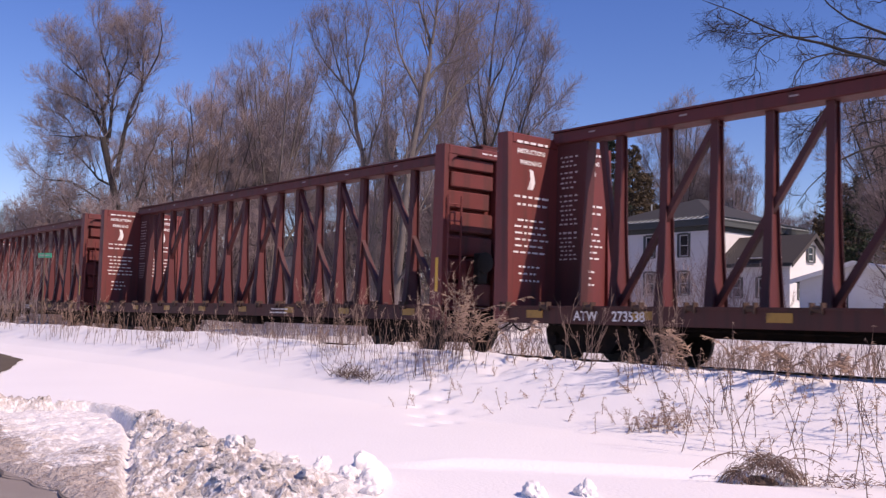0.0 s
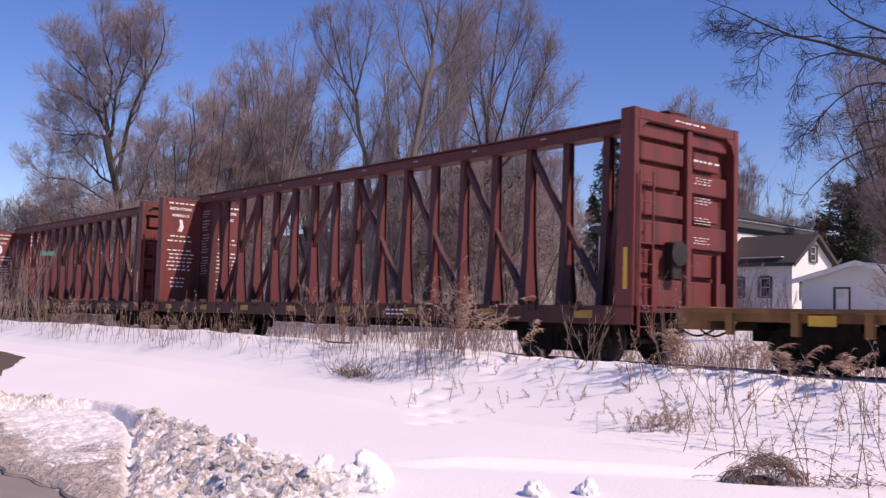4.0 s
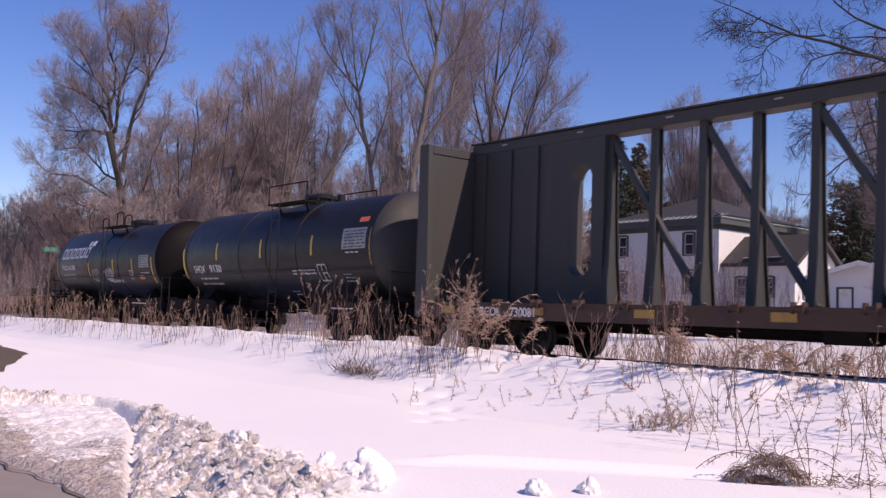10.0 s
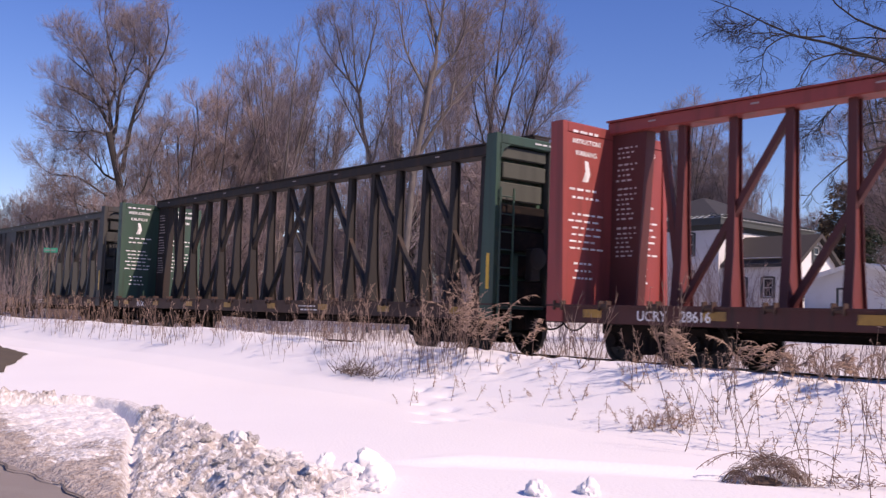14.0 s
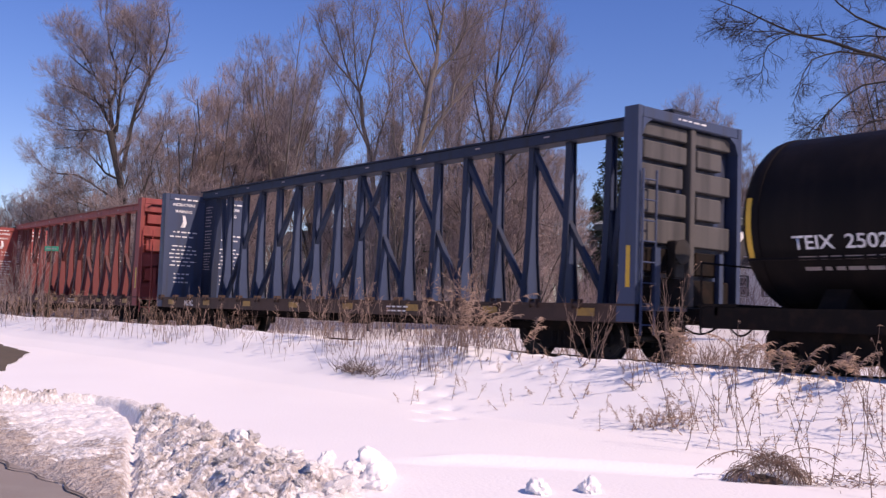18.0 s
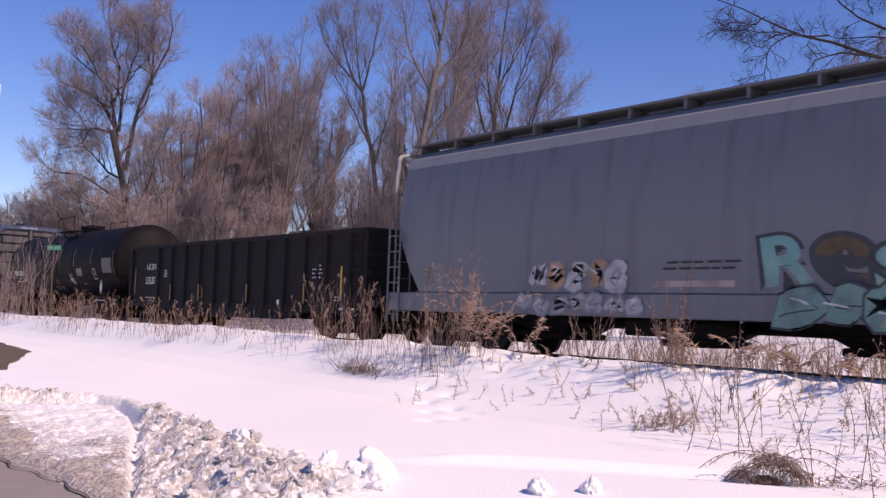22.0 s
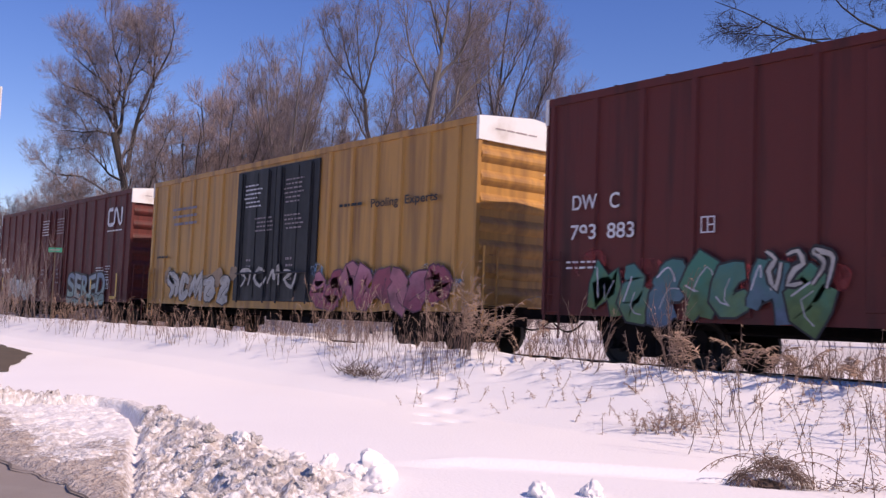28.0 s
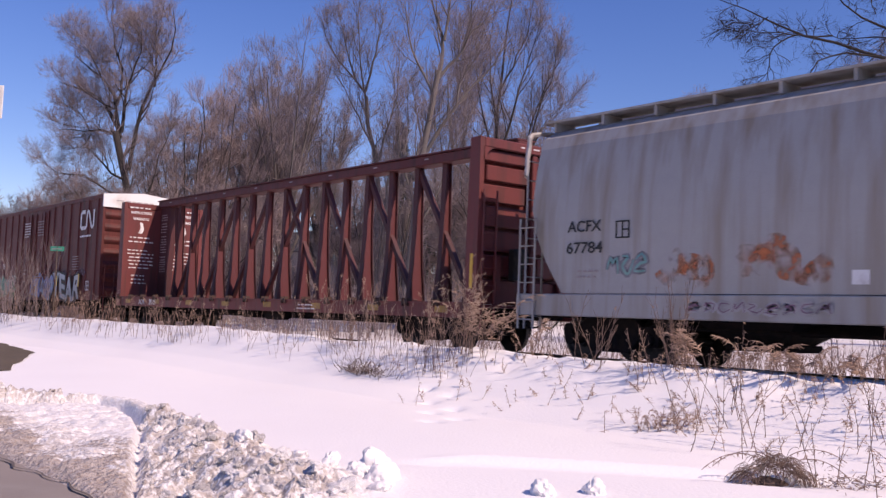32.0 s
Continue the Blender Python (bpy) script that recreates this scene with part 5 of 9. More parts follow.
    if rails == "thin":
        for yy in (-1.1, 1.1):
            bm = bmesh.new()
            for x in (xm - 1.0, xm + 1.0):
                tube(bm, (x, yy, top - 0.06), (x, yy, rail_z), 0.016, 6)
            tube(bm, (xm - 1.0, yy, rail_z), (xm + 1.0, yy, rail_z), 0.016, 6)
            part("platform_railing", bm, M_STEEL, car)
    elif rails == "hoops":
        for yy, a, b, z in ((-1.0, xm - 1.45, xm - 0.85, rail_z - 0.18), (-0.9, xm - 0.3, xm + 0.35, rail_z), (-1.0, xm + 0.75, xm + 1.4, rail_z - 0.18)):
            bm = bmesh.new()
            pts = bend([(a, top - 0.1), (a, z - 0.12), (a + 0.1, z), (b - 0.1, z), (b, z - 0.12), (b, top - 0.1)], 4)
            pipe(bm, [(p[0], yy, p[1]) for p in pts], 0.022)
            part("safety_hoop", bm, M_STEEL, car)
    ladder(car, paint_m, xm - 0.2, xm + 0.2, -R - 0.1, -R - 0.1, 0.75, top - 0.1, 9, r=0.013)
    bm = bmesh.new()
    tube(bm, (xm, 0, zc - R - 0.35), (xm, 0, zc - R + 0.05), 0.16, 12)
    box(bm, xm - 0.3, xm + 0.3, -0.3, 0.3, zc - R - 0.1, zc - R, 0.02)
    tube(bm, (2.4, -0.5, 0.74), (L - 2.4, -0.5, 0.74), 0.03, 6)
    part("bottom_outlet", bm, M_STEEL, car)
    for x, z, h in stripes:
        curved_plate(car, strip or M_REFL, x, z, 0.09, h, R, zc, "reflector", "yellow reflective strip")
    add_trucks(car, L, 1.75)
    add_couplers(car, L, 0.62, 0.86)
    return car


def curved_plate(car, material, x, z, w, h, R, zc, name="marking", label="", n=6, lift=0.006):
    """A plate rolled onto a tank's side, its middle at x, z."""
    a0, a1 = math.asin(max(-1, min(1, (z - h / 2 - zc) / R))), math.asin(max(-1, min(1, (z + h / 2 - zc) / R)))
    bm = bmesh.new()
    rows = []
    for k in range(n + 1):
        a = a0 + (a1 - a0) * k / n
        rr = R + lift
        rows.append([bm.verts.new((x + u, -rr * math.cos(a), zc + rr * math.sin(a))) for u in (-w / 2, w / 2)])
    for a, b in zip(rows, rows[1:]):
        bm.faces.new((a[0], a[1], b[1], b[0]))
    return part(name, bm, material, car, label)


def wrap(ob, R, zc, lift=0.006):
    """Rolls flat lettering onto a tank's side."""
    me = ob.data
    co = np.zeros(len(me.vertices) * 3, np.float32)
    me.vertices.foreach_get("co", co)
    co = co.reshape(-1, 3)
    s = np.clip((co[:, 2] - zc) / R, -0.999, 0.999)
    co[:, 1] = -(R + lift) * np.cos(np.arcsin(s))
    me.vertices.foreach_set("co", co.ravel())
    me.update()
    return ob


def brand_blocks(car, x, z, w, h, n, R, zc, slant=0.25):
    """The owner's name as a row of plain slanted white frames."""
    cw = w / n
    for k in range(n):
        bm = bmesh.new()
        for a, b, c, d in ((0.05, 0.85, 0.0, 0.2), (0.05, 0.85, 0.8, 1.0), (0.05, 0.27, 0.2, 0.8), (0.63, 0.85, 0.2, 0.8)):
            vs = []
            for u, v in ((a, c), (b, c), (b, d), (a, d)):
                vs.append(bm.verts.new((x + cw * (k + u) + slant * h * (v - 0.5), 0, z + h * v)))
            bm.faces.new(vs)
        bmesh.ops.remove_doubles(bm, verts=bm.verts, dist=0.002)
        wrap(part("owner_mark", bm, M_LETTER, car, "white slanted block mark"), R, zc, 0.014)


# ---- covered hoppers
def hopper_car(o, paint_m, label, L=14.7, seed=0, white_end=True):
    car = thing("covered_hopper", label, "freight car", (o, TRACK_Y, 0), group="cars of the passing train")
    W, ZB, ZT = HALF, 1.21, 3.92
    # bulged side sheets with the end corners cut away over the trucks
    TUCK = 0.2
    for s in (-1, 1):
        bm = bmesh.new()
        skins = []
        for inset in (0.0, 0.04):
            rows = []
            for z in np.linspace(ZB, ZT, 15):
                cut = float(np.interp(z, [ZB, 1.75, 2.2, 2.75, ZT], [1.15, 0.75, 0.5, 0.32, 0.32]))
                yy = s * (W + 0.02 - inset - TUCK * max(0.0, (z - 2.2) / (ZT - 2.2)) ** 2)
                rows.append([bm.verts.new((cut + (L - 2 * cut) * k / 4, yy, z)) for k in range(5)])
            for a, b in zip(rows, rows[1:]):
                for k in range(4):
                    bm.faces.new((a[k], a[k + 1], b[k + 1], b[k]))
            skins.append(rows)
        for col in (0, -1):
            for k in range(14):
                bm.faces.new((skins[0][k][col], skins[0][k + 1][col], skins[1][k + 1][col], skins[1][k][col]))
        part("side_sheet", bm, paint_m, car, smooth=True)
    bm = bmesh.new()
    ZR = 4.42
    V = W + 0.02 - TUCK
    prism(bm, [(-V, ZT), (V, ZT), (V - 0.1, ZT + 0.22), (V - 0.35, ZT + 0.38), (0.6, ZR), (-0.6, ZR), (-V + 0.35, ZT + 0.38), (-V + 0.1, ZT + 0.22)], "x", 0.3, L - 0.3)
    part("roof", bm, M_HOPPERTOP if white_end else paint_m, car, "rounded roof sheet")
    bm = bmesh.new()
    for s in (-1, 1):
        box(bm, 0.0, L, s * W - 0.06, s * W + 0.06, 0.80, 1.2, 0.02)
    part("side_sill", bm, paint_m, car)
    # hopper slopes and bays
    for x, s in ((0.32, 1), (L - 0.32, -1)):
        em = M_WHITE if white_end and s < 0 else paint_m
        bm = bmesh.new()
        half = [(W - 0.03, 3.0), (W - 0.08, 3.4), (W - 0.21, ZT), (W - 0.3, ZT + 0.24), (W - 0.55, ZT + 0.38)]
        prism(bm, half + [(-u, v) for u, v in half[::-1]], "x", min(x, x + s * 0.06), max(x, x + s * 0.06))
        part("end_sheet", bm, em, car, "upright end sheet")
        bm = bmesh.new()
        prism(bm, [(x, 3.0), (x + s * 0.06, 3.0), (x + s * 2.3, 0.85), (x + s * 2.2, 0.85)], "y", -W + 0.03, W - 0.03)
        part("end_slope", bm, paint_m, car)
    for k in range(3):
        c = L / 2 + (k - 1) * 3.3
        bm = bmesh.new()
        vs = []
        for z, hx, hy in ((1.25, 1.6, W - 0.06), (0.45, 0.4, 0.5)):
            vs.append([bm.verts.new((c + a * hx, b * hy, z)) for a, b in ((-1, -1), (1, -1), (1, 1), (-1, 1))])
        for i in range(4):
            bm.faces.new((vs[0][i], vs[0][(i + 1) % 4], vs[1][(i + 1) % 4], vs[1][i]))
        bm.faces.new(vs[1])
        box(bm, c - 0.5, c + 0.5, -0.62, 0.62, 0.34, 0.46, 0.02)
        part("hopper_bay", bm, M_STEEL, car, "sloped discharge bay")
    # running boards, hatches
    for yy in (-0.78, 0.78):
        bm = bmesh.new()
        box(bm, 0.1, L - 0.45, yy - 0.28, yy + 0.28, ZR + 0.06, ZR + 0.1)
        for x in np.arange(0.4, L, 1.2):
            box(bm, x - 0.03, x + 0.03, yy - 0.25, yy + 0.25, ZR - 0.12, ZR + 0.06)
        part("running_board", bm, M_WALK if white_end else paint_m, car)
    bm = bmesh.new()
    box(bm, 0.9, L - 0.9, -0.4, 0.4, ZR, ZR + 0.13, 0.03)
    part("hatch_cover", bm, paint_m, car)
    for x in (0.06, L - 0.06):
        em = M_WHITE if white_end and x > 1 else paint_m
        for yy in (-1.38, -0.95, 0.95, 1.38):
            bm = bmesh.new()
            tube(bm, (x, yy, 0.55), (x, yy, ZT + 0.3), 0.02, 6)
            part("grab_post", bm, M_HOPPERTOP if white_end and x > 1 else em, car)
        ladder(car, M_HOPPERTOP if white_end and x > 1 else em, x, x, -1.38, -0.95, 0.6, ZT, 9, "end_ladder")
        bm = bmesh.new()
        arch = bend([(-1.42, ZT - 0.5), (-1.38, ZT + 0.05), (-1.1, ZT + 0.38), (1.1, ZT + 0.38), (1.38, ZT + 0.05), (1.42, ZT - 0.5)], 4)
        rows = []
        for k in range(6):
            a = k * math.tau / 6
            rows.append([bm.verts.new((x + 0.05 * math.cos(a), u * (1 + 0.03 * math.sin(a)), v + 0.04 * math.sin(a))) for u, v in arch])
        for k in range(6):
            p, q = rows[k], rows[(k + 1) % 6]
            for i in range(len(arch) - 1):
                bm.faces.new((p[i], p[i + 1], q[i + 1], q[i]))
        part("end_rail", bm, M_HOPPERTOP if white_end else em, car, "bent pipe rail over the end")
        bm = bmesh.new()
        box(bm, x - 0.04, x + 0.04, -0.04, 0.04, 1.1, ZT + 0.3)
        part("end_post", bm, M_WALK, car, "grey upright end post")
        bm = bmesh.new()
        tube(bm, (x, 0.3, 1.1), (x, 1.2, 2.4), 0.04, 6)
        box(bm, min(x, x + (1.8 if x < 1 else -1.8)), max(x, x + (1.8 if x < 1 else -1.8)), -1.42, 1.42, 1.0, 1.06)
        part("end_brace", bm, M_HOPPERTOP if white_end else em, car)
    ladder(car, paint_m, 0.1, 0.5, -W - 0.09, -W - 0.09, 0.55, 2.6, 6)
    bm = bmesh.new()
    lathe(bm, [(L - 0.02, 0.2), (L, 0.27), (L + 0.03, 0.27), (L + 0.04, 0.2)], "x", 16, (0, -0.3, 1.9))
    box(bm, L - 0.25, L - 0.03, -0.45, -0.15, 1.1, 2.1, 0.02)
    part("hand_brake", bm, M_STEEL, car)
    bm = bmesh.new()
    lathe(bm, [(L - 1.5, 0.04), (L - 1.48, 0.17), (L - 0.75, 0.17), (L - 0.73, 0.04)], "x", 14, (0, -0.75, 1.42))
    part("air_reservoir", bm, M_HOPPERTOP if white_end else paint_m, car)
    for y, z, zz in ((-1.05, 1.1, 1.95), (-0.6, 1.1, 2.2), (0.62, 1.1, 1.9), (0.95, 1.1, 2.1)):
        bm = bmesh.new()
        pipe(bm, [Vector((L - 0.35, y, z)), Vector((L - 0.4, y + 0.05, zz)), Vector((L - 0.75, y + 0.2, zz + 0.08))], 0.028)
        part("brake_pipe", bm, M_HOPPERTOP if white_end else paint_m, car)
    for y in (-1.32, 1.32):                                       # pale gusset between the sill and the end slope
        bm = bmesh.new()
        prism(bm, [(L - 0.5, 1.06), (L - 1.55, 1.06), (L - 1.25, 1.95), (L - 1.05, 1.95)], "y", y - 0.02, y + 0.02)
        part("corner_gusset", bm, M_WHITE if white_end else paint_m, car)
    underframe(car, L, 0.7, 0.98)
    add_trucks(car, L, 1.9)
    add_couplers(car, L, 0.7)
    return car


def gondola_car(o):
    L = 14.6
    car = thing("gondola_car", "black open-top gondola car with ribbed steel sides", "freight car", (o, TRACK_Y, 0), group="cars of the passing train")
    W, Z0, Z1 = HALF - 0.08, 0.74, 2.6
    bm = bmesh.new()
    for s in (-1, 1):
        box(bm, 0.05, L - 0.05, s * W - 0.02, s * W + 0.02, Z0, Z1)
    for x in (0.05, L - 0.09):
        box(bm, x, x + 0.04, -W, W, Z0 + 0.1, Z1)
    pieces("side_wall", bm, M_GOND, car)
    bm = bmesh.new()
    box(bm, 0.1, L - 0.1, -W + 0.03, W - 0.03, 0.98, 1.03)
    part("floor_plate", bm, M_GOND, car)
    bm = bmesh.new()
    for s in (-1, 1):
        box(bm, 0.0, L, s * W - 0.08, s * W + 0.08, Z1 - 0.02, Z1 + 0.1, 0.02)
        box(bm, 0.0, L, s * W - 0.06, s * W + 0.06, Z0 - 0.08, Z0 + 0.12, 0.015)
    for x in (0.02, L - 0.1):
        box(bm, x, x + 0.08, -W, W, Z1 - 0.02, Z1 + 0.1)
    pieces("top_rail", bm, M_GOND, car)
    bm = bmesh.new()
    prism(bm, [(-0.12, -W - 0.018), (0.12, -W - 0.018), (0.085, -W - 0.1), (-0.085, -W - 0.1)], "z", Z0, Z1)
    me = mesh_of("side_post", bm, M_GOND)
    for k in range(13):
        piece("side_post", me, car, 0.35 + 2.25 * (k > 0) + max(0, k - 1) * 1.02, 0, 0)
    bm = bmesh.new()
    for z in (1.2, 1.65, 2.1):
        box(bm, L - 0.06, L + 0.02, -W, W, z - 0.08, z + 0.08, 0.02)
    pieces("end_rib", bm, M_GOND, car)
    ladder(car, M_GOND, L - 0.55, L - 0.12, -W - 0.14, -W - 0.14, 0.5, Z1, 6)
    lettering(car, "UCRY", 1.6, 1.89, 0.2, y=-W - 0.02, width=0.8)
    lettering(car, "526357", 1.52, 1.42, 0.24, y=-W - 0.02, width=0.94)
    small_print(car, 1.52, 1.03, 0.92, 0.24, 2, M_DIM, y=-W - 0.02, seed=3)
    small_print(car, 0.5, 0.9, 0.6, 0.1, 1, M_DIM, y=-W - 0.02, seed=4)
    for x, z, h, m in ((0.83, 1.5, 0.85, M_REFLO), (3.75, 1.15, 0.5, M_REFLO), (5.79, 1.15, 0.5, M_REFLO), (8.85, 1.15, 0.5, M_REFLO), (11.9, 1.15, 0.5, M_REFLO), (13.6, 1.4, 0.8, M_REFL)):
        plate(car, m, x, z, 0.06, h, -W - 0.102, "reflector", "worn yellow reflective strip")
    small_print(car, 12.45, 1.9, 0.22, 0.4, 4, y=-W - 0.02, seed=5)
    small_print(car, 12.15, 1.8, 0.16, 0.3, 3, y=-W - 0.02, seed=6)
    small_print(car, 13.2, 1.1, 0.3, 0.14, 2, y=-W - 0.02, seed=7)
    small_print(car, 13.45, 0.86, 0.85, 0.14, 1, y=-W - 0.065, seed=8)
    plate(car, M_LETTER, 10.55, 0.92, 0.26, 0.12, -W - 0.022, "marking", "white stencil")
    bm = bmesh.new()
    for sd in (-1, 1):                                                                  # fish-belly sills
        prism(bm, [(2.9, Z0 - 0.07), (L - 2.9, Z0 - 0.07), (L - 3.9, 0.47), (3.9, 0.47)], "y", sd * W - 0.03, sd * W + 0.03)
    pieces("belly_sill", bm, M_GOND, car)
    consol_box(car, 3.02, 1.64, 0.22, y=-W - 0.02)
    underframe(car, L, 0.66, 0.98)
    add_trucks(car, L, 1.8)
    add_couplers(car, L, 0.7)
    return car


def flat_car(o):
    L = 24.2
    car = thing("flat_car", "rusty yellow flat car carrying long steel rails", "freight car", (o, TRACK_Y, 0), group="cars of the passing train")
    for s in (-1, 1):
        bm = bmesh.new()
        prism(bm, [(0, 0.98), (0, 0.8), (3.9, 0.8), (4.7, 0.46), (L - 4.7, 0.46), (L - 3.9, 0.8), (L, 0.8), (L, 0.98)], "y", s * 1.42 - 0.05, s * 1.42 + 0.05)
        for z in (0.5, 0.96):
            box(bm, 4.75 if z < 0.6 else 0, L - 4.75 if z < 0.6 else L, s * 1.42 - 0.11, s * 1.42 + 0.11, z - 0.035, z + 0.035)
        part("side_sill", bm, M_FLAT, car)
    bm = bmesh.new()
    box(bm, 0, L, -1.4, 1.4, 0.93, 1.0)
    part("deck", bm, M_FLAT, car)
    bm = bmesh.new()
    box(bm, -0.06, 0.06, -0.05, 0.05, 0.1, 0.45, 0.01)
    pocket = mesh_of("stake_pocket", bm, M_FLAT)
    for k in range(22):
        piece("stake_pocket", pocket, car, 0.7 + k * (L - 1.4) / 21, -1.5, 0.5)
    for xe in (3.55, L - 3.55):
        bm = bmesh.new()
        prism(bm, [(xe - 0.17, 0.97), (xe - 0.11, 0.6), (xe + 0.11, 0.6), (xe + 0.17, 0.97)], "y", -1.54, -1.3)
        part("jacking_pad", bm, M_PAD, car, "cream jacking bracket")
    for xe in (0.0, L):
        bm = bmesh.new()
        box(bm, xe - 0.3, xe + 0.3, -1.45, 1.45, 0.66, 1.02, 0.03)
        part("end_beam", bm, M_FLAT, car)
    underframe(car, L, 0.6, 0.93)
    # deep sill widened into a dark block that fills the shaded underside
    bm = bmesh.new()
    prism(bm, [(3.2, 0.9), (5.0, 0.2), (L - 5.0, 0.2), (L - 3.2, 0.9)], "y", -1.25, 1.25)
    part("fishbelly_sill", bm, M_STEEL, car)
    for x in (2.2, 9.0, 14.2, 20.6):
        plate(car, M_REFL, x, 0.83, 0.42, 0.15, -1.53, "reflector", "yellow reflective strip")
    small_print(car, 6.4, 0.9, 1.5, 0.22, 1, y=-1.475, seed=21)
    small_print(car, 17.0, 0.9, 0.8, 0.25, 2, y=-1.475, seed=22)
    consol_box(car, 18.6, 0.66, 0.26, y=-1.475)
    add_trucks(car, L, 2.2)
    add_couplers(car, L)
    return car


def rail_load():
    """The stack of new rails that the flat car carries: a thing of its own that rides with it."""
    load = thing("rail_stack", "stack of long dark steel rails on timber blocks", "steel rails", (0, TRACK_Y, 0))
    bm = bmesh.new()
    prof = [(-0.06, 0.0), (0.06, 0.0), (0.06, 0.012), (0.012, 0.03), (0.012, 0.095), (0.034, 0.105), (0.034, 0.14), (-0.034, 0.14), (-0.034, 0.105),
            (-0.012, 0.095), (-0.012, 0.03), (-0.06, 0.012)]
    prism(bm, prof, "x", 0.0, 16.0)
    me = mesh_of("steel_rail", bm, M_LOAD)
    bm = bmesh.new()
    prism(bm, prof, "x", 0.0, 15.6)
    short = mesh_of("steel_rail", bm, M_LOAD)
    rng = random.Random(3)
    for layer in range(2):
        for k in range(20):
            piece("steel_rail", short if layer else me, load, 4.75 + rng.uniform(-0.2, 0.2), -1.3 + k * 0.136, 1.1 + layer * 0.15)
    bm = bmesh.new()
    box(bm, -0.12, 0.12, -1.42, 1.42, 1.0, 1.1, 0.015)
    blk = mesh_of("timber_block", bm, M_DUNNAGE)
    for k in range(8):
        piece("timber_block", blk, load, 5.6 + k * 1.95, 0, 0)
    bm = bmesh.new()
    box(bm, -0.02, 0.02, -1.44, 1.44, 1.241, 1.249)
    strip = mesh_of("separator_strip", bm, M_DUNNAGE)
    for k in range(4):
        piece("separator_strip", strip, load, 6.6 + k * 3.6, 0, 0)
    return load


# ---------------------------------------------------------------- the train, front to rear: offset of each car's front end at 0 s
TRAIN = []


def add(car, o):
    TRAIN.append((car, o))
    return car


RL = "oxide-red centre-beam lumber car, empty, with end bulkheads"
add(center_beam(-56.45, M_RED, RL, seed=1), -56.45)
add(center_beam(-35.1, M_RED, RL, seed=2), -35.1)
add(center_beam(-13.84, M_RED, RL, "ATW", "273538", seed=3), -13.84)
add(center_beam(7.13, M_RED, "oxide-red centre-beam lumber car with lettered rear bulkhead", seed=4, grid_end=True), 7.13)
add(flat_car(27.97), 27.97)
add(rail_load(), 27.97)

c = add(tank_car(53.55, M_TANK, "glossy black tank car with white owner's mark and sulphur lettering", 11.0, 1.33, 2.35, (4.1, 7.9), 4.15, rails="hoops", head=M_TANKD, stripes=
                 [(0.55, 2.1, 0.9), (4.1, 2.05, 0.5), (6.6, 2.1, 0.5), (8.4, 2.1, 0.5), (10.1, 1.95, 0.85)]), 53.55)
R, zc = 1.33, 2.35
brand_blocks(c, 1.05, 2.5, 3.1, 0.42, 6, R, zc)
wrap(lettering(c, "PROX 61380", 1.1, 2.06, 0.2, width=1.5), R, zc)
wrap(small_print(c, 1.15, 1.95, 1.3, 0.28, 2, seed=31), R, zc)
curved_plate(c, M_LETTER, 4.0, 3.05, 0.7, 0.2, R, zc, "owner_mark")
curved_plate(c, paint("plate_grey", (0.3, 0.3, 0.3)), 9.45, 2.25, 0.85, 0.42, R, zc, "data_panel", "grey stencilled data panel")
curved_plate(c, M_ORANGE, 9.1, 1.72, 0.42, 0.13, R, zc, "placard", "red placard")
wrap(small_print(c, 9.0, 1.92, 0.8, 0.12, 1, seed=32), R, zc)
wrap(small_print(c, 9.06, 2.44, 0.78, 0.38, 5, M_INK, seed=92), R, zc, 0.012)
wrap(lettering(c, "HOT", 6.2, 1.72, 0.1, width=0.3), R, zc)
wrap(lettering(c, "MOLTEN SULFUR", 6.2, 1.56, 0.1, width=1.05), R, zc)
wrap(consol_box(c, 8.1, 1.66, 0.3), R, zc, 0.024)
for k, x in enumerate((4.35, 5.7)):
    bm = bmesh.new()
    rng = random.Random(40 + k)
    for j in range(9):
        u = x + 0.09 * j
        ribbon(bm, bend([(x + 0.4 + (u - x - 0.4) * 0.3, 1.6), (u + rng.uniform(-0.05, 0.05), 1.8), (u + rng.uniform(-0.12, 0.12), rng.uniform(1.95, 2.1)), (u + 0.12, 1.85)]), 0.022, -1.4)
    tagged(wrap(part("scrawl", bm, M_LETTER if k else M_DIM, c), R, zc, 0.008), kind="stuff")
small_print(c, 10.92, 3.0, 0.8, 0.5, 3, y=-0.1, seed=33, facing="rear")

c = add(tank_car(65.74, M_TANK, "glossy black tank car for molten sulphur", 11.3, 1.33, 2.35, (4.7, 8.0), 4.12,
                 [(0.5, 2.1, 0.9), (2.75, 2.4, 0.5), (5.4, 2.4, 0.5), (8.05, 2.4, 0.5), (10.65, 2.3, 0.85)]), 65.74)
wrap(lettering(c, "SHQX", 1.15, 1.8, 0.22, width=0.75), R, zc)
wrap(lettering(c, "9130", 2.2, 1.8, 0.22, width=0.75), R, zc)
wrap(small_print(c, 1.3, 1.7, 1.6, 0.3, 2, seed=35), R, zc)
wrap(lettering(c, "MOLTEN SULPHUR", 6.95, 1.68, 0.12, width=1.15), R, zc)
wrap(consol_box(c, 8.25, 1.5, 0.42), R, zc, 0.024)
curved_plate(c, paint("plate_grey", (0.3, 0.3, 0.3)), 9.95, 2.5, 1.0, 0.5, R, zc, "data_panel", "grey stencilled data panel")
curved_plate(c, M_ORANGE, 10.2, 2.95, 0.4, 0.12, R, zc, "placard", "orange placard")
wrap(small_print(c, 9.5, 2.22, 0.9, 0.1, 1, seed=36), R, zc)
wrap(small_print(c, 9.48, 2.72, 0.94, 0.46, 6, M_INK, seed=93), R, zc, 0.012)
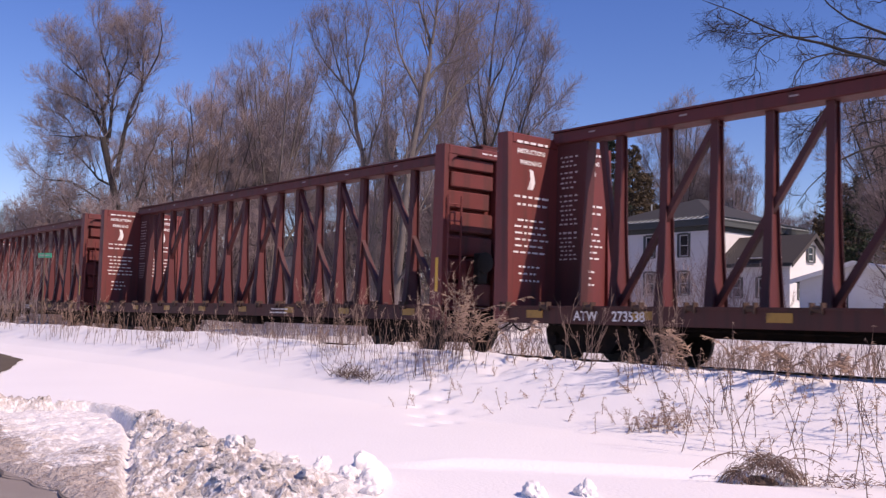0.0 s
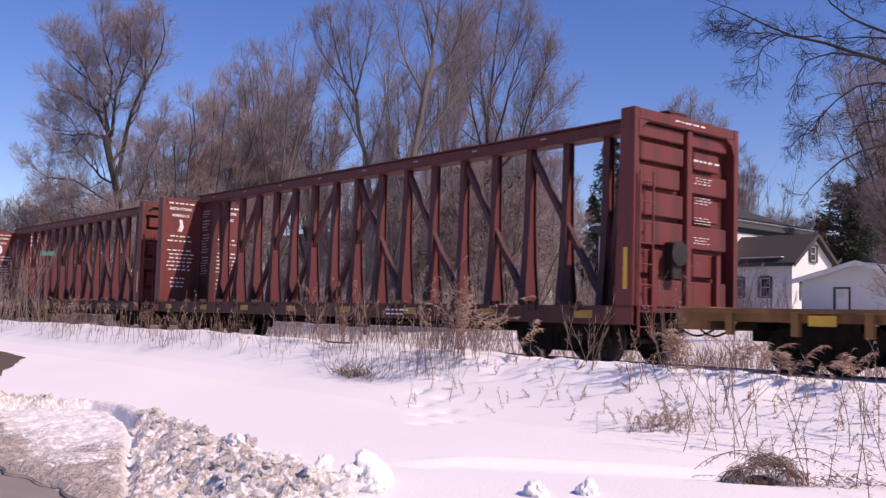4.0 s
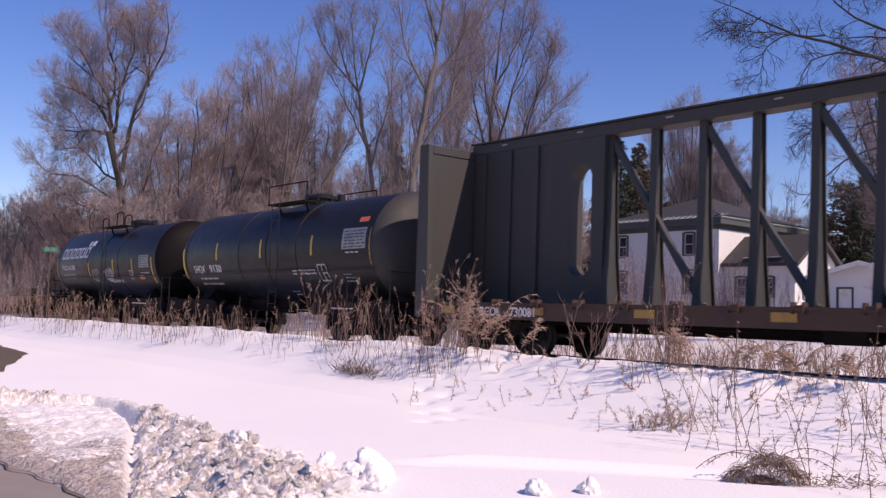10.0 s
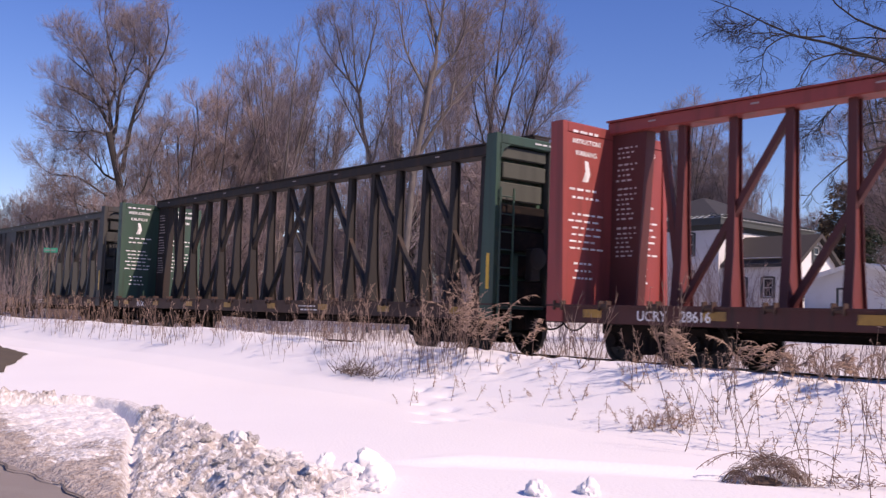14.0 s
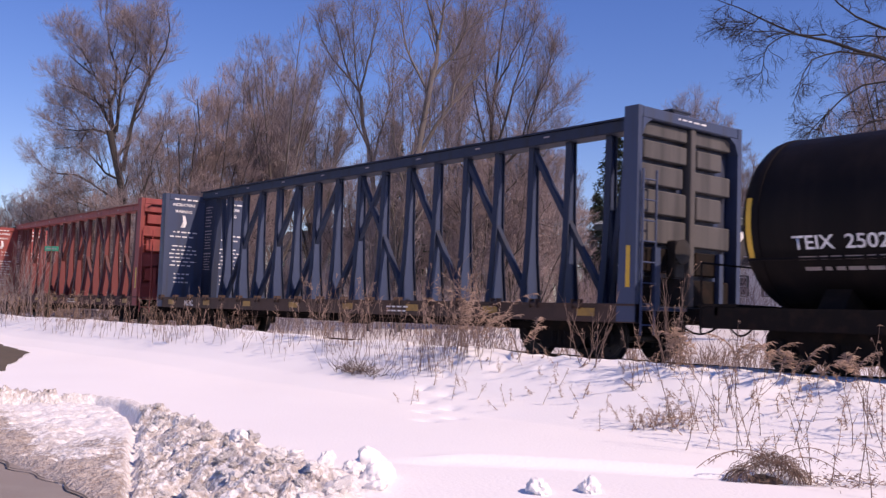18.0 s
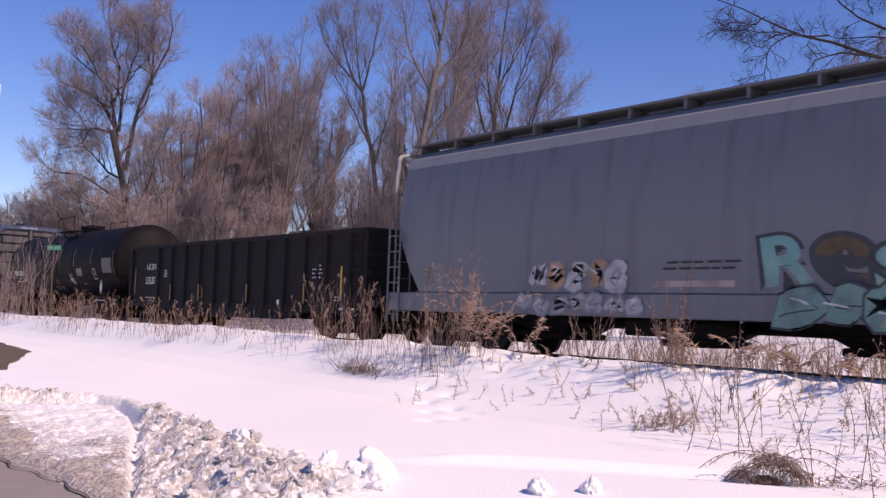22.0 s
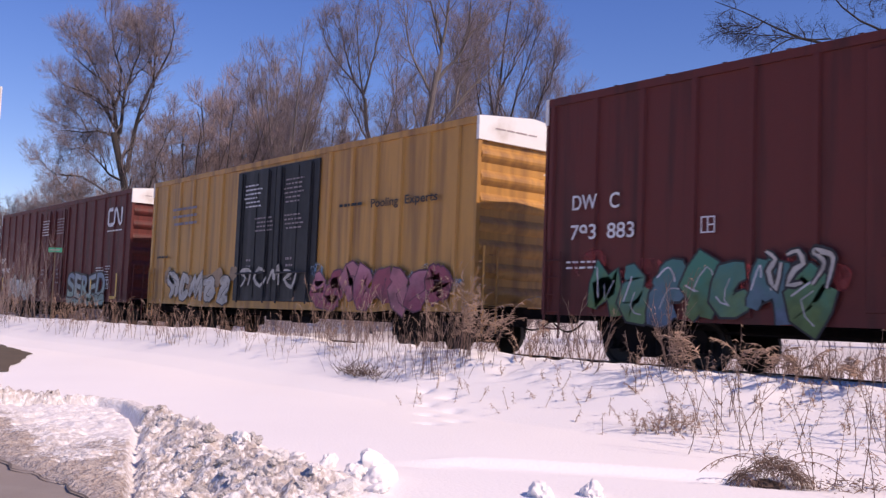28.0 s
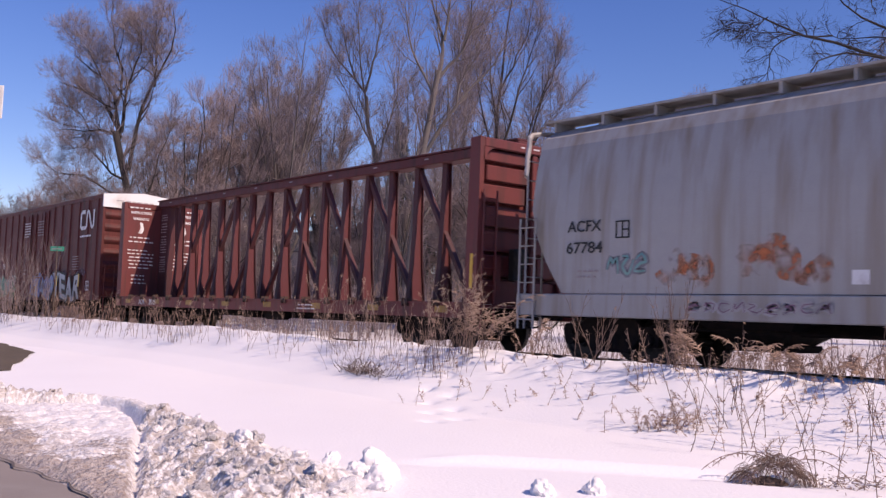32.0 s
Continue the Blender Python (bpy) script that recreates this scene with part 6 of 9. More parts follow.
wrap(small_print(c, 9.3, 1.7, 0.5, 0.24, 3, seed=37), R, zc)
wrap(small_print(c, 6.3, 1.3, 0.4, 0.22, 3, seed=38), R, zc)
lettering(c, "SHQX  9130", 11.19, 2.75, 0.13, y=-0.4, facing="rear")

add(center_beam(78.38, M_BLACKGREEN, "weathered black centre-beam lumber car with oval end windows", "BCOL", "730081", M_SILL, True, False, 8, L=19.95), 78.38)
add(center_beam(99.78, M_GREEN, "dark green centre-beam lumber car, empty", "BCOL", "", M_SILL, seed=9, L=19.87, text="CAUTION", truss=M_TRUSS), 99.78)
add(center_beam(121.13, M_BRIGHT, "faded red centre-beam lumber car, empty", "UCRY", "28616", M_SILLR, seed=10, L=19.66), 121.13)
add(center_beam(142.52, M_BLUE, "navy blue centre-beam lumber car, empty", "NOKL", "", M_SILL, seed=11, L=19.7), 142.52)

R2, zc2 = 1.36, 2.33
c = add(tank_car(163.77, M_TANKD, "dusty black tank car with grey panels", 14.4, R2, zc2, (6.2, 8.8), 4.2, rails="thin", head=M_TANKD, stripes=
                 [(0.5, 2.2, 0.9), (13.75, 2.25, 0.85)]), 163.77)
for x, z, h in ((2.7, 2.3, 0.5), (5.25, 2.35, 0.32), (7.75, 2.45, 0.5), (9.45, 2.5, 0.75), (11.4, 2.5, 0.6)):
    curved_plate(c, M_REFLD, x, z, 0.07, h, R2, zc2, "reflector", "worn pale reflective strip")
wrap(lettering(c, "TEIX", 1.2, 1.85, 0.2, width=0.65), R2, zc2)
wrap(lettering(c, "25022", 2.0, 1.85, 0.2, width=0.8), R2, zc2)
wrap(small_print(c, 1.25, 1.8, 1.4, 0.3, 2, seed=51, material=M_PRINT), R2, zc2)
wrap(small_print(c, 12.62, 2.36, 0.86, 0.5, 7, M_DIM, seed=94), R2, zc2, 0.012)
curved_plate(c, paint("faded_placard", (0.17, 0.165, 0.12)), 10.0, 1.9, 0.62, 0.3, R2, zc2, "data_panel", "faded olive panel")
curved_plate(c, paint("plate_dark_grey", (0.11, 0.105, 0.11)), 13.05, 2.12, 0.95, 0.55, R2, zc2, "data_panel", "grey stencilled data panel")
wrap(consol_box(c, 11.5, 1.62, 0.4), R2, zc2, 0.024)
bm = bmesh.new()
prism(bm, [(12.55, 1.32), (12.68, 1.05), (12.81, 1.32), (12.68, 1.59)], "y", -1.36, -1.345)
part("placard_holder", bm, M_LETTER, c, "white diamond placard")
wrap(small_print(c, 9.95, 1.5, 0.5, 0.08, 1, seed=55, material=M_DIM), R2, zc2)
for x, w in ((6.45, 0.4), (7.1, 0.5)):
    curved_plate(c, paint("ochre", (0.1, 0.062, 0.025)), x, 1.32, w, 0.16, R2, zc2, "placard", "faded ochre placard")
wrap(small_print(c, 6.7, 1.65, 0.55, 0.2, 2, seed=52, material=M_DIM), R2, zc2)
wrap(small_print(c, 5.1, 1.72, 0.7, 0.06, 1, seed=53), R2, zc2)
for k in range(2):
    bm = bmesh.new()
    rng = random.Random(60 + k)
    for j in range(6):
        ribbon(bm, bend([(8.7 + rng.uniform(0, 0.5), 1.42 + rng.uniform(0, 0.42)) for _ in range(4)], 8), 0.022, -1.4)
    tagged(wrap(part("scrawl", bm, M_PRINT, c), R2, zc2, 0.008 + 0.003 * k), kind="stuff")
small_print(c, 14.3, 2.6, 0.3, 0.3, 2, y=-0.6, seed=54, facing="rear", material=M_REFL)

add(gondola_car(179.34), 179.34)

c = add(hopper_car(194.84, M_HOPPER, "grey covered hopper with sprayed tags and a white end", seed=13), 194.84)
GE, DE = paint("grey_edge", (0.2, 0.2, 0.22)), paint("dark_edge", (0.035, 0.04, 0.045))
graffiti(c, 4.5, 6.9, 1.22, 1.8, 5, [paint("pale", (0.42, 0.42, 0.42)), paint("tan", (0.4, 0.24, 0.13))], GE, None, 5, -HALF - 0.02)
graffiti(c, 4.2, 7.3, 0.85, 1.16, 7, [paint("pale_low", (0.34, 0.34, 0.35))], GE, None, 15, -HALF - 0.055, 0.3)
fat_letters(c, "ReS", 9.45, 12.0, 1.22, 2.12, [fade("teal", (0.2, 0.36, 0.3), (0.1, 0.3, 0.29), 1.3, 2.0), paint("ochre", (0.28, 0.14, 0.05))], DE, -HALF - 0.02, 3, 1.3)
graffiti(c, 9.6, 12.6, 0.84, 1.2, 4, [paint("teal_low", (0.13, 0.25, 0.22))], DE, None, 16, -HALF - 0.055, 0.5)
graffiti(c, 11.85, 13.2, 1.3, 2.2, 2, [paint("grey_tag", (0.13, 0.13, 0.15))], DE, DE, 19, -HALF - 0.024, 0.36, GE)
plate(c, paint("orange_bar", (0.42, 0.15, 0.03)), 13.32, 1.75, 0.13, 0.95, -HALF - 0.03, "sprayed_bar")
graffiti(c, 1.3, 2.5, 1.35, 1.75, 3, [paint("tan2", (0.24, 0.18, 0.15))], GE, None, 9, -HALF - 0.02, 0.2)
plate(c, paint("pale_pink", (0.36, 0.28, 0.27)), 8.2, 1.36, 1.5, 0.1, -HALF - 0.024, "sprayed_bar")
small_print(c, 7.6, 1.75, 1.5, 0.2, 2, M_INK, y=-HALF - 0.03, seed=16)
consol_box(c, 12.15, 1.46, 0.36, y=-HALF - 0.05)
lettering(c, "67613", 14.4, 3.6, 0.13, M_INK, y=0.35, facing="rear")
small_print(c, 14.4, 3.85, 0.45, 0.14, 1, M_INK, y=0.4, seed=14, facing="rear")
small_print(c, 14.4, 2.9, 0.4, 0.2, 2, M_INK, y=0.2, seed=15, facing="rear")

R3, zc3 = 1.25, 2.2
c = add(tank_car(211.28, M_TANKP, "short black tank car with white mark and yellow stripes", 10.06, R3, zc3, (3.78, 6.78), 4.09, rails="hoops", strip=paint("ochre", (0.28, 0.14, 0.05)), stripes=
                 [(0.4, 1.85, 0.75), (2.78, 1.95, 0.45), (3.13, 1.95, 0.45), (5.73, 2.05, 0.5), (6.18, 2.05, 0.5), (8.9, 1.95, 0.8)]), 211.28)
brand_blocks(c, 1.23, 2.14, 1.9, 0.3, 6, R3, zc3, 0.1)
curved_plate(c, M_LETTER, 0.98, 2.3, 0.22, 0.3, R3, zc3, "owner_mark")
wrap(lettering(c, "PROX 16613", 1.0, 1.86, 0.22, width=1.55), R3, zc3)
wrap(small_print(c, 1.08, 1.72, 1.4, 0.32, 3, seed=61), R3, zc3)
curved_plate(c, M_REFLO, 6.98, 2.12, 0.65, 0.38, R3, zc3, "placard", "yellow placard")
curved_plate(c, paint("plate_dark_grey", (0.11, 0.105, 0.11)), 7.98, 2.12, 0.85, 0.42, R3, zc3, "data_panel", "grey stencilled data panel")
for s0, x0, x1, z0, z1, col in ((3, 4.68, 5.78, 1.15, 1.65, (0.42, 0.06, 0.07)), (4, 6.78, 8.38, 1.3, 1.75, (0.22, 0.1, 0.14))):
    bm = bmesh.new()
    rng = random.Random(s0)
    for j in range(6):
        cx = x0 + (x1 - x0) * (j + 0.5) / 6
        ribbon(bm, bend([(cx + rng.uniform(-0.14, 0.14), rng.uniform(z0, z1)) for _ in range(4)]), 0.13, -1.4)
    tagged(wrap(part("tag_fill", bm, paint("tag%d" % s0, col), c), R3, zc3, 0.005), kind="stuff")
    bm = bmesh.new()
    for j in range(6):
        cx = x0 + (x1 - x0) * (j + 0.5) / 6
        ribbon(bm, bend([(cx + rng.uniform(-0.12, 0.12), rng.uniform(z0, z1)) for _ in range(4)]), 0.024, -1.4)
    tagged(wrap(part("tag_outline", bm, M_LETTER, c), R3, zc3, 0.009), kind="stuff")
bm = bmesh.new()
ribbon(bm, bend([(2.56, 1.32), (2.64, 1.36), (2.63, 1.62), (2.54, 1.72), (2.57, 1.80), (2.95, 1.79), (2.93, 1.72), (2.87, 1.70), (2.99, 1.42), (3.08, 1.30), (2.95, 1.20)], 8), 0.035, -1.4)
ribbon(bm, bend([(2.69, 1.40), (2.73, 1.66), (2.77, 1.50), (2.83, 1.66), (2.86, 1.40)], 8), 0.03, -1.4)
wrap(part("scrawl", bm, M_LETTER, c), R3, zc3, 0.008)
wrap(small_print(c, 5.58, 1.7, 0.9, 0.35, 3, seed=63), R3, zc3)
lettering(c, "PROX", 9.92, 2.75, 0.12, y=-0.3, facing="rear")

BL = "brown-red high-cube boxcar with white end band and sprayed tags"
c = add(box_car(222.71, M_BOXRED, BL, seed=16, doors=(6.05, 8.0, 9.9)), 222.71)
Y = -HALF - 0.035
ribbon_logo(c, 14.3, 3.62, 1.45, 0.62, Y)
small_print(c, 14.3, 3.5, 1.45, 0.14, 1, y=Y, seed=70)
lettering(c, "DWC", 0.58, 2.53, 0.22, y=Y, width=0.6)
lettering(c, "793", 0.6, 2.07, 0.22, y=Y, width=0.52)
lettering(c, "942", 1.38, 2.07, 0.22, y=Y, width=0.52)
small_print(c, 1.05, 1.55, 0.8, 0.16, 2, M_DIM, y=Y, seed=71)
consol_box(c, 14.38, 1.33, 0.34, y=Y)
small_print(c, 13.3, 2.15, 0.9, 0.5, 5, y=Y, seed=72)
small_print(c, 14.3, 2.2, 0.5, 0.5, 5, y=Y, seed=73)
consol_box(c, 2.34, 2.28, 0.25, y=Y, material=M_DIM)
graffiti(c, 1.95, 5.95, 0.88, 1.82, 7, [fade("silver", (0.36, 0.38, 0.37), (0.4, 0.44, 0.46), 0.9, 1.7), paint("silver2", (0.38, 0.39, 0.37))], paint("black", (0.02, 0.02, 0.024)), paint("black", (0.02, 0.02, 0.024)), 21, Y, 0.6)
BK = paint("black", (0.02, 0.02, 0.024))
fat_letters(c, "SERED", 10.3, 14.35, 0.86, 1.98, [fade("mint", (0.26, 0.4, 0.34), (0.16, 0.22, 0.3), 1.1, 1.8), fade("mint2", (0.3, 0.41, 0.36), (0.2, 0.26, 0.33), 1.0, 1.9)], BK, Y, 5, 1.32)
graffiti(c, 10.25, 14.3, 0.82, 1.05, 9, [paint("mint_low", (0.2, 0.34, 0.31))], BK, None, 22, Y + 0.004, 0.6, None, False)
plate(c, M_REFL, 15.5, 1.45, 0.12, 0.85, Y, "reflector", "yellow reflective strip")
plate(c, M_REFL, 15.2, 1.02, 0.5, 0.1, Y, "reflector")
plate(c, M_REFL, 0.85, 1.5, 0.1, 0.7, Y, "reflector", "yellow reflective strip")
plate(c, M_REFL, 12.95, 1.5, 0.12, 0.4, Y - 0.02, "reflector", "yellow reflective strip")

c = add(box_car(241.12, M_YELLOW, "mustard-yellow boxcar with black doors, white end band and pink tag", doors=(6.1, 8.3, 10.5), door_mat=M_DOOR, seed=17, ribs=0.98), 241.12)
small_print(c, 11.45, 3.42, 1.1, 0.2, 1, M_INK, y=Y, seed=74)
lettering(c, "Pooling", 12.8, 3.2, 0.2, M_INK, y=Y, width=1.05)
lettering(c, "Experts", 14.1, 3.2, 0.2, M_INK, y=Y, width=1.15)
small_print(c, 1.7, 3.95, 1.8, 0.7, 3, paint("faded_blue", (0.2, 0.18, 0.22)), y=Y, seed=75)
small_print(c, 0.6, 2.45, 0.9, 0.2, 1, M_INK, y=Y, seed=76)
small_print(c, 7.3, 3.3, 1.0, 0.45, 4, M_DIM, y=-HALF - 0.065, seed=90)
small_print(c, 8.9, 3.3, 1.0, 0.45, 4, M_DIM, y=-HALF - 0.065, seed=91)
graffiti(c, 10.5, 15.7, 0.83, 1.85, 8, [fade("pink", (0.3, 0.05, 0.1), (0.46, 0.17, 0.23), 1.0, 1.8), paint("crimson", (0.3, 0.05, 0.09)), paint("rose", (0.42, 0.14, 0.18))],
         paint("plum", (0.12, 0.03, 0.06)), mist("light_blue", (0.2, 0.36, 0.5)), 23, Y - 0.03, 0.62, None, False)
graffiti(c, 1.5, 6.0, 0.85, 1.85, 5, [paint("white_tag", (0.46, 0.43, 0.38))], paint("brown_black", (0.05, 0.035, 0.03)), paint("tan3", (0.34, 0.22, 0.13)), 24, Y, 0.3)
graffiti(c, 6.5, 9.8, 1.2, 2.1, 4, [paint("white_tag", (0.46, 0.43, 0.38))], paint("black", (0.02, 0.02, 0.024)), None, 34, Y - 0.05, 0.1)

c = add(box_car(259.55, M_BOXRED, BL, seed=18, doors=(6.15, 8.1, 10.0)), 259.55)
ribbon_logo(c, 14.1, 3.6, 1.6, 0.7, Y)
small_print(c, 14.1, 3.42, 1.6, 0.2, 1, y=Y, seed=77)
lettering(c, "DW", 0.72, 2.73, 0.27, y=Y, width=0.58)
lettering(c, "C", 1.6, 2.72, 0.27, y=Y, width=0.22)
lettering(c, "793", 0.7, 2.2, 0.27, y=Y, width=0.6)
lettering(c, "883", 1.56, 2.2, 0.27, y=Y, width=0.6)
small_print(c, 0.6, 1.85, 0.8, 0.2, 2, y=Y, seed=78)
consol_box(c, 3.5, 2.2, 0.26, y=Y)
consol_box(c, 15.1, 1.22, 0.36, y=Y)
small_print(c, 13.4, 2.6, 0.8, 0.6, 6, M_DIM, y=Y, seed=79)
graffiti(c, 1.25, 5.7, 0.72, 1.85, 7, [fade("leaf", (0.09, 0.17, 0.05), (0.03, 0.19, 0.13), 0.9, 1.7), fade("moss", (0.1, 0.2, 0.08), (0.04, 0.18, 0.16), 0.9, 1.7),
         fade("steel_blue", (0.09, 0.15, 0.22), (0.04, 0.17, 0.15), 0.9, 1.7)], paint("black", (0.02, 0.02, 0.024)), mist("scarlet", (0.36, 0.03, 0.03)), 25, Y, 0.52, paint("pale", (0.42, 0.42, 0.42)))
graffiti(c, 4.6, 5.7, 1.25, 2.05, 3, [paint("white_tag", (0.46, 0.43, 0.38))], paint("black", (0.02, 0.02, 0.024)), None, 28, Y - 0.02, 0.16)
graffiti(c, 8.2, 11.3, 0.8, 1.95, 6, [paint("navy", (0.05, 0.09, 0.3)), fade("mid_blue", (0.2, 0.3, 0.42), (0.1, 0.16, 0.4), 0.9, 1.8)], paint("black", (0.02, 0.02, 0.024)),
         mist("scarlet", (0.36, 0.03, 0.03)), 26, Y - 0.05, 0.55)
for k in range(4):
    bm = bmesh.new()
    blob(bm, 11.4 + k * 1.05, 1.93, 0.5, 0.13, Y - 0.004 - 0.0005 * k, random.Random(k))
    part("spray_cloud", bm, mist("deep_red", (0.25, 0.025, 0.03)) if k % 2 == 0 else mist("dull_blue", (0.07, 0.1, 0.24)), c)
fat_letters(c, "YEAR", 11.2, 14.6, 0.8, 1.98, [fade("silver3", (0.34, 0.35, 0.38), (0.42, 0.44, 0.47), 1.0, 1.8)], paint("black", (0.02, 0.02, 0.024)), Y - 0.03, 8, 1.22)
plate(c, M_REFL, 11.75, 1.6, 0.13, 0.4, Y - 0.045, "reflector", "yellow reflective strip")
plate(c, M_REFL, 14.4, 1.6, 0.13, 0.5, Y - 0.045, "reflector", "yellow reflective strip")

add(center_beam(277.88, M_RED, "oxide-red centre-beam lumber car, empty, behind the boxcar", "AOK", "28101", M_RED, seed=19, L=19.6), 277.88)

c = add(hopper_car(298.72, M_HOPPER2, "pale grey covered hopper with rust stains and orange tag", L=15.6, seed=20, white_end=False), 298.72)
lettering(c, "ACFX", 1.28, 2.3, 0.2, M_INK, y=-HALF - 0.03, width=0.8)
lettering(c, "67784", 1.25, 1.92, 0.2, M_INK, y=-HALF - 0.03, width=0.85)
consol_box(c, 2.4, 2.15, 0.3, y=-HALF - 0.03, material=M_INK)
small_print(c, 1.5, 1.65, 0.6, 0.2, 2, M_DIM, y=-HALF - 0.03, seed=80)
for s0, x0, x1, z0, z1 in ((1, 3.5, 4.35, 1.35, 1.85), (2, 4.85, 6.3, 1.32, 2.05)):
    rng = random.Random(90 + s0)
    for j in range(6):
        bm = bmesh.new()
        blob(bm, x0 + (x1 - x0) * (j + 0.5) / 6 + rng.uniform(-0.05, 0.05), rng.uniform(z0 + 0.12, z1 - 0.08), rng.uniform(0.14, 0.3), rng.uniform(0.14, 0.28), -HALF - 0.024 - 0.0006 * j, rng, 18)
        part("sprayed_patch", bm, mist("orange", (0.5, 0.16, 0.06)), c, "faded orange spray paint")
graffiti(c, 2.2, 3.1, 1.5, 1.95, 3, [paint("teal", (0.12, 0.33, 0.29))], paint("grey_edge", (0.2, 0.2, 0.22)), None, 35, -HALF - 0.02, 0.12)
graffiti(c, 3.9, 6.4, 0.88, 1.12, 9, [paint("mauve", (0.2, 0.1, 0.16))], paint("rust_grey", (0.36, 0.34, 0.34)), None, 36, -HALF - 0.058, 0.06)
plate(c, M_LETTER, 6.75, 1.45, 0.25, 0.2, -HALF - 0.02, "marking")
graffiti(c, 7.1, 9.5, 1.2, 2.0, 4, [paint("grey_tag", (0.16, 0.16, 0.18))], paint("pale", (0.5, 0.5, 0.5)), None, 37, -HALF - 0.02, 0.15)
# ---------------------------------------------------------------- trees
FWD, RGT = Vector((-0.7765, 0.6301, 0)), Vector((0.6301, 0.7765, 0))
ALONG = 50.9                     # turn that lays a tree's own x across the view


def spot(side, depth):
    """A place on the ground: metres ahead of the camera's stand, and its bearing as sideways metres per metre ahead."""
    p = depth * (FWD + side * RGT)
    return p.x, p.y, float(ground_z(p.x, p.y))


def resample(line, n):
    """n points at even steps along a polyline, rounded at its corners."""
    p = np.asarray(line, float)
    s = np.concatenate([[0], np.cumsum(np.linalg.norm(np.diff(p, axis=0), axis=1))])
    t = np.linspace(0, s[-1], n)
    q = np.stack([np.interp(t, s, p[:, k]) for k in range(3)], 1)
    q[1:-1] = (q[:-2] + 2 * q[1:-1] + q[2:]) / 4
    return q


def sprout(rng, pts, rad, count, first, angle, length, ratio, up=0.25, wob=0.12, segs=5, flat=1.0, taper=0.55):
    """Side branches for every branch in pts (n, k, 3): they leave at an angle, bend upwards and thin out."""
    n, k = rad.shape
    f = first + (0.99 - first) * ((np.arange(count)[None, :] + rng.rand(n, count)) / count)
    at = f * (k - 1)
    i = np.minimum(at.astype(int), k - 2)
    w = (at - i)[..., None]
    row = np.arange(n)[:, None]
    a, b = pts[row, i], pts[row, i + 1]
    start = (a * (1 - w) + b * w).reshape(-1, 3)
    way = (b - a).reshape(-1, 3)
    way /= np.maximum(np.linalg.norm(way, axis=1, keepdims=True), 1e-9)
    r = (rad[row, i] * (1 - w[..., 0]) + rad[row, i + 1] * w[..., 0]).reshape(-1)
    side = rng.normal(size=way.shape)
    side -= (side * way).sum(1, keepdims=True) * way
    side /= np.maximum(np.linalg.norm(side, axis=1, keepdims=True), 1e-9)
    ang = np.radians(angle) * rng.uniform(0.6, 1.35, (len(way), 1))
    d = way * np.cos(ang) + side * np.sin(ang)
    long = length * rng.uniform(0.5, 1.25, (len(way), 1)) * (1 - taper * f.reshape(-1, 1))
    out = [start]
    p = start
    for _ in range(segs):
        d = d + rng.normal(0, wob, d.shape) + np.array([0, 0, up / segs])
        d /= np.linalg.norm(d, axis=1, keepdims=True)
        p = p + d * long / segs
        out.append(p)
    line = np.stack(out, 1)
    r0 = np.minimum(r * ratio * rng.uniform(0.7, 1.2, r.shape), 0.9 * r)
    return line, r0[:, None] * np.linspace(1, 0.35, segs + 1)[None, :]


def links(pts, rad):
    """Branches (n, k, 3) as rows for sticks()."""
    return np.concatenate([pts[:, :-1].reshape(-1, 3), pts[:, 1:].reshape(-1, 3), rad[:, :-1].reshape(-1, 1), rad[:, 1:].reshape(-1, 1)], 1)


def spine_parts(base, way, r):
    """Corners and faces of thin three-sided twigs that taper to a point."""
    d = way / np.maximum(np.linalg.norm(way, axis=1, keepdims=True), 1e-9)
    ref = np.where(np.abs(d[:, 2:3]) > 0.9, np.array([[1.0, 0, 0]]), np.array([[0, 0, 1.0]]))
    u = np.cross(d, ref)
    u /= np.linalg.norm(u, axis=1, keepdims=True)
    w = np.cross(d, u)
    r = np.broadcast_to(np.asarray(r, float), (len(base),))[:, None]
    rim = [base + (u * math.cos(a) + w * math.sin(a)) * r for a in (0, 2.094, 4.189)]
    verts = np.stack(rim + [base + way], 1).reshape(-1, 3)
    i = np.arange(len(base)) * 4
    return verts, np.concatenate([np.stack([i + a, i + b, i + 3], 1) for a, b in ((0, 1), (1, 2), (2, 0))])


def spines(name, base, way, r, material):
    return fast_mesh(name, *spine_parts(base, way, r), material)


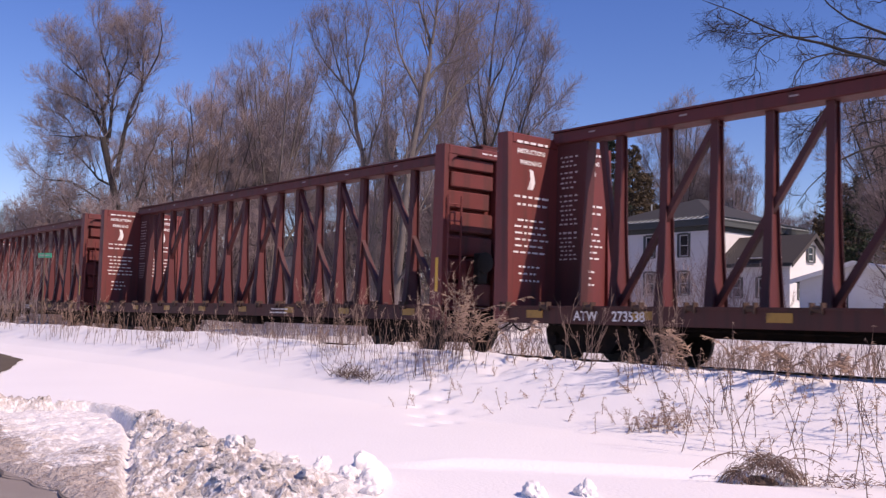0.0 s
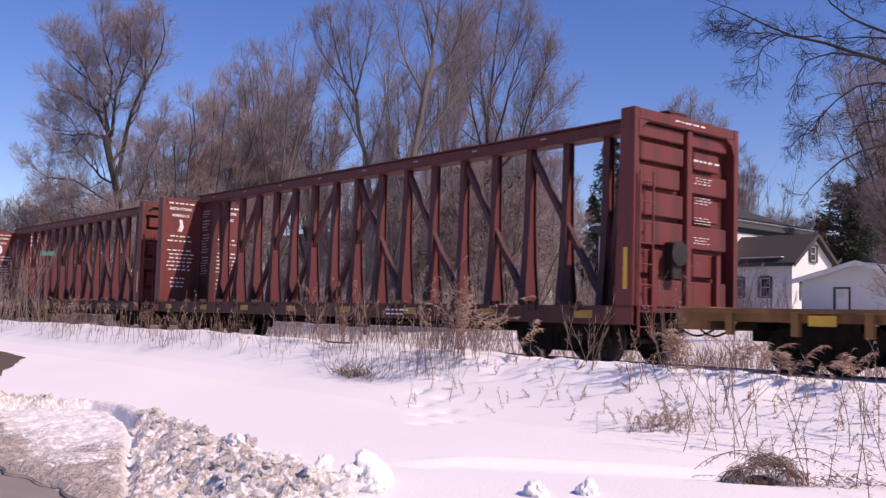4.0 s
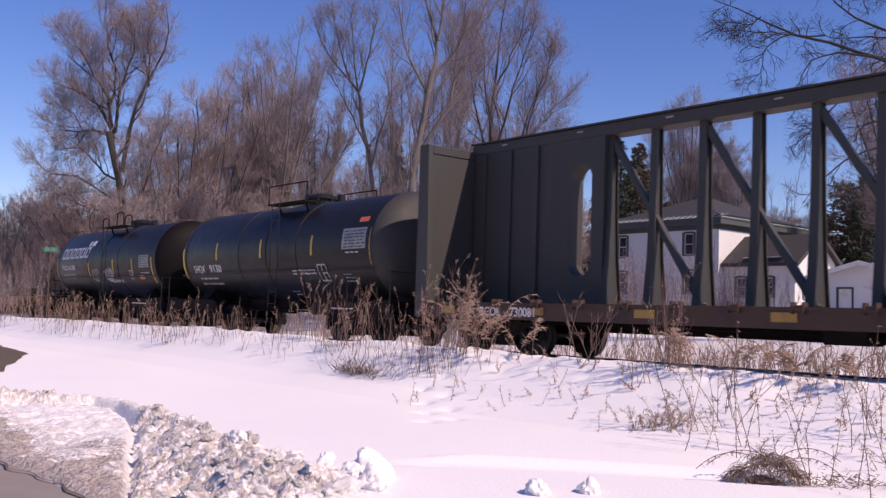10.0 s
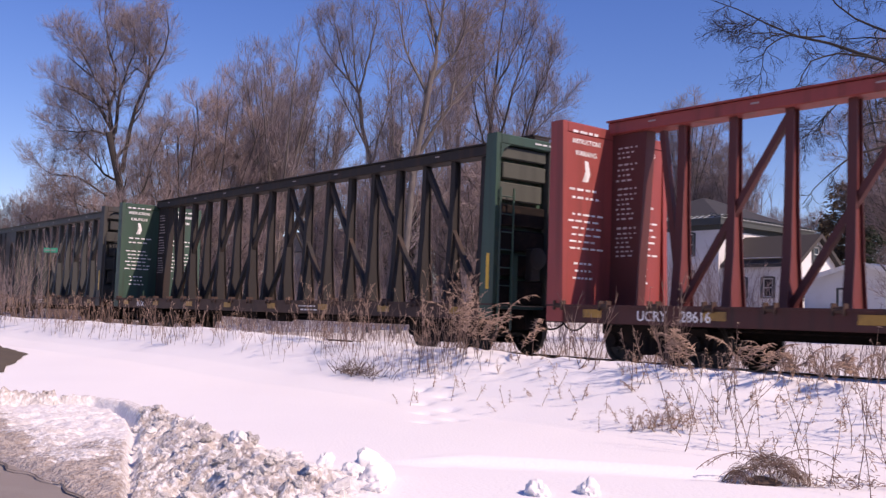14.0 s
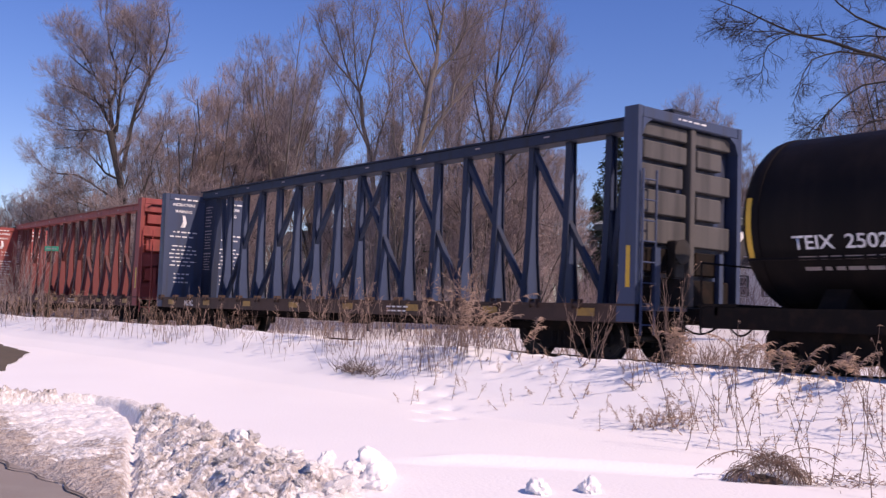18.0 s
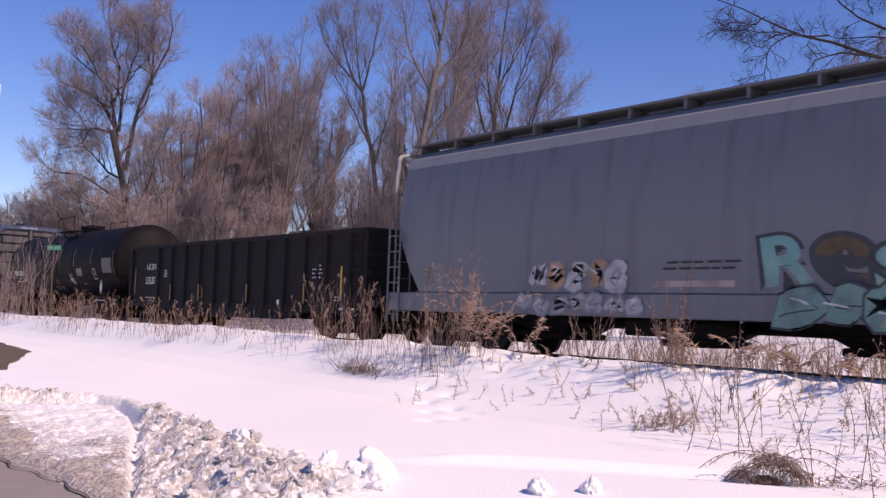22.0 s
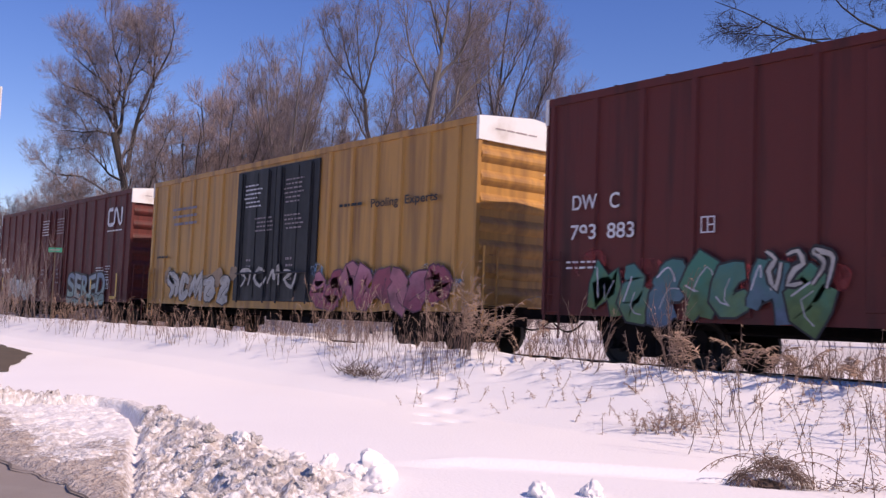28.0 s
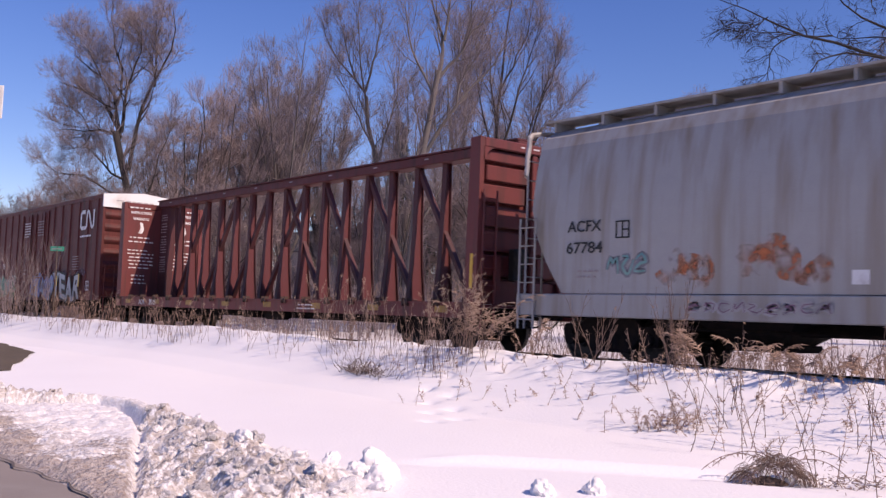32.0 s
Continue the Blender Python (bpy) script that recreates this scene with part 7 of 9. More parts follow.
def tree_meshes(seed, stems, limbs, boughs, twigs, hairs, twig, bark=None, fine=0.006):
    """A leafless tree: hand-set stems, then four orders of side branches, each order (count, first, angle, length, ratio, up, wob).

    stems: (points, radius at the foot, radius at the tip); the stouter orders are the trunk, the finer ones the crown."""
    rng = np.random.RandomState(seed)
    k = 9
    pts = np.stack([resample(s[0], k) for s in stems])
    pts[:, 1:-1] += rng.normal(0, 0.035, pts[:, 1:-1].shape)
    rad = np.stack([np.linspace(s[1], s[2], k) for s in stems])
    size = np.linalg.norm(np.diff(pts, axis=1), axis=2).sum(1)
    keep = size > 1.2
    p1, r1 = sprout(rng, pts[keep], rad[keep], *limbs, segs=6)
    p2, r2 = sprout(rng, p1, r1, *boughs, segs=4)
    p3, r3 = sprout(rng, p2, r2, *twigs, segs=3)
    trunk = sticks("trunk", np.concatenate([links(pts, rad), links(p1, np.maximum(r1, 0.012))]), bark or M_BARK, 5)
    p4, _ = sprout(rng, p3, r3, *hairs, segs=1)
    bough = [p2[:, :-1].reshape(-1, 3), np.diff(p2, axis=1).reshape(-1, 3) * 1.6, np.maximum(r2, 0.008)[:, :-1].reshape(-1)]
    twist = rng.normal(size=(len(p3) * 3 + len(p4), 3))
    base = np.concatenate([p3[:, :-1].reshape(-1, 3), p4[:, 0]])
    way = np.concatenate([np.diff(p3, axis=1).reshape(-1, 3) * 1.25, p4[:, 1] - p4[:, 0]])
    wide = np.cross(way, twist)
    wide *= np.concatenate([np.full(len(p3) * 3, fine * 1.3), np.full(len(p4), fine)])[:, None] / np.maximum(np.linalg.norm(wide, axis=1, keepdims=True), 1e-9)
    hair = np.stack([base - wide, base + wide, base + way], 1).reshape(-1, 3)
    v1, t1 = spine_parts(*bough)
    verts, tris = np.concatenate([v1, hair]), np.concatenate([t1, len(v1) + np.arange(len(hair)).reshape(-1, 3)])
    return trunk, fast_mesh("crown", verts, tris, twig)


TREE_MESH = {}


def tree(kind, side, depth, scale=1.0, turn=0.0, label="", tall=1.0, group="bare trees behind the track", name="bare_tree"):
    x, y, z = spot(side, depth)
    trunk, crown = TREE_MESH[kind]
    ob = thing(name, label or "leafless grey-brown tree standing behind the track", "tree", (x, y, z - 0.1), turn, group)
    ob.scale = (scale, scale, scale * tall)
    piece("trunk", trunk, ob)
    piece("crown", crown, ob)
    return ob


def flat_stem(points, r0, r1, rng, deep=0.0):
    """A stem given by its course across the view; it wanders a little in depth."""
    y, out = deep, []
    drift = rng.uniform(-0.35, 0.35)
    for x, z in points:
        out.append((x, y, z))
        y += drift * rng.uniform(0.3, 1.2)
    return out, r0, r1


def vase(rng, n, fork, top, wide, r=0.12, lean=0.0):
    """A short trunk that forks into stems rising steeply and spreading like a vase."""
    out = [([(0, 0, -0.3), (0.05, 0, fork * 0.6), (lean * 0.3, 0, fork)], r, r * 0.8)]
    for k in range(n):
        a = math.tau * (k + rng.uniform(-0.35, 0.35)) / n
        w = wide * rng.uniform(0.35, 1.1)
        h = top * rng.uniform(0.88, 1.0) * (1.0 - 0.2 * (w / wide) ** 2)
        c, s = math.cos(a), math.sin(a)
        z0 = fork * rng.uniform(0.45, 1.0)
        out.append(([(lean * 0.2, 0, z0), (0.3 * w * c + lean * 0.5, 0.3 * w * s, z0 + (h - z0) * 0.35),
                     (0.7 * w * c + lean * 0.8, 0.7 * w * s, z0 + (h - z0) * 0.7), (w * c + lean, w * s, h)], r * 0.55, r * 0.12))
    return out


rs = random.Random(21)
# the tall crooked tree: trunk, then limbs that fork left, up and right
TREE_MESH["spreading"] = tree_meshes(31, [flat_stem(*s, rs) for s in (
    ([(0.4, -0.3), (0.3, 5.0), (0.1, 7.2), (-0.2, 9.2), (-0.7, 10.9), (-1.0, 12.2)], 0.34, 0.22),
    ([(-1.0, 12.0), (-1.7, 13.6), (-2.7, 14.8), (-3.4, 15.0), (-4.2, 15.2), (-5.2, 15.5)], 0.12, 0.02),
    ([(-1.0, 12.2), (-1.4, 13.6), (-1.5, 14.8), (-2.5, 16.1), (-3.5, 16.5), (-4.6, 17.5)], 0.15, 0.02),
    ([(-1.4, 14.0), (-1.0, 15.3), (-1.1, 16.6), (-1.7, 18.0), (-2.0, 19.4), (-2.1, 20.7)], 0.11, 0.015),
    ([(-0.9, 12.3), (-0.7, 13.4), (-0.8, 14.3), (-0.3, 15.8), (0.3, 17.0), (0.5, 17.9), (0.3, 19.3)], 0.13, 0.015),
    ([(-0.3, 9.8), (-0.1, 12.1), (0.2, 13.3), (0.6, 14.5), (1.1, 15.4), (2.0, 16.6), (2.5, 17.8), (2.8, 19.0), (2.4, 20.2)], 0.17, 0.015),
    ([(1.1, 15.4), (1.0, 16.4), (1.1, 17.7), (0.9, 18.9), (0.9, 20.5)], 0.09, 0.012),
    ([(1.0, 16.2), (0.7, 17.4), (-0.1, 18.6), (-0.9, 19.9)], 0.07, 0.012),
    ([(-1.0, 11.8), (-1.9, 12.5), (-3.2, 12.3), (-4.9, 12.3)], 0.09, 0.012),
    ([(-3.0, 12.4), (-3.5, 13.2), (-4.2, 14.0)], 0.05, 0.01),
    ([(-2.5, 16.1), (-3.2, 17.3), (-4.3, 18.8)], 0.06, 0.01),
    ([(-0.3, 9.2), (-1.2, 9.4), (-2.3, 10.5), (-3.2, 11.5), (-4.2, 11.1)], 0.09, 0.012),
    ([(0.0, 7.5), (-1.2, 8.2), (-2.9, 9.5), (-4.9, 9.3), (-6.0, 10.6)], 0.09, 0.012),
    ([(0.2, 6.0), (-1.5, 7.4), (-3.4, 7.6), (-5.4, 9.8)], 0.08, 0.012),
    ([(0.2, 6.6), (1.2, 9.0), (1.6, 11.5), (2.4, 13.4)], 0.08, 0.012))],
    (13, 0.12, 46, 2.6, 0.5, 0.6, 0.16), (8, 0.1, 46, 1.5, 0.6, 0.3, 0.16), (7, 0.05, 36, 1.0, 0.6, 0.35, 0.12), (5, 0.05, 30, 0.85, 0.6, 0.3, 0.1),
    M_TWIG, M_BARKL, 0.0055)
# a grey tree that leans and forks low, its tips swept up
TREE_MESH["forked"] = tree_meshes(34, [flat_stem(*s, rs) for s in (
    ([(0.5, -0.3), (0.35, 4.6), (-0.2, 8.5), (-0.6, 9.8), (-1.0, 11.5), (-1.0, 12.4)], 0.17, 0.1),
    ([(-1.0, 12.4), (-1.5, 13.1), (-2.1, 13.8), (-3.0, 14.7), (-3.4, 16.1)], 0.07, 0.012), ([(-1.0, 12.4), (-0.7, 13.5), (-0.4, 14.8), (-0.2, 16.7)], 0.07, 0.012),
    ([(-1.5, 13.1), (-2.0, 14.4), (-2.6, 16.8)], 0.06, 0.012), ([(-0.9, 12.0), (-1.3, 13.8), (-1.5, 15.6), (-1.4, 17.0)], 0.06, 0.012),
    ([(-0.5, 9.6), (-1.3, 11.2), (-2.1, 12.7), (-2.6, 13.3)], 0.06, 0.012), ([(-0.2, 8.5), (0.2, 10.4), (0.7, 12.1), (0.7, 14.8)], 0.07, 0.012),
    ([(0.2, 5.5), (1.0, 8.0), (1.3, 11.0), (1.2, 13.0)], 0.06, 0.012))],
    (10, 0.15, 36, 2.2, 0.5, 0.9, 0.1), (7, 0.12, 38, 1.3, 0.6, 0.5, 0.1), (6, 0.1, 38, 0.8, 0.6, 0.35, 0.12), (4, 0.1, 36, 0.6, 0.6, 0.25, 0.12), M_TWIG, M_BARKP, 0.0036)
# the tall leaning tree with a bare pale trunk
TREE_MESH["leaning"] = tree_meshes(35, [flat_stem(*s, rs) for s in (
    ([(-0.45, -0.3), (-0.2, 4.0), (-0.1, 6.4), (0.2, 8.4), (0.3, 9.7), (0.7, 11.2), (0.8, 12.3)], 0.21, 0.13),
    ([(0.8, 12.3), (1.0, 13.5), (1.0, 14.3), (0.6, 15.3), (0.2, 16.5), (0.0, 18.2)], 0.11, 0.015), ([(1.0, 14.2), (1.2, 15.3), (1.2, 16.8), (1.4, 18.4)], 0.08, 0.015),
    ([(0.85, 12.4), (1.7, 13.3), (2.0, 14.0), (2.4, 14.8), (3.7, 15.9)], 0.09, 0.012), ([(0.2, 8.5), (0.9, 9.7), (1.7, 11.0), (2.3, 12.0), (3.2, 12.6), (3.8, 14.0)], 0.12, 0.012),
    ([(0.7, 11.2), (0.1, 12.4), (-0.6, 13.7), (-0.8, 14.8), (-1.0, 16.4)], 0.08, 0.012), ([(2.0, 14.0), (2.2, 15.3), (2.3, 16.3), (2.2, 17.8)], 0.06, 0.012),
    ([(1.7, 11.0), (1.8, 12.3), (2.6, 13.5), (2.8, 15.0)], 0.06, 0.012), ([(-0.1, 6.0), (-0.8, 8.2), (-1.1, 10.6), (-1.3, 12.4)], 0.07, 0.012), ([(0.0, 5.0), (0.9, 6.6), (1.6, 8.8), (2.0, 10.0)], 0.06, 0.012))],
    (11, 0.15, 36, 2.2, 0.48, 0.8, 0.1), (7, 0.12, 40, 1.3, 0.6, 0.45, 0.12), (6, 0.1, 40, 0.8, 0.6, 0.35, 0.12), (4, 0.1, 36, 0.6, 0.6, 0.25, 0.12), M_TWIG, M_BARKP, 0.0034)
# the straight tree whose many limbs fan upwards, dense and reddish below
TREE_MESH["fan"] = tree_meshes(36, [flat_stem(*s, rs) for s in (
    ([(0.1, -0.3), (0.0, 5.2), (-0.1, 9.2), (0.0, 12.0), (0.2, 14.0), (0.4, 16.1), (0.6, 18.2)], 0.2, 0.02),
    ([(-0.1, 8.7), (-0.7, 10.8), (-1.1, 12.9), (-1.3, 15.4)], 0.07, 0.012), ([(0.0, 9.8), (-0.3, 11.9), (-0.6, 14.0), (-0.4, 16.8)], 0.07, 0.012),
    ([(0.1, 9.2), (0.8, 11.3), (1.1, 13.1), (1.7, 14.8), (2.0, 16.2)], 0.08, 0.012), ([(0.1, 8.0), (1.5, 9.3), (1.7, 10.9), (2.4, 13.0), (3.4, 14.7)], 0.08, 0.012),
    ([(0.1, 12.6), (0.7, 14.0), (1.4, 15.7), (1.7, 17.6)], 0.06, 0.012), ([(1.5, 9.3), (2.3, 10.4), (3.0, 11.5), (3.9, 12.6)], 0.05, 0.01),
    ([(0.0, 6.6), (-1.3, 8.0), (-2.1, 9.4), (-2.4, 11.8)], 0.06, 0.01), ([(1.7, 9.8), (2.1, 11.7), (2.8, 13.4), (2.9, 15.0)], 0.05, 0.01),
    ([(0.0, 6.0), (1.1, 7.5), (2.5, 8.8), (3.6, 10.3)], 0.06, 0.01), ([(0.0, 4.5), (1.2, 6.0), (2.6, 7.0), (3.4, 8.4)], 0.05, 0.01), ([(0.0, 4.0), (-1.4, 5.6), (-2.4, 7.6)], 0.05, 0.01))],
    (13, 0.08, 34, 2.3, 0.5, 0.9, 0.09), (8, 0.1, 40, 1.35, 0.6, 0.45, 0.12), (7, 0.1, 40, 0.85, 0.6, 0.35, 0.12), (4, 0.1, 36, 0.62, 0.6, 0.25, 0.12), M_TWIG, M_BARKL, 0.0042)
# rounded trees, wide and dense
TREE_MESH["dome"] = tree_meshes(32, vase(rs, 16, 5.0, 19.2, 5.4, 0.22), (11, 0.18, 36, 2.8, 0.5, 0.7, 0.1), (8, 0.12, 42, 1.6, 0.6, 0.4, 0.12), (6, 0.1, 34, 1.15, 0.6, 0.4, 0.1),
                                (4, 0.1, 30, 0.9, 0.6, 0.3, 0.1), M_TWIG, M_BARKP, 0.0062)
TREE_MESH["round"] = tree_meshes(33, vase(rs, 12, 3.4, 14.0, 4.2, 0.16), (9, 0.15, 40, 2.4, 0.5, 0.6, 0.14), (7, 0.12, 44, 1.4, 0.6, 0.4, 0.14), (6, 0.1, 36, 1.0, 0.6, 0.35, 0.12),
                                 (4, 0.1, 30, 0.85, 0.6, 0.3, 0.1), M_TWIGR, M_BARKL, 0.0068)
TREE_MESH["bush"] = tree_meshes(39, vase(rs, 9, 0.8, 7.0, 2.6, 0.09), (8, 0.1, 42, 1.8, 0.5, 0.5, 0.16), (6, 0.12, 44, 1.1, 0.6, 0.35, 0.16), (5, 0.1, 42, 0.8, 0.6, 0.3, 0.15),
                                (3, 0.1, 38, 0.65, 0.6, 0.2, 0.15), M_TWIGR, M_BARKL, 0.008)
TREE_MESH["slim"] = tree_meshes(37, vase(rs, 5, 3.0, 12.0, 1.5, 0.1), (9, 0.12, 32, 1.6, 0.5, 0.8, 0.1), (6, 0.12, 38, 1.0, 0.6, 0.5, 0.12), (5, 0.1, 40, 0.7, 0.6, 0.3, 0.12),
                                (3, 0.1, 38, 0.55, 0.6, 0.2, 0.12), M_TWIG, M_BARKP, 0.0052)
TREE_MESH["far"] = tree_meshes(38, vase(rs, 14, 9.0, 24.5, 4.2, 0.2), (10, 0.15, 34, 2.8, 0.5, 0.7, 0.1), (8, 0.12, 40, 1.8, 0.6, 0.4, 0.12), (6, 0.1, 38, 1.3, 0.6, 0.3, 0.12),
                               (4, 0.1, 34, 1.1, 0.6, 0.2, 0.12), M_TWIG, M_BARKL, 0.0095)


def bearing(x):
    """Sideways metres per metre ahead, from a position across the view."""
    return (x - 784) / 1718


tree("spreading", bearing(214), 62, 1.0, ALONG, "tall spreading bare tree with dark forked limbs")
tree("forked", -0.0744, 50, 1.0, ALONG, "slender bare tree forking into upswept branches")
tree("leaning", -0.0352, 46, 1.0, ALONG, "tall leaning bare tree with a pale bare trunk")
tree("fan", 0.046, 50, 1.0, ALONG, "straight bare tree with limbs fanning upwards")
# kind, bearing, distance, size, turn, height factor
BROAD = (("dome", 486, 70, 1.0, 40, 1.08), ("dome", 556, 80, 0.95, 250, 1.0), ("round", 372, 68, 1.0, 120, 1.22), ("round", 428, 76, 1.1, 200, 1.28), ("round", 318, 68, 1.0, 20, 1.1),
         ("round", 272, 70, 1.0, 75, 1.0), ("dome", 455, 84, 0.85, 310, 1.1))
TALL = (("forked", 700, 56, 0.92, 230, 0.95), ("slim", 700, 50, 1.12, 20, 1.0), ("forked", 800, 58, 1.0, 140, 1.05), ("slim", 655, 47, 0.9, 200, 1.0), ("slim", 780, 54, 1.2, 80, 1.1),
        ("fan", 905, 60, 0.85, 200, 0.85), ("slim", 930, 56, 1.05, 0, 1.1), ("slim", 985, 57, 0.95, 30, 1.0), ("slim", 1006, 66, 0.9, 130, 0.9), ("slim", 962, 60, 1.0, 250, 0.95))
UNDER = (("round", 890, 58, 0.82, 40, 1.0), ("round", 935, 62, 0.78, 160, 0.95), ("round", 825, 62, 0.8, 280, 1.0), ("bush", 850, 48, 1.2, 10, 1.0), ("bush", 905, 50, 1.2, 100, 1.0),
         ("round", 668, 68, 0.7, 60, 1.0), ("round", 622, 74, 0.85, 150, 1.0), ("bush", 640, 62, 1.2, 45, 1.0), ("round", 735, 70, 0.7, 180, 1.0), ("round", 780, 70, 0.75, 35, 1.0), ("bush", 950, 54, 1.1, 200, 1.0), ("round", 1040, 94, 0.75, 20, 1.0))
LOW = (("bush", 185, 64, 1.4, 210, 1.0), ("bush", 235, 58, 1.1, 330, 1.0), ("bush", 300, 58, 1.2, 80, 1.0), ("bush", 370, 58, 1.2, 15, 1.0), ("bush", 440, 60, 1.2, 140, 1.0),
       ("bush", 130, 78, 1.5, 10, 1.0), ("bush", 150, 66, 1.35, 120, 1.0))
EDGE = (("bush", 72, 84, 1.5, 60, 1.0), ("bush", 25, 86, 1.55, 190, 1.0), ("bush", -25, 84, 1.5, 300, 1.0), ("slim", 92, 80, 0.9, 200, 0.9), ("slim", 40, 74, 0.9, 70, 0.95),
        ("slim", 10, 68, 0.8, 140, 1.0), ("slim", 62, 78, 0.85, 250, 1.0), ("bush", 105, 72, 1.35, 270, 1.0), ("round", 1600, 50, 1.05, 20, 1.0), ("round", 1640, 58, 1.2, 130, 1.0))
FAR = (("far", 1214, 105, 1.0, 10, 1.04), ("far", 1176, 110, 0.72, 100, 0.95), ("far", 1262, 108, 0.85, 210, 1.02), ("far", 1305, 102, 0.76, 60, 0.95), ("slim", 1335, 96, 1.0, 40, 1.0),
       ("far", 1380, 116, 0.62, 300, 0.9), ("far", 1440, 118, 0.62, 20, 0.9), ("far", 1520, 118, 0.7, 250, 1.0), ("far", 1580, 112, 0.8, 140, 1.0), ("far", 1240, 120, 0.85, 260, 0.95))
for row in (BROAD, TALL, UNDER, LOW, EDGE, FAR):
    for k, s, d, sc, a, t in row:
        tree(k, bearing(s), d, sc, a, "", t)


# a large tree past the edge of the view whose twisting limbs hang over towards the track
TREE_MESH["overhang"] = tree_meshes(41, [flat_stem(*s, rs) for s in (
    ([(0, -0.3), (0.1, 4.0), (0.0, 8.0), (0.1, 13.0)], 0.28, 0.1),
    ([(0.0, 9.2), (-2.3, 10.2), (-3.2, 10.5), (-4.5, 11.0), (-5.7, 11.0), (-6.8, 11.6), (-7.3, 12.1), (-8.5, 12.4)], 0.1, 0.012),
    ([(0.0, 10.3), (-2.4, 11.3), (-3.7, 11.8), (-4.4, 12.6), (-5.1, 13.2)], 0.08, 0.012),
    ([(-0.1, 11.9), (-2.7, 12.6), (-4.0, 13.2), (-5.5, 13.8)], 0.07, 0.012),
    ([(-4.5, 11.0), (-5.9, 11.0), (-7.2, 11.0), (-8.5, 11.1)], 0.035, 0.008),
    ([(-5.7, 11.0), (-6.5, 10.7), (-6.8, 10.2), (-6.7, 9.5), (-7.3, 9.3)], 0.03, 0.008),
    ([(-2.1, 10.0), (-3.2, 10.3), (-4.5, 10.3), (-5.3, 10.0), (-5.7, 9.0), (-6.1, 8.1)], 0.05, 0.009),
    ([(0.0, 8.4), (-1.9, 9.5), (-3.2, 9.4), (-4.4, 8.3), (-5.1, 7.4), (-5.8, 6.8)], 0.06, 0.009),
    ([(0.1, 7.1), (-2.3, 7.1), (-3.7, 6.7), (-4.5, 6.0), (-5.2, 5.5), (-5.6, 4.8)], 0.07, 0.009),
    ([(-4.4, 8.3), (-4.7, 7.6), (-5.3, 7.4)], 0.03, 0.008),
    ([(0.1, 7.6), (-1.9, 8.2), (-3.2, 7.8), (-4.0, 7.1)], 0.06, 0.01),
    ([(0.1, 6.3), (-1.6, 6.6), (-2.9, 6.0), (-3.7, 5.2)], 0.05, 0.01),
    ([(0.0, 10.7), (-2.1, 11.0), (-3.1, 11.2), (-3.7, 11.0), (-4.4, 11.4)], 0.05, 0.01),
    ([(0.1, 8.3), (-2.1, 8.8), (-2.9, 8.6), (-3.5, 8.0)], 0.05, 0.01),
    ([(-6.8, 11.6), (-7.2, 11.2), (-8.0, 11.5)], 0.025, 0.008))],
    (11, 0.12, 42, 1.5, 0.5, -0.35, 0.28), (6, 0.1, 46, 0.8, 0.6, -0.2, 0.26), (5, 0.15, 45, 0.45, 0.7, -0.1, 0.22), (3, 0.2, 42, 0.3, 0.7, 0.0, 0.2), M_BARKD, M_BARKD, 0.0028)
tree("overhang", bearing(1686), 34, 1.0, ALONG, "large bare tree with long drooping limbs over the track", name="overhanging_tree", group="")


def conifer(side, depth, height, width, material, seed, name="conifer", label="dark evergreen conifer behind the houses", full=0.9, droop=0.25):
    """Whorls of boughs, longest at the foot, each hung with short flat sprays; full shapes the outline."""
    rng = np.random.RandomState(seed)
    x, y, z = spot(side, depth)
    ob = thing(name, label, "tree", (x, y, z), 0, "evergreens behind the houses")
    n = int(height * 34)
    t = 0.05 + 0.95 * rng.rand(n) ** 1.15
    reach = width * (1 - t) ** full * (0.72 + 0.3 * np.sin(t * 9 + seed)) * rng.uniform(0.7, 1.12, n) + 0.12
    a = rng.rand(n) * math.tau
    foot = np.stack([np.zeros(n), np.zeros(n), t * height], 1)
    way = np.stack([np.cos(a), np.sin(a), rng.uniform(-0.25, 0.3, n)], 1) * reach[:, None]
    wood = np.concatenate([foot, foot + way, np.full((n, 1), 0.018), np.full((n, 1), 0.006)], 1)
    wood = np.concatenate([[[0, 0, -0.3, 0, 0, height, 0.014 * height, 0.02]], wood])
    m = 16
    f = rng.uniform(0.08, 1.05, (n, m)) ** 0.75
    c = (foot[:, None] + way[:, None] * f[..., None] - np.array([0, 0, droop]) * (reach[:, None] * f * f)[..., None]).reshape(-1, 3)
    e = np.repeat(way / reach[:, None], m, 0) * 0.7 + rng.normal(0, 0.6, (n * m, 3)) + np.array([0, 0, -0.1])
    e /= np.linalg.norm(e, axis=1, keepdims=True)
    g = np.cross(e, rng.normal(size=e.shape))
    g /= np.linalg.norm(g, axis=1, keepdims=True)
    l, b = rng.uniform(0.22, 0.5, (len(c), 1)), rng.uniform(0.04, 0.1, (len(c), 1))
    verts = np.stack([c - g * b, c + e * l * 0.5 - g * b * 0.6, c + e * l, c + e * l * 0.4 + g * b], 1).reshape(-1, 3)
    piece("trunk", sticks("trunk", wood, M_BARK, 3), ob)
    piece("crown", fast_mesh("crown", verts, np.arange(len(verts)).reshape(-1, 4), material), ob)
    return ob


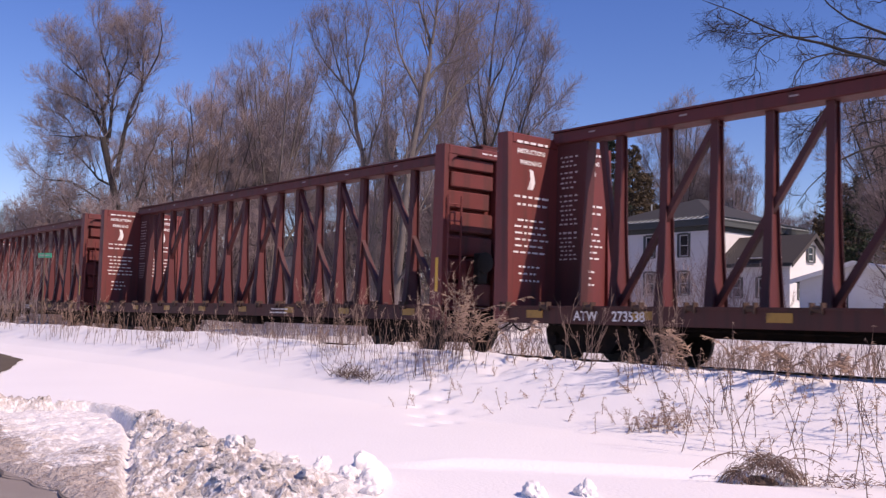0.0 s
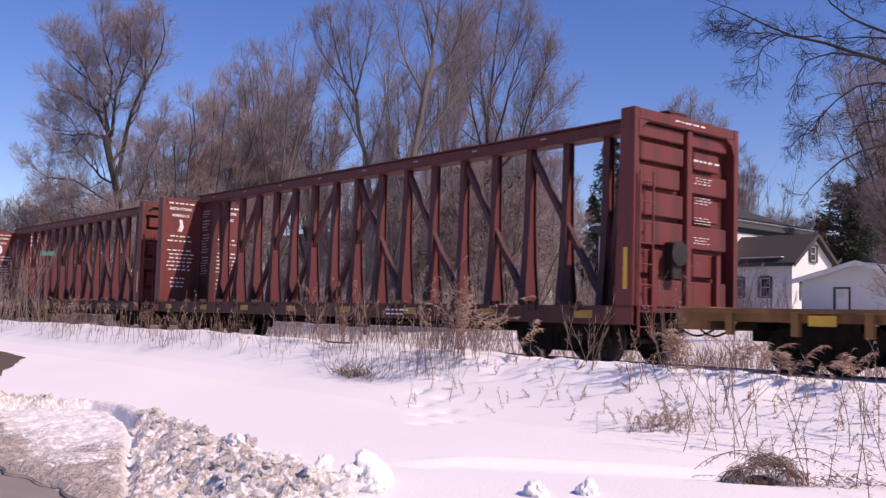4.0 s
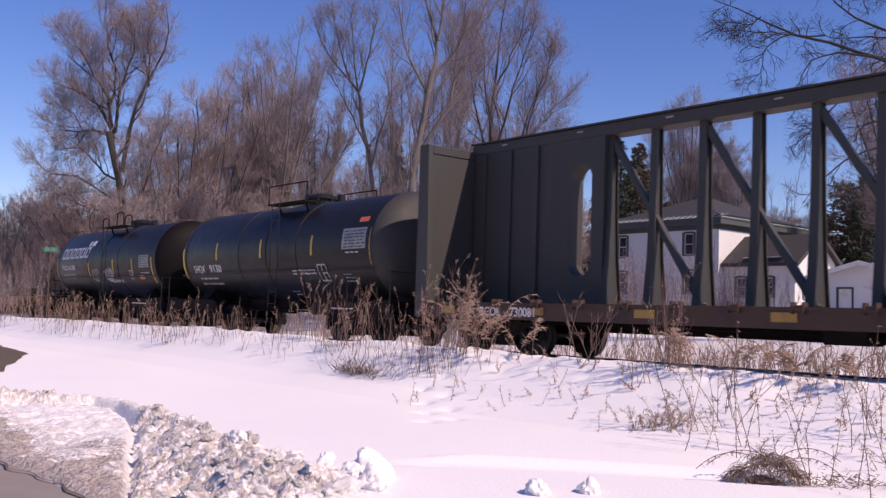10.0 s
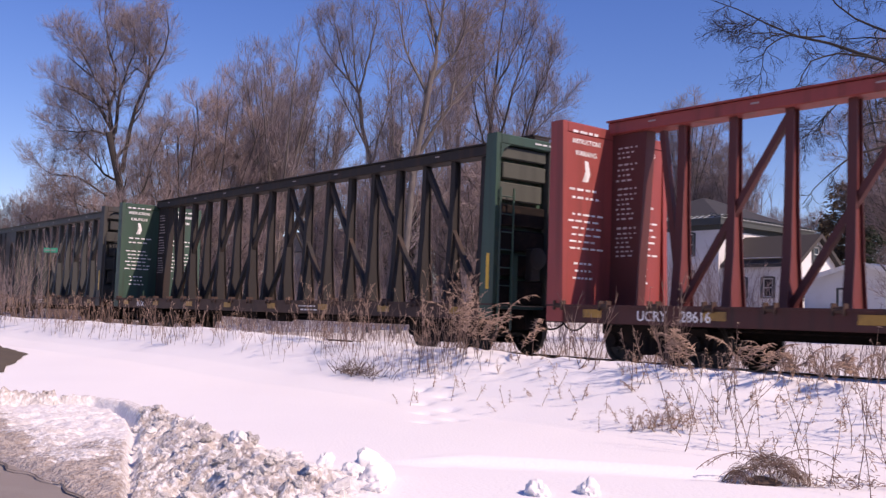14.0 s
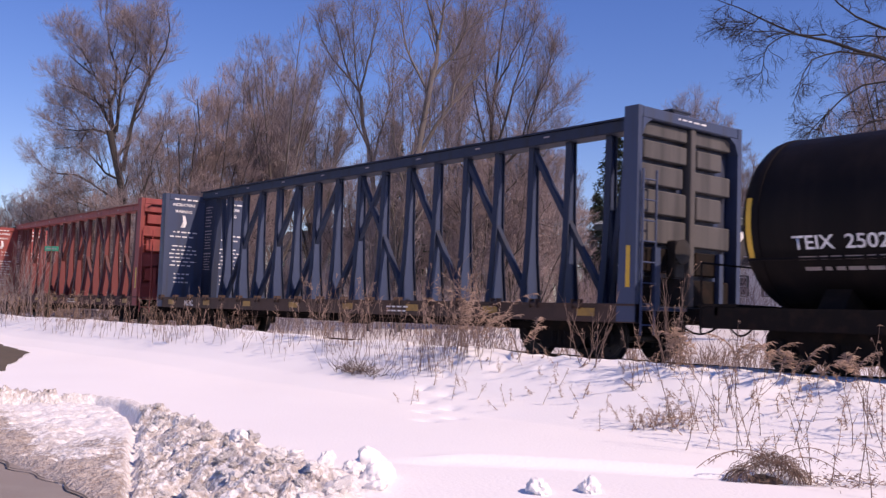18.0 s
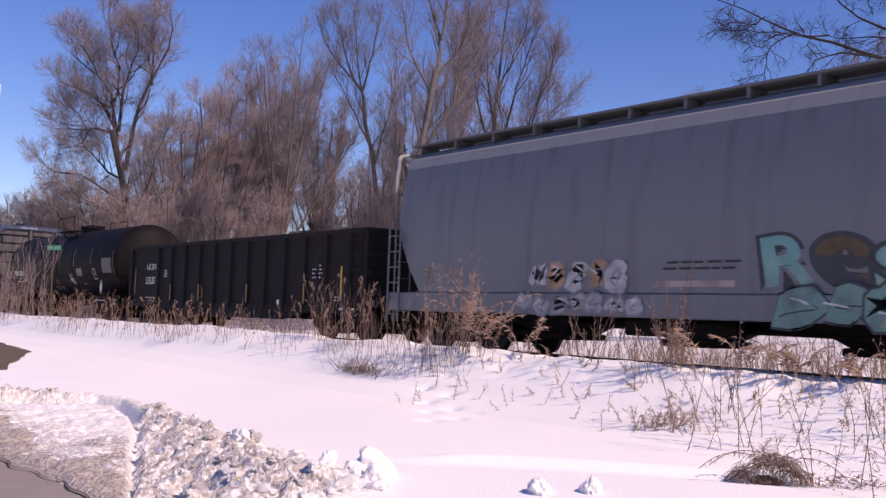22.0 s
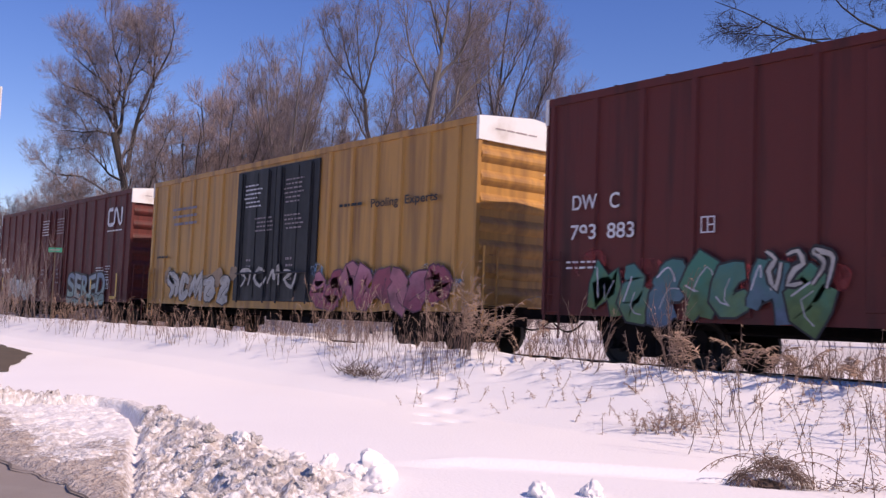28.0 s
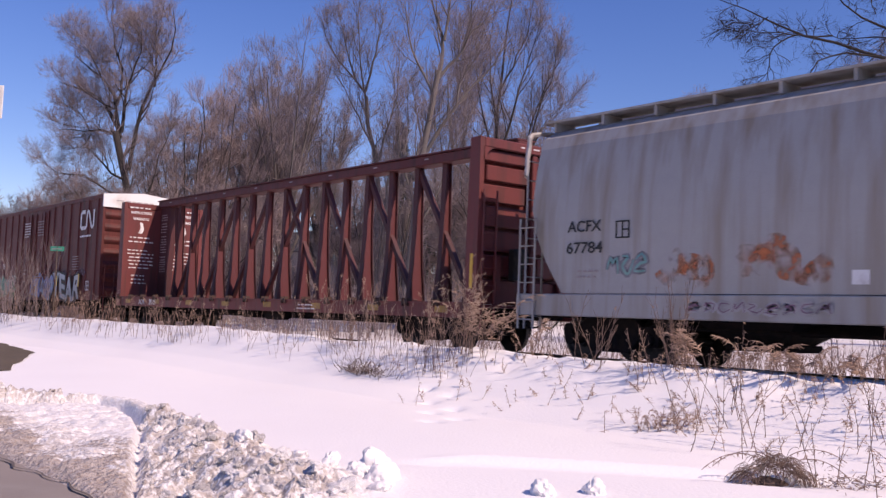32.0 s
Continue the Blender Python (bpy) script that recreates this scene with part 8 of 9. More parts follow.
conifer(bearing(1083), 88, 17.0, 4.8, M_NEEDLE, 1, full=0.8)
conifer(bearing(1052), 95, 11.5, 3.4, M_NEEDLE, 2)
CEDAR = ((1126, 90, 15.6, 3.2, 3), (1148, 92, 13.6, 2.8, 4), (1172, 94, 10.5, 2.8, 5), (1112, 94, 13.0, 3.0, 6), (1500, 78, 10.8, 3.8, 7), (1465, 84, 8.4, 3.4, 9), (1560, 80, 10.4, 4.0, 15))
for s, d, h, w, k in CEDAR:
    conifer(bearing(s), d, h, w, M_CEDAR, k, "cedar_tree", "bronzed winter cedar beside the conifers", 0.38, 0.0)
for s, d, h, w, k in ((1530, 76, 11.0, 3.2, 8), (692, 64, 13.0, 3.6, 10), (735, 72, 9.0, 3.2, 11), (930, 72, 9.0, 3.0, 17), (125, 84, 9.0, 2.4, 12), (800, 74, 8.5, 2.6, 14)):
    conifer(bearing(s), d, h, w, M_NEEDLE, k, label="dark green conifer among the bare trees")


# ---------------------------------------------------------------- houses
def wall_with_openings(bm, a, b, z0, z1, holes, fixed, axis, thick=0.25):
    """A wall from a to b along an axis with window holes (lo, hi, sill, head); 'fixed' is its outer face."""
    def put(u0, u1, w0, w1):
        if u1 - u0 < 1e-4 or w1 - w0 < 1e-4:
            return
        if axis == "x":
            box(bm, u0, u1, fixed, fixed + thick, w0, w1)
        else:
            box(bm, fixed - thick, fixed, u0, u1, w0, w1)
    cur = a
    for lo, hi in sorted({(h[0], h[1]) for h in holes}):
        put(cur, lo, z0, z1)
        zc = z0
        for h in sorted([h for h in holes if h[0] == lo], key=lambda h: h[2]):
            put(lo, hi, zc, h[2])
            zc = h[3]
        put(lo, hi, zc, z1)
        cur = hi
    put(cur, b, z0, z1)


def window_in(parent, lo, hi, sill, head, fixed, axis, dark=True):
    def bx(bm, u0, u1, w0, w1, d0, d1):
        if axis == "x":
            box(bm, u0, u1, fixed + d0, fixed + d1, w0, w1)
        else:
            box(bm, fixed - d1, fixed - d0, u0, u1, w0, w1)
    bm = bmesh.new()
    for u0, u1, w0, w1 in ((lo, lo + 0.07, sill, head), (hi - 0.07, hi, sill, head), (lo, hi, sill, sill + 0.07), (lo, hi, head - 0.07, head),
                           (lo, hi, (sill + head) / 2 - 0.035, (sill + head) / 2 + 0.035)):
        bx(bm, u0, u1, w0, w1, 0.02, 0.09)
    win = part("window", bm, M_SASH, parent, "pale sash frame")
    for u in (lo - 0.22, hi):
        bm = bmesh.new()
        bx(bm, u, u + 0.22, sill - 0.05, head + 0.1, -0.035, -0.002)
        part("shutter", bm, M_TRIM, win, "dark narrow shutter")
    bm = bmesh.new()
    bx(bm, lo, hi, head + 0.002, head + 0.16, -0.035, -0.002)
    part("lintel", bm, M_TRIM, win)
    bm = bmesh.new()
    bx(bm, lo + 0.06, hi - 0.06, sill + 0.06, head - 0.06, 0.06, 0.07)
    part("pane", bm, M_GLASS, win)
    bm = bmesh.new()
    bx(bm, lo - 0.12, hi + 0.12, sill - 0.1, sill - 0.02, -0.08, 0.02)
    part("sill", bm, M_TRIM, win)


def gable_roof(bm, x0, x1, y0, y1, ze, zr, along, over=0.35, thick=0.14):
    if along == "x":
        ym = (y0 + y1) / 2
        for ya, s in ((y0 - over, 1), (y1 + over, -1)):
            sl = (zr - ze) / (ym - y0)
            za = ze - over * sl
            prism(bm, [(ya, za), (ym, zr), (ym, zr + thick), (ya, za + thick)], "x", x0 - over, x1 + over)
    else:
        xm = (x0 + x1) / 2
        for xa in (x0 - over, x1 + over):
            sl = (zr - ze) / (xm - x0)
            za = ze - over * sl
            prism(bm, [(xa, za), (xm, zr), (xm, zr + thick), (xa, za + thick)], "y", y0 - over, y1 + over)


def build_main_house():
    h = thing("farmhouse", "white two-storey house with low hip roof and dark eaves", "house")
    X0, X1, Y0, Y1, Z0, Z1 = -56.8, -44.8, 63.75, 76.2, 1.2, 8.65
    holes = []
    for c in (-54.4, -51.0, -47.6):
        holes += [(c - 0.42, c + 0.42, 6.35, 8.05), (c - 0.42, c + 0.42, 3.3, 5.05)]
    bm = bmesh.new()
    wall_with_openings(bm, X0, X1, Z0, Z1, holes, Y0, "x")
    part("wall", bm, M_SIDING, h, "front wall in white siding")
    for lo, hi, s, t in holes:
        window_in(h, lo, hi, s, t, Y0, "x")
    bm = bmesh.new()
    side = [(70.5, 71.3, 6.1, 7.7), (73.8, 74.6, 6.1, 7.7)]
    wall_with_openings(bm, Y0 + 0.25, Y1, Z0, Z1, side, X1, "y")
    part("wall", bm, M_SIDING, h, "sunlit end wall in white siding")
    for lo, hi, s, t in side:
        window_in(h, lo, hi, s, t, X1, "y")
    bm = bmesh.new()
    box(bm, X0, X0 + 0.25, Y0 + 0.25, Y1, Z0, Z1)
    box(bm, X0, X1, Y1, Y1 + 0.25, Z0, Z1)
    part("wall", bm, M_SIDING, h)
    o = 0.5
    bm = bmesh.new()
    box(bm, X0 - o, X1 + o, Y0 - o, Y1 + o, Z1 + 0.02, Z1 + 0.42)
    box(bm, X0 - 0.06, X1 + 0.06, Y0 - 0.06, Y1 + 0.06, Z1 - 0.35, Z1 + 0.02)
    part("eave", bm, M_TRIM, h, "deep dark green-grey eave")
    bm = bmesh.new()
    e = o + 0.05
    box(bm, X0 - e, X1 + e, Y0 - e, Y1 + e, Z1 + 0.42, Z1 + 0.52)
    part("gutter", bm, M_TRIM, h, "dark drip edge")
    # pale ribbed metal strip along the foot of the roof
    for side, u0, u1 in (("front", X0 - e, X1 + e), ("end", Y0 - e, Y1 + e)):
        bm = bmesh.new()
        z0 = Z1 + 0.53
        if side == "front":
            prism(bm, [(Y0 - e - 0.02, z0), (Y0 - e - 0.02, z0 + 0.03), (Y0 - e + 0.95, z0 + 0.36), (Y0 - e + 0.95, z0 + 0.3)], "x", u0, u1)
        else:
            prism(bm, [(X1 + e + 0.02, z0), (X1 + e + 0.02, z0 + 0.03), (X1 + e - 0.95, z0 + 0.36), (X1 + e - 0.95, z0 + 0.3)], "y", u0, u1)
        strip = part("roof_edge", bm, M_METALROOF, h, "pale ribbed metal roof edge")
        n = int((u1 - u0) / 0.55)
        for k in range(n + 1):
            u = u0 + k * (u1 - u0) / n
            bm = bmesh.new()
            if side == "front":
                prism(bm, [(Y0 - e - 0.03, z0 + 0.03), (Y0 - e - 0.03, z0 + 0.1), (Y0 - e + 0.93, z0 + 0.43), (Y0 - e + 0.93, z0 + 0.36)], "x", u - 0.05, u + 0.05)
            else:
                prism(bm, [(X1 + e + 0.03, z0 + 0.03), (X1 + e + 0.03, z0 + 0.1), (X1 + e - 0.93, z0 + 0.43), (X1 + e - 0.93, z0 + 0.36)], "y", u - 0.05, u + 0.05)
            part("rib", bm, M_TRIM, strip)
    bm = bmesh.new()
    vs = [bm.verts.new(p) for p in ((X0 - o, Y0 - o, Z1 + 0.52), (X1 + o, Y0 - o, Z1 + 0.52), (X1 + o, Y1 + o, Z1 + 0.52), (X0 - o, Y1 + o, Z1 + 0.52))]
    xm = (X0 + X1) / 2
    t1, t2 = bm.verts.new((xm + 0.4, Y0 + 5.6, Z1 + 3.1)), bm.verts.new((xm + 0.4, Y1 - 5.6, Z1 + 3.1))
    for f in ((vs[0], vs[1], t1), (vs[1], vs[2], t2, t1), (vs[2], vs[3], t2), (vs[3], vs[0], t1, t2), tuple(vs[::-1])):
        bm.faces.new(f)
    part("roof", bm, M_ROOF, h, "dark shingled hip roof")
    for x, y in ((xm - 2.6, Y0 + 3.2), (xm + 1.0, Y1 - 4)):
        bm = bmesh.new()
        tube(bm, (x, y, Z1 + 1.0), (x, y, Z1 + 2.6), 0.06, 8)
        part("vent_pipe", bm, M_METALROOF, h)
    return h


def build_wing():
    h = thing("house_wing", "white single-storey wing with dark gable roof", "house")
    X0, X1, Y0, Y1, Z0, ZE, ZR = -44.78, -38.7, 64.4, 70.0, 1.2, 5.75, 7.8
    holes = [(-43.6, -42.8, 3.1, 4.5), (-41.3, -40.5, 3.1, 4.5)]
    bm = bmesh.new()
    wall_with_openings(bm, X0, X1, Z0, ZE, holes, Y0, "x")
    part("wall", bm, M_SIDING, h)
    for lo, hi, s, t in holes:
        window_in(h, lo, hi, s, t, Y0, "x")
    bm = bmesh.new()
    wall_with_openings(bm, Y0 + 0.25, Y1, Z0, ZE, [(65.6, 66.4, 3.0, 4.4), (67.9, 68.7, 3.0, 4.4)], X1, "y")
    prism(bm, [(Y0, ZE), (Y1, ZE), ((Y0 + Y1) / 2, ZR)], "x", X1 - 0.2, X1)
    part("wall", bm, M_SIDING, h, "sunlit gable end")
    window_in(h, 65.6, 66.4, 3.0, 4.4, X1, "y")
    window_in(h, 67.9, 68.7, 3.0, 4.4, X1, "y")
    window_in(h, 66.85, 67.55, 5.85, 6.95, X1 + 0.09, "y")
    bm = bmesh.new()
    gable_roof(bm, X0 + 0.4, X1, Y0, Y1, ZE, ZR, "x", 0.45)
    part("roof", bm, M_ROOFB, h, "brown weathered shingle roof")
    ym, sl = (Y0 + Y1) / 2, (ZR - ZE) / ((Y1 - Y0) / 2)
    for s in (-1, 1):
        bm = bmesh.new()
        ye = ym + s * ((Y1 - Y0) / 2 + 0.48)
        ze = ZE - 0.48 * sl
        prism(bm, [(ye, ze - 0.16), (ym, ZR - 0.16), (ym, ZR + 0.17), (ye, ze + 0.17)], "x", X1 + 0.46, X1 + 0.52)
        part("bargeboard", bm, M_ROOFB, h, "wide bargeboard")
    bm = bmesh.new()
    box(bm, X0, X1 + 0.3, Y0 - 0.42, Y0 - 0.3, ZE - 0.42, ZE - 0.14)
    part("fascia", bm, M_TRIM, h)
    bm = bmesh.new()
    box(bm, -42.9, -39.4, Y0 - 0.3, Y0 + 0.1, ZE + 0.26, ZE + 0.30)
    part("snow_strip", bm, M_SNOW, h, "strip of snow left on the roof")


def build_garage():
    h = thing("garage", "pale low garage with a snow-edged gable roof", "garage")
    X0, X1, Y0, Y1, Z0, ZE, ZR = -34.15, -26.45, 58.0, 64.0, 1.0, 3.9, 4.9
    bm = bmesh.new()
    holes = [(-31.85, -30.95, 1.45, 3.35)]
    wall_with_openings(bm, X0, X1, Z0, ZE, holes, Y0, "x")
    prism(bm, [(X0, ZE), (X1, ZE), ((X0 + X1) / 2, ZR)], "y", Y0, Y0 + 0.25)
    part("wall", bm, M_SIDING, h)
    bm = bmesh.new()
    box(bm, X0, X0 + 0.25, Y0 + 0.25, Y1, Z0, ZE)
    box(bm, X1 - 0.25, X1, Y0 + 0.25, Y1, Z0, ZE)
    box(bm, X0 + 0.25, X1 - 0.25, Y1 - 0.25, Y1, Z0, ZE)
    part("wall", bm, M_SIDING, h)
    bm = bmesh.new()
    box(bm, -31.85, -30.95, Y0 + 0.08, Y0 + 0.14, 1.45, 3.35)
    part("door", bm, M_WHITE, h)
    bm = bmesh.new()
    for a, b, c, d in ((-31.97, -31.85, 1.45, 3.47), (-30.95, -30.83, 1.45, 3.47), (-31.85, -30.95, 3.35, 3.47)):
        box(bm, a, b, Y0 - 0.03, Y0 + 0.05, c, d)
    part("door_frame", bm, M_TRIM, h)
    bm = bmesh.new()
    gable_roof(bm, X0, X1, Y0, Y1, ZE, ZR, "y", 0.4)
    part("roof", bm, M_ROOFB, h, "brown roof edged with snow")
    xm, sl = (X0 + X1) / 2, (ZR - ZE) / ((X1 - X0) / 2)
    for s in (-1, 1):
        bm = bmesh.new()
        xe = xm + s * ((X1 - X0) / 2 + 0.42)
        prism(bm, [(xe, ZE - 0.42 * sl - 0.1), (xm, ZR - 0.1), (xm, ZR + 0.2), (xe, ZE - 0.42 * sl + 0.2)], "y", Y0 - 0.48, Y0 - 0.41)
        part("bargeboard", bm, M_WHITE, h, "white bargeboard")
        bm = bmesh.new()
        u0, u1 = (0.08, 0.4) if s < 0 else (0.1, 0.9)
        half = (X1 - X0) / 2
        prism(bm, [(xm + s * half * u, ZR - sl * half * u + 0.15 + dz) for u, dz in ((u0, 0.0), (u1, 0.0), (u1, 0.06), (u0, 0.06))], "y", Y0 + 0.4, Y1 - 0.3)
        part("snow_strip", bm, M_SNOW, h, "snow left on the roof")


def plain_house(x0, x1, y0, y1, z0, ze, zr, label, along="x", name="house", wall=None):
    h = thing(name, label, "house")
    bm = bmesh.new()
    box(bm, x0, x1, y0, y1, z0, ze)
    if along == "x":
        for x in (x0, x1 - 0.2):
            prism(bm, [(y0, ze), (y1, ze), ((y0 + y1) / 2, zr)], "x", x, x + 0.2)
    else:
        for y in (y0, y1 - 0.2):
            prism(bm, [(x0, ze), (x1, ze), ((x0 + x1) / 2, zr)], "y", y, y + 0.2)
    part("wall", bm, wall or M_SIDING, h)
    # a given wall colour holds the shade; the sunlit end stays white
    if wall:
        bm = bmesh.new()
        box(bm, x1 + 0.003, x1 + 0.04, y0, y1, z0, ze)
        part("wall", bm, M_SIDING, h, "white end wall in its sunlit colour")
    bm = bmesh.new()
    gable_roof(bm, x0, x1, y0, y1, ze, zr, along, 0.4)
    part("roof", bm, M_ROOF, h)
    for k in range(3):
        c = x0 + (x1 - x0) * (k + 0.5) / 3
        bm = bmesh.new()
        box(bm, c - 0.45, c + 0.45, y0 - 0.04, y0 - 0.003, ze - 2.0, ze - 0.6)
        w = part("window", bm, M_TRIM, h)
        bm = bmesh.new()
        box(bm, c - 0.36, c + 0.36, y0 - 0.05, y0 - 0.041, ze - 1.9, ze - 0.7)
        part("pane", bm, M_GLASS, w)
    for c in (y0 + (y1 - y0) * 0.3, y0 + (y1 - y0) * 0.7):
        bm = bmesh.new()
        box(bm, x1 + 0.043, x1 + 0.08, c - 0.4, c + 0.4, ze - 2.0, ze - 0.6)
        w = part("window", bm, M_TRIM, h)
        bm = bmesh.new()
        box(bm, x1 + 0.081, x1 + 0.09, c - 0.32, c + 0.32, ze - 1.9, ze - 0.7)
        part("pane", bm, M_GLASS, w)


build_main_house()
build_wing()
build_garage()
plain_house(-97, -82.6, 53.9, 57.6, 0.9, 7.6, 9.6, "house with shade-grey walls and a white sunlit end, half hidden by trees", wall=M_GREYWALL)
plain_house(-134, -124, 36.0, 43.0, 0.4, 5.6, 8.4, "small white house far behind the trees")
plain_house(-118, -110, 50.0, 56.0, 0.8, 4.6, 6.2, "low white outbuilding far behind the trees", name="shed")
plain_house(-66, -58, 71.0, 77.0, 1.4, 4.2, 6.4, "low brown shed beside the farmhouse", name="shed")


# ---------------------------------------------------------------- street sign and post by the road
def street_sign():
    s = thing("street_sign", "green street name sign on a thin post in the brush", "street sign", (-36.0, 11.0, float(ground_z(-36.0, 11.0))), 40)
    h = 2.65 - s.location.z
    bm = bmesh.new()
    tube(bm, (0, 0, -0.2), (0, 0, h + 0.1), 0.022, 8)
    part("post", bm, M_TIE, s)
    bm = bmesh.new()
    box(bm, -0.27, 0.27, -0.012, 0.012, h - 0.085, h + 0.085, 0.006)
    part("name_plate", bm, M_SIGNG, s, "green name plate")
    bm = bmesh.new()
    for k in range(5):
        box(bm, -0.2 + k * 0.085, -0.145 + k * 0.085, -0.018, -0.0125, h - 0.025, h + 0.025)
    part("name_bars", bm, M_DIM, s)


def white_sign():
    x, y = -29.91, 6.76
    z = float(ground_z(x, y))
    s = thing("sign_board", "white sign board on a tall post beside the road", "sign", (x, y, z), 50)
    bm = bmesh.new()
    tube(bm, (0, 0.05, -0.2), (0, 0.05, 6.92 - z), 0.06, 10)
    part("post", bm, M_POLE, s)
    bm = bmesh.new()
    box(bm, -0.62, 0.62, -0.02, 0.02, 5.92 - z, 6.88 - z, 0.01)
    part("board", bm, M_WHITE, s, "white painted board")


street_sign()
white_sign()


# ---------------------------------------------------------------- dry weeds and brush
def weed(rng, x, y, h, stems, heads, plume=0.5, lean=0.25, bushy=3, r=0.005, leafy=0):
    """One dry stem with its side twigs; heads collects (foot, way, thickness) of fluff and withered leaves."""
    p = Vector((x, y, float(ground_z(x, y)) - 0.03))
    d = Vector((rng.gauss(0, lean), rng.gauss(0, lean), 1)).normalized()
    n = 6
    nodes = []
    for k in range(n):
        d = (d + Vector((rng.gauss(0, 0.06), rng.gauss(0, 0.06), -0.02 * k * lean))).normalized()
        q = p + d * (h / n)
        stems.append((*p, *q, r * (1 - 0.1 * k), r * (1 - 0.1 * (k + 1))))
        for _ in range(leafy):
            f = rng.random()
            e = Vector((rng.gauss(0, 1), rng.gauss(0, 1), rng.gauss(-0.6, 0.5))).normalized() * rng.uniform(0.03, 0.08)
            heads.append((p + (q - p) * f, e, 0.0045))
        p = q
        nodes.append((p.copy(), d.copy()))
    for b in range(bushy):
        p2, d2 = nodes[rng.randrange(1, n)]
        e = (d2 + Vector((rng.gauss(0, 0.45), rng.gauss(0, 0.45), rng.uniform(0.1, 0.6)))).normalized()
        l = h * rng.uniform(0.1, 0.26)
        m = p2 + e * l * 0.5
        q2 = m + (e + Vector((0, 0, rng.uniform(-0.2, 0.3)))).normalized() * l * 0.5
        stems.append((*p2, *m, r * 0.6, r * 0.45))
        stems.append((*m, *q2, r * 0.45, r * 0.3))
        if leafy:
            for _ in range(2):
                heads.append((q2, Vector((rng.gauss(0, 1), rng.gauss(0, 1), rng.gauss(-0.6, 0.5))).normalized() * 0.05, 0.0045))
        if plume > 0 and rng.random() < plume * 0.6:
            feather(rng, q2, e, 0.12, heads, 12)
    if rng.random() < plume:
        feather(rng, p - d * 0.12, (d + Vector((rng.gauss(0, 0.25), rng.gauss(0, 0.25), 0))).normalized(), rng.uniform(0.2, 0.4), heads, 24)


def feather(rng, p, d, length, heads, count):
    """A feathery seed head: fine bristles along the top of a stem, nodding a little."""
    side = Vector((rng.gauss(0, 1), rng.gauss(0, 1), 0)).normalized()
    for k in range(count):
        f = rng.random()
        c = p + d * length * f + side * 0.25 * length * f * f - Vector((0, 0, 0.2 * length * f * f))
        e = (d * 0.8 + Vector((rng.gauss(0, 0.7), rng.gauss(0, 0.7), rng.gauss(0, 0.5)))).normalized()
        heads.append((c, e * (0.06 * (1.1 - f) + 0.018), 0.0034))


def frond(rng, x, y, h, stems, heads):
    """A nodding plume: a stem that arches over, hung with rows of drooping bracts."""
    p = Vector((x, y, float(ground_z(x, y)) - 0.03))
    a = rng.uniform(0, math.tau)
    out = Vector((math.cos(a), math.sin(a), 0))
    d = Vector((out.x * 0.25, out.y * 0.25, 1)).normalized()
    n = 9
    for k in range(n):
        q = p + d * (h / n) * 1.15
        stems.append((*p, *q, 0.005 - 0.0003 * k, 0.0047 - 0.0003 * k))
        if k >= 3:
            for _ in range(7):
                f = rng.random()
                s = d.cross(Vector((0, 0, 1)))
                s = (s.normalized() if s.length > 0.01 else out) * rng.choice((-1, 1))
                e = (s * rng.uniform(0.4, 1.0) + d * 0.5 + Vector((rng.gauss(0, 0.2), rng.gauss(0, 0.2), rng.uniform(-0.8, 0.1)))).normalized()
                heads.append((p + (q - p) * f, e * rng.uniform(0.1, 0.19) * (1.15 - 0.07 * k), 0.0085))
        p = q
        d = (d + out * (0.03 + 0.04 * k) + Vector((0, 0, -0.022 * k))).normalized()


def plant(name, label, stems, heads, stem_mat, head_mat, category="dry weeds"):
    ob = thing(name, label, category, group="dry weeds along the track")
    part_mesh("stalk_mass", sticks("stalk_mass", stems, stem_mat, 3), ob)
    if heads:
        part_mesh("seed_fluff", spines("seed_fluff", np.array([tuple(h[0]) for h in heads]), np.array([tuple(h[1]) for h in heads]), np.array([h[2] for h in heads]), head_mat), ob)


def part_mesh(name, me, parent):
    tagged(piece(name, me, parent), kind="stuff")


def weed_clump(label, n, area, height, plume, seed, lean=0.22, bushy=3, r=0.005, name="dry_weed_clump", leafy=0, stem=None, low=0.6, tight=0.24):
    rng = random.Random(seed)
    stems, heads = [], []
    x0, x1, y0, y1 = area
    for k in range(n):
        u = rng.gauss(0.5, tight) if tight else rng.random()
        v = rng.gauss(0.5, tight) if tight else rng.random()
        weed(rng, x0 + (x1 - x0) * u, y0 + (y1 - y0) * v, height * rng.uniform(low, 1.15), stems, heads, plume, lean, bushy, r, leafy)
    plant(name, label, stems, heads, stem or M_WEED, M_SEED)


def frond_clump(label, n, area, height, seed):
    rng = random.Random(seed)
    stems, heads = [], []
    for k in range(n):
        frond(rng, rng.uniform(area[0], area[1]), rng.uniform(area[2], area[3]), height * rng.uniform(0.65, 1.15), stems, heads)
    plant("nodding_plume_weed", label, stems, heads, M_WEED, M_SEED)


G = "tall dry goldenrod with tan feathery heads in the snow"
weed_clump(G, 26, (-17.1, -15.5, 10.4, 11.2), 1.2, 0.4, 101, 0.13, low=0.45)
weed_clump(G, 22, (-15.8, -14.0, 10.3, 11.2), 1.05, 0.3, 102, 0.15, low=0.4)
weed_clump(G, 56, (-13.9, -12.0, 10.1, 11.2), 1.35, 0.85, 103, 0.14, low=0.45)
weed_clump("bare weed stems rising from the snow slope", 55, (-17.8, -12.0, 9.9, 11.0), 0.7, 0.15, 104, 0.2, 2, 0.0034, low=0.35)
weed_clump("bare weed stems rising from the snow slope", 44, (-14.5, -11.9, 9.8, 10.6), 0.85, 0.1, 121, 0.24, 2, 0.0036, low=0.4)
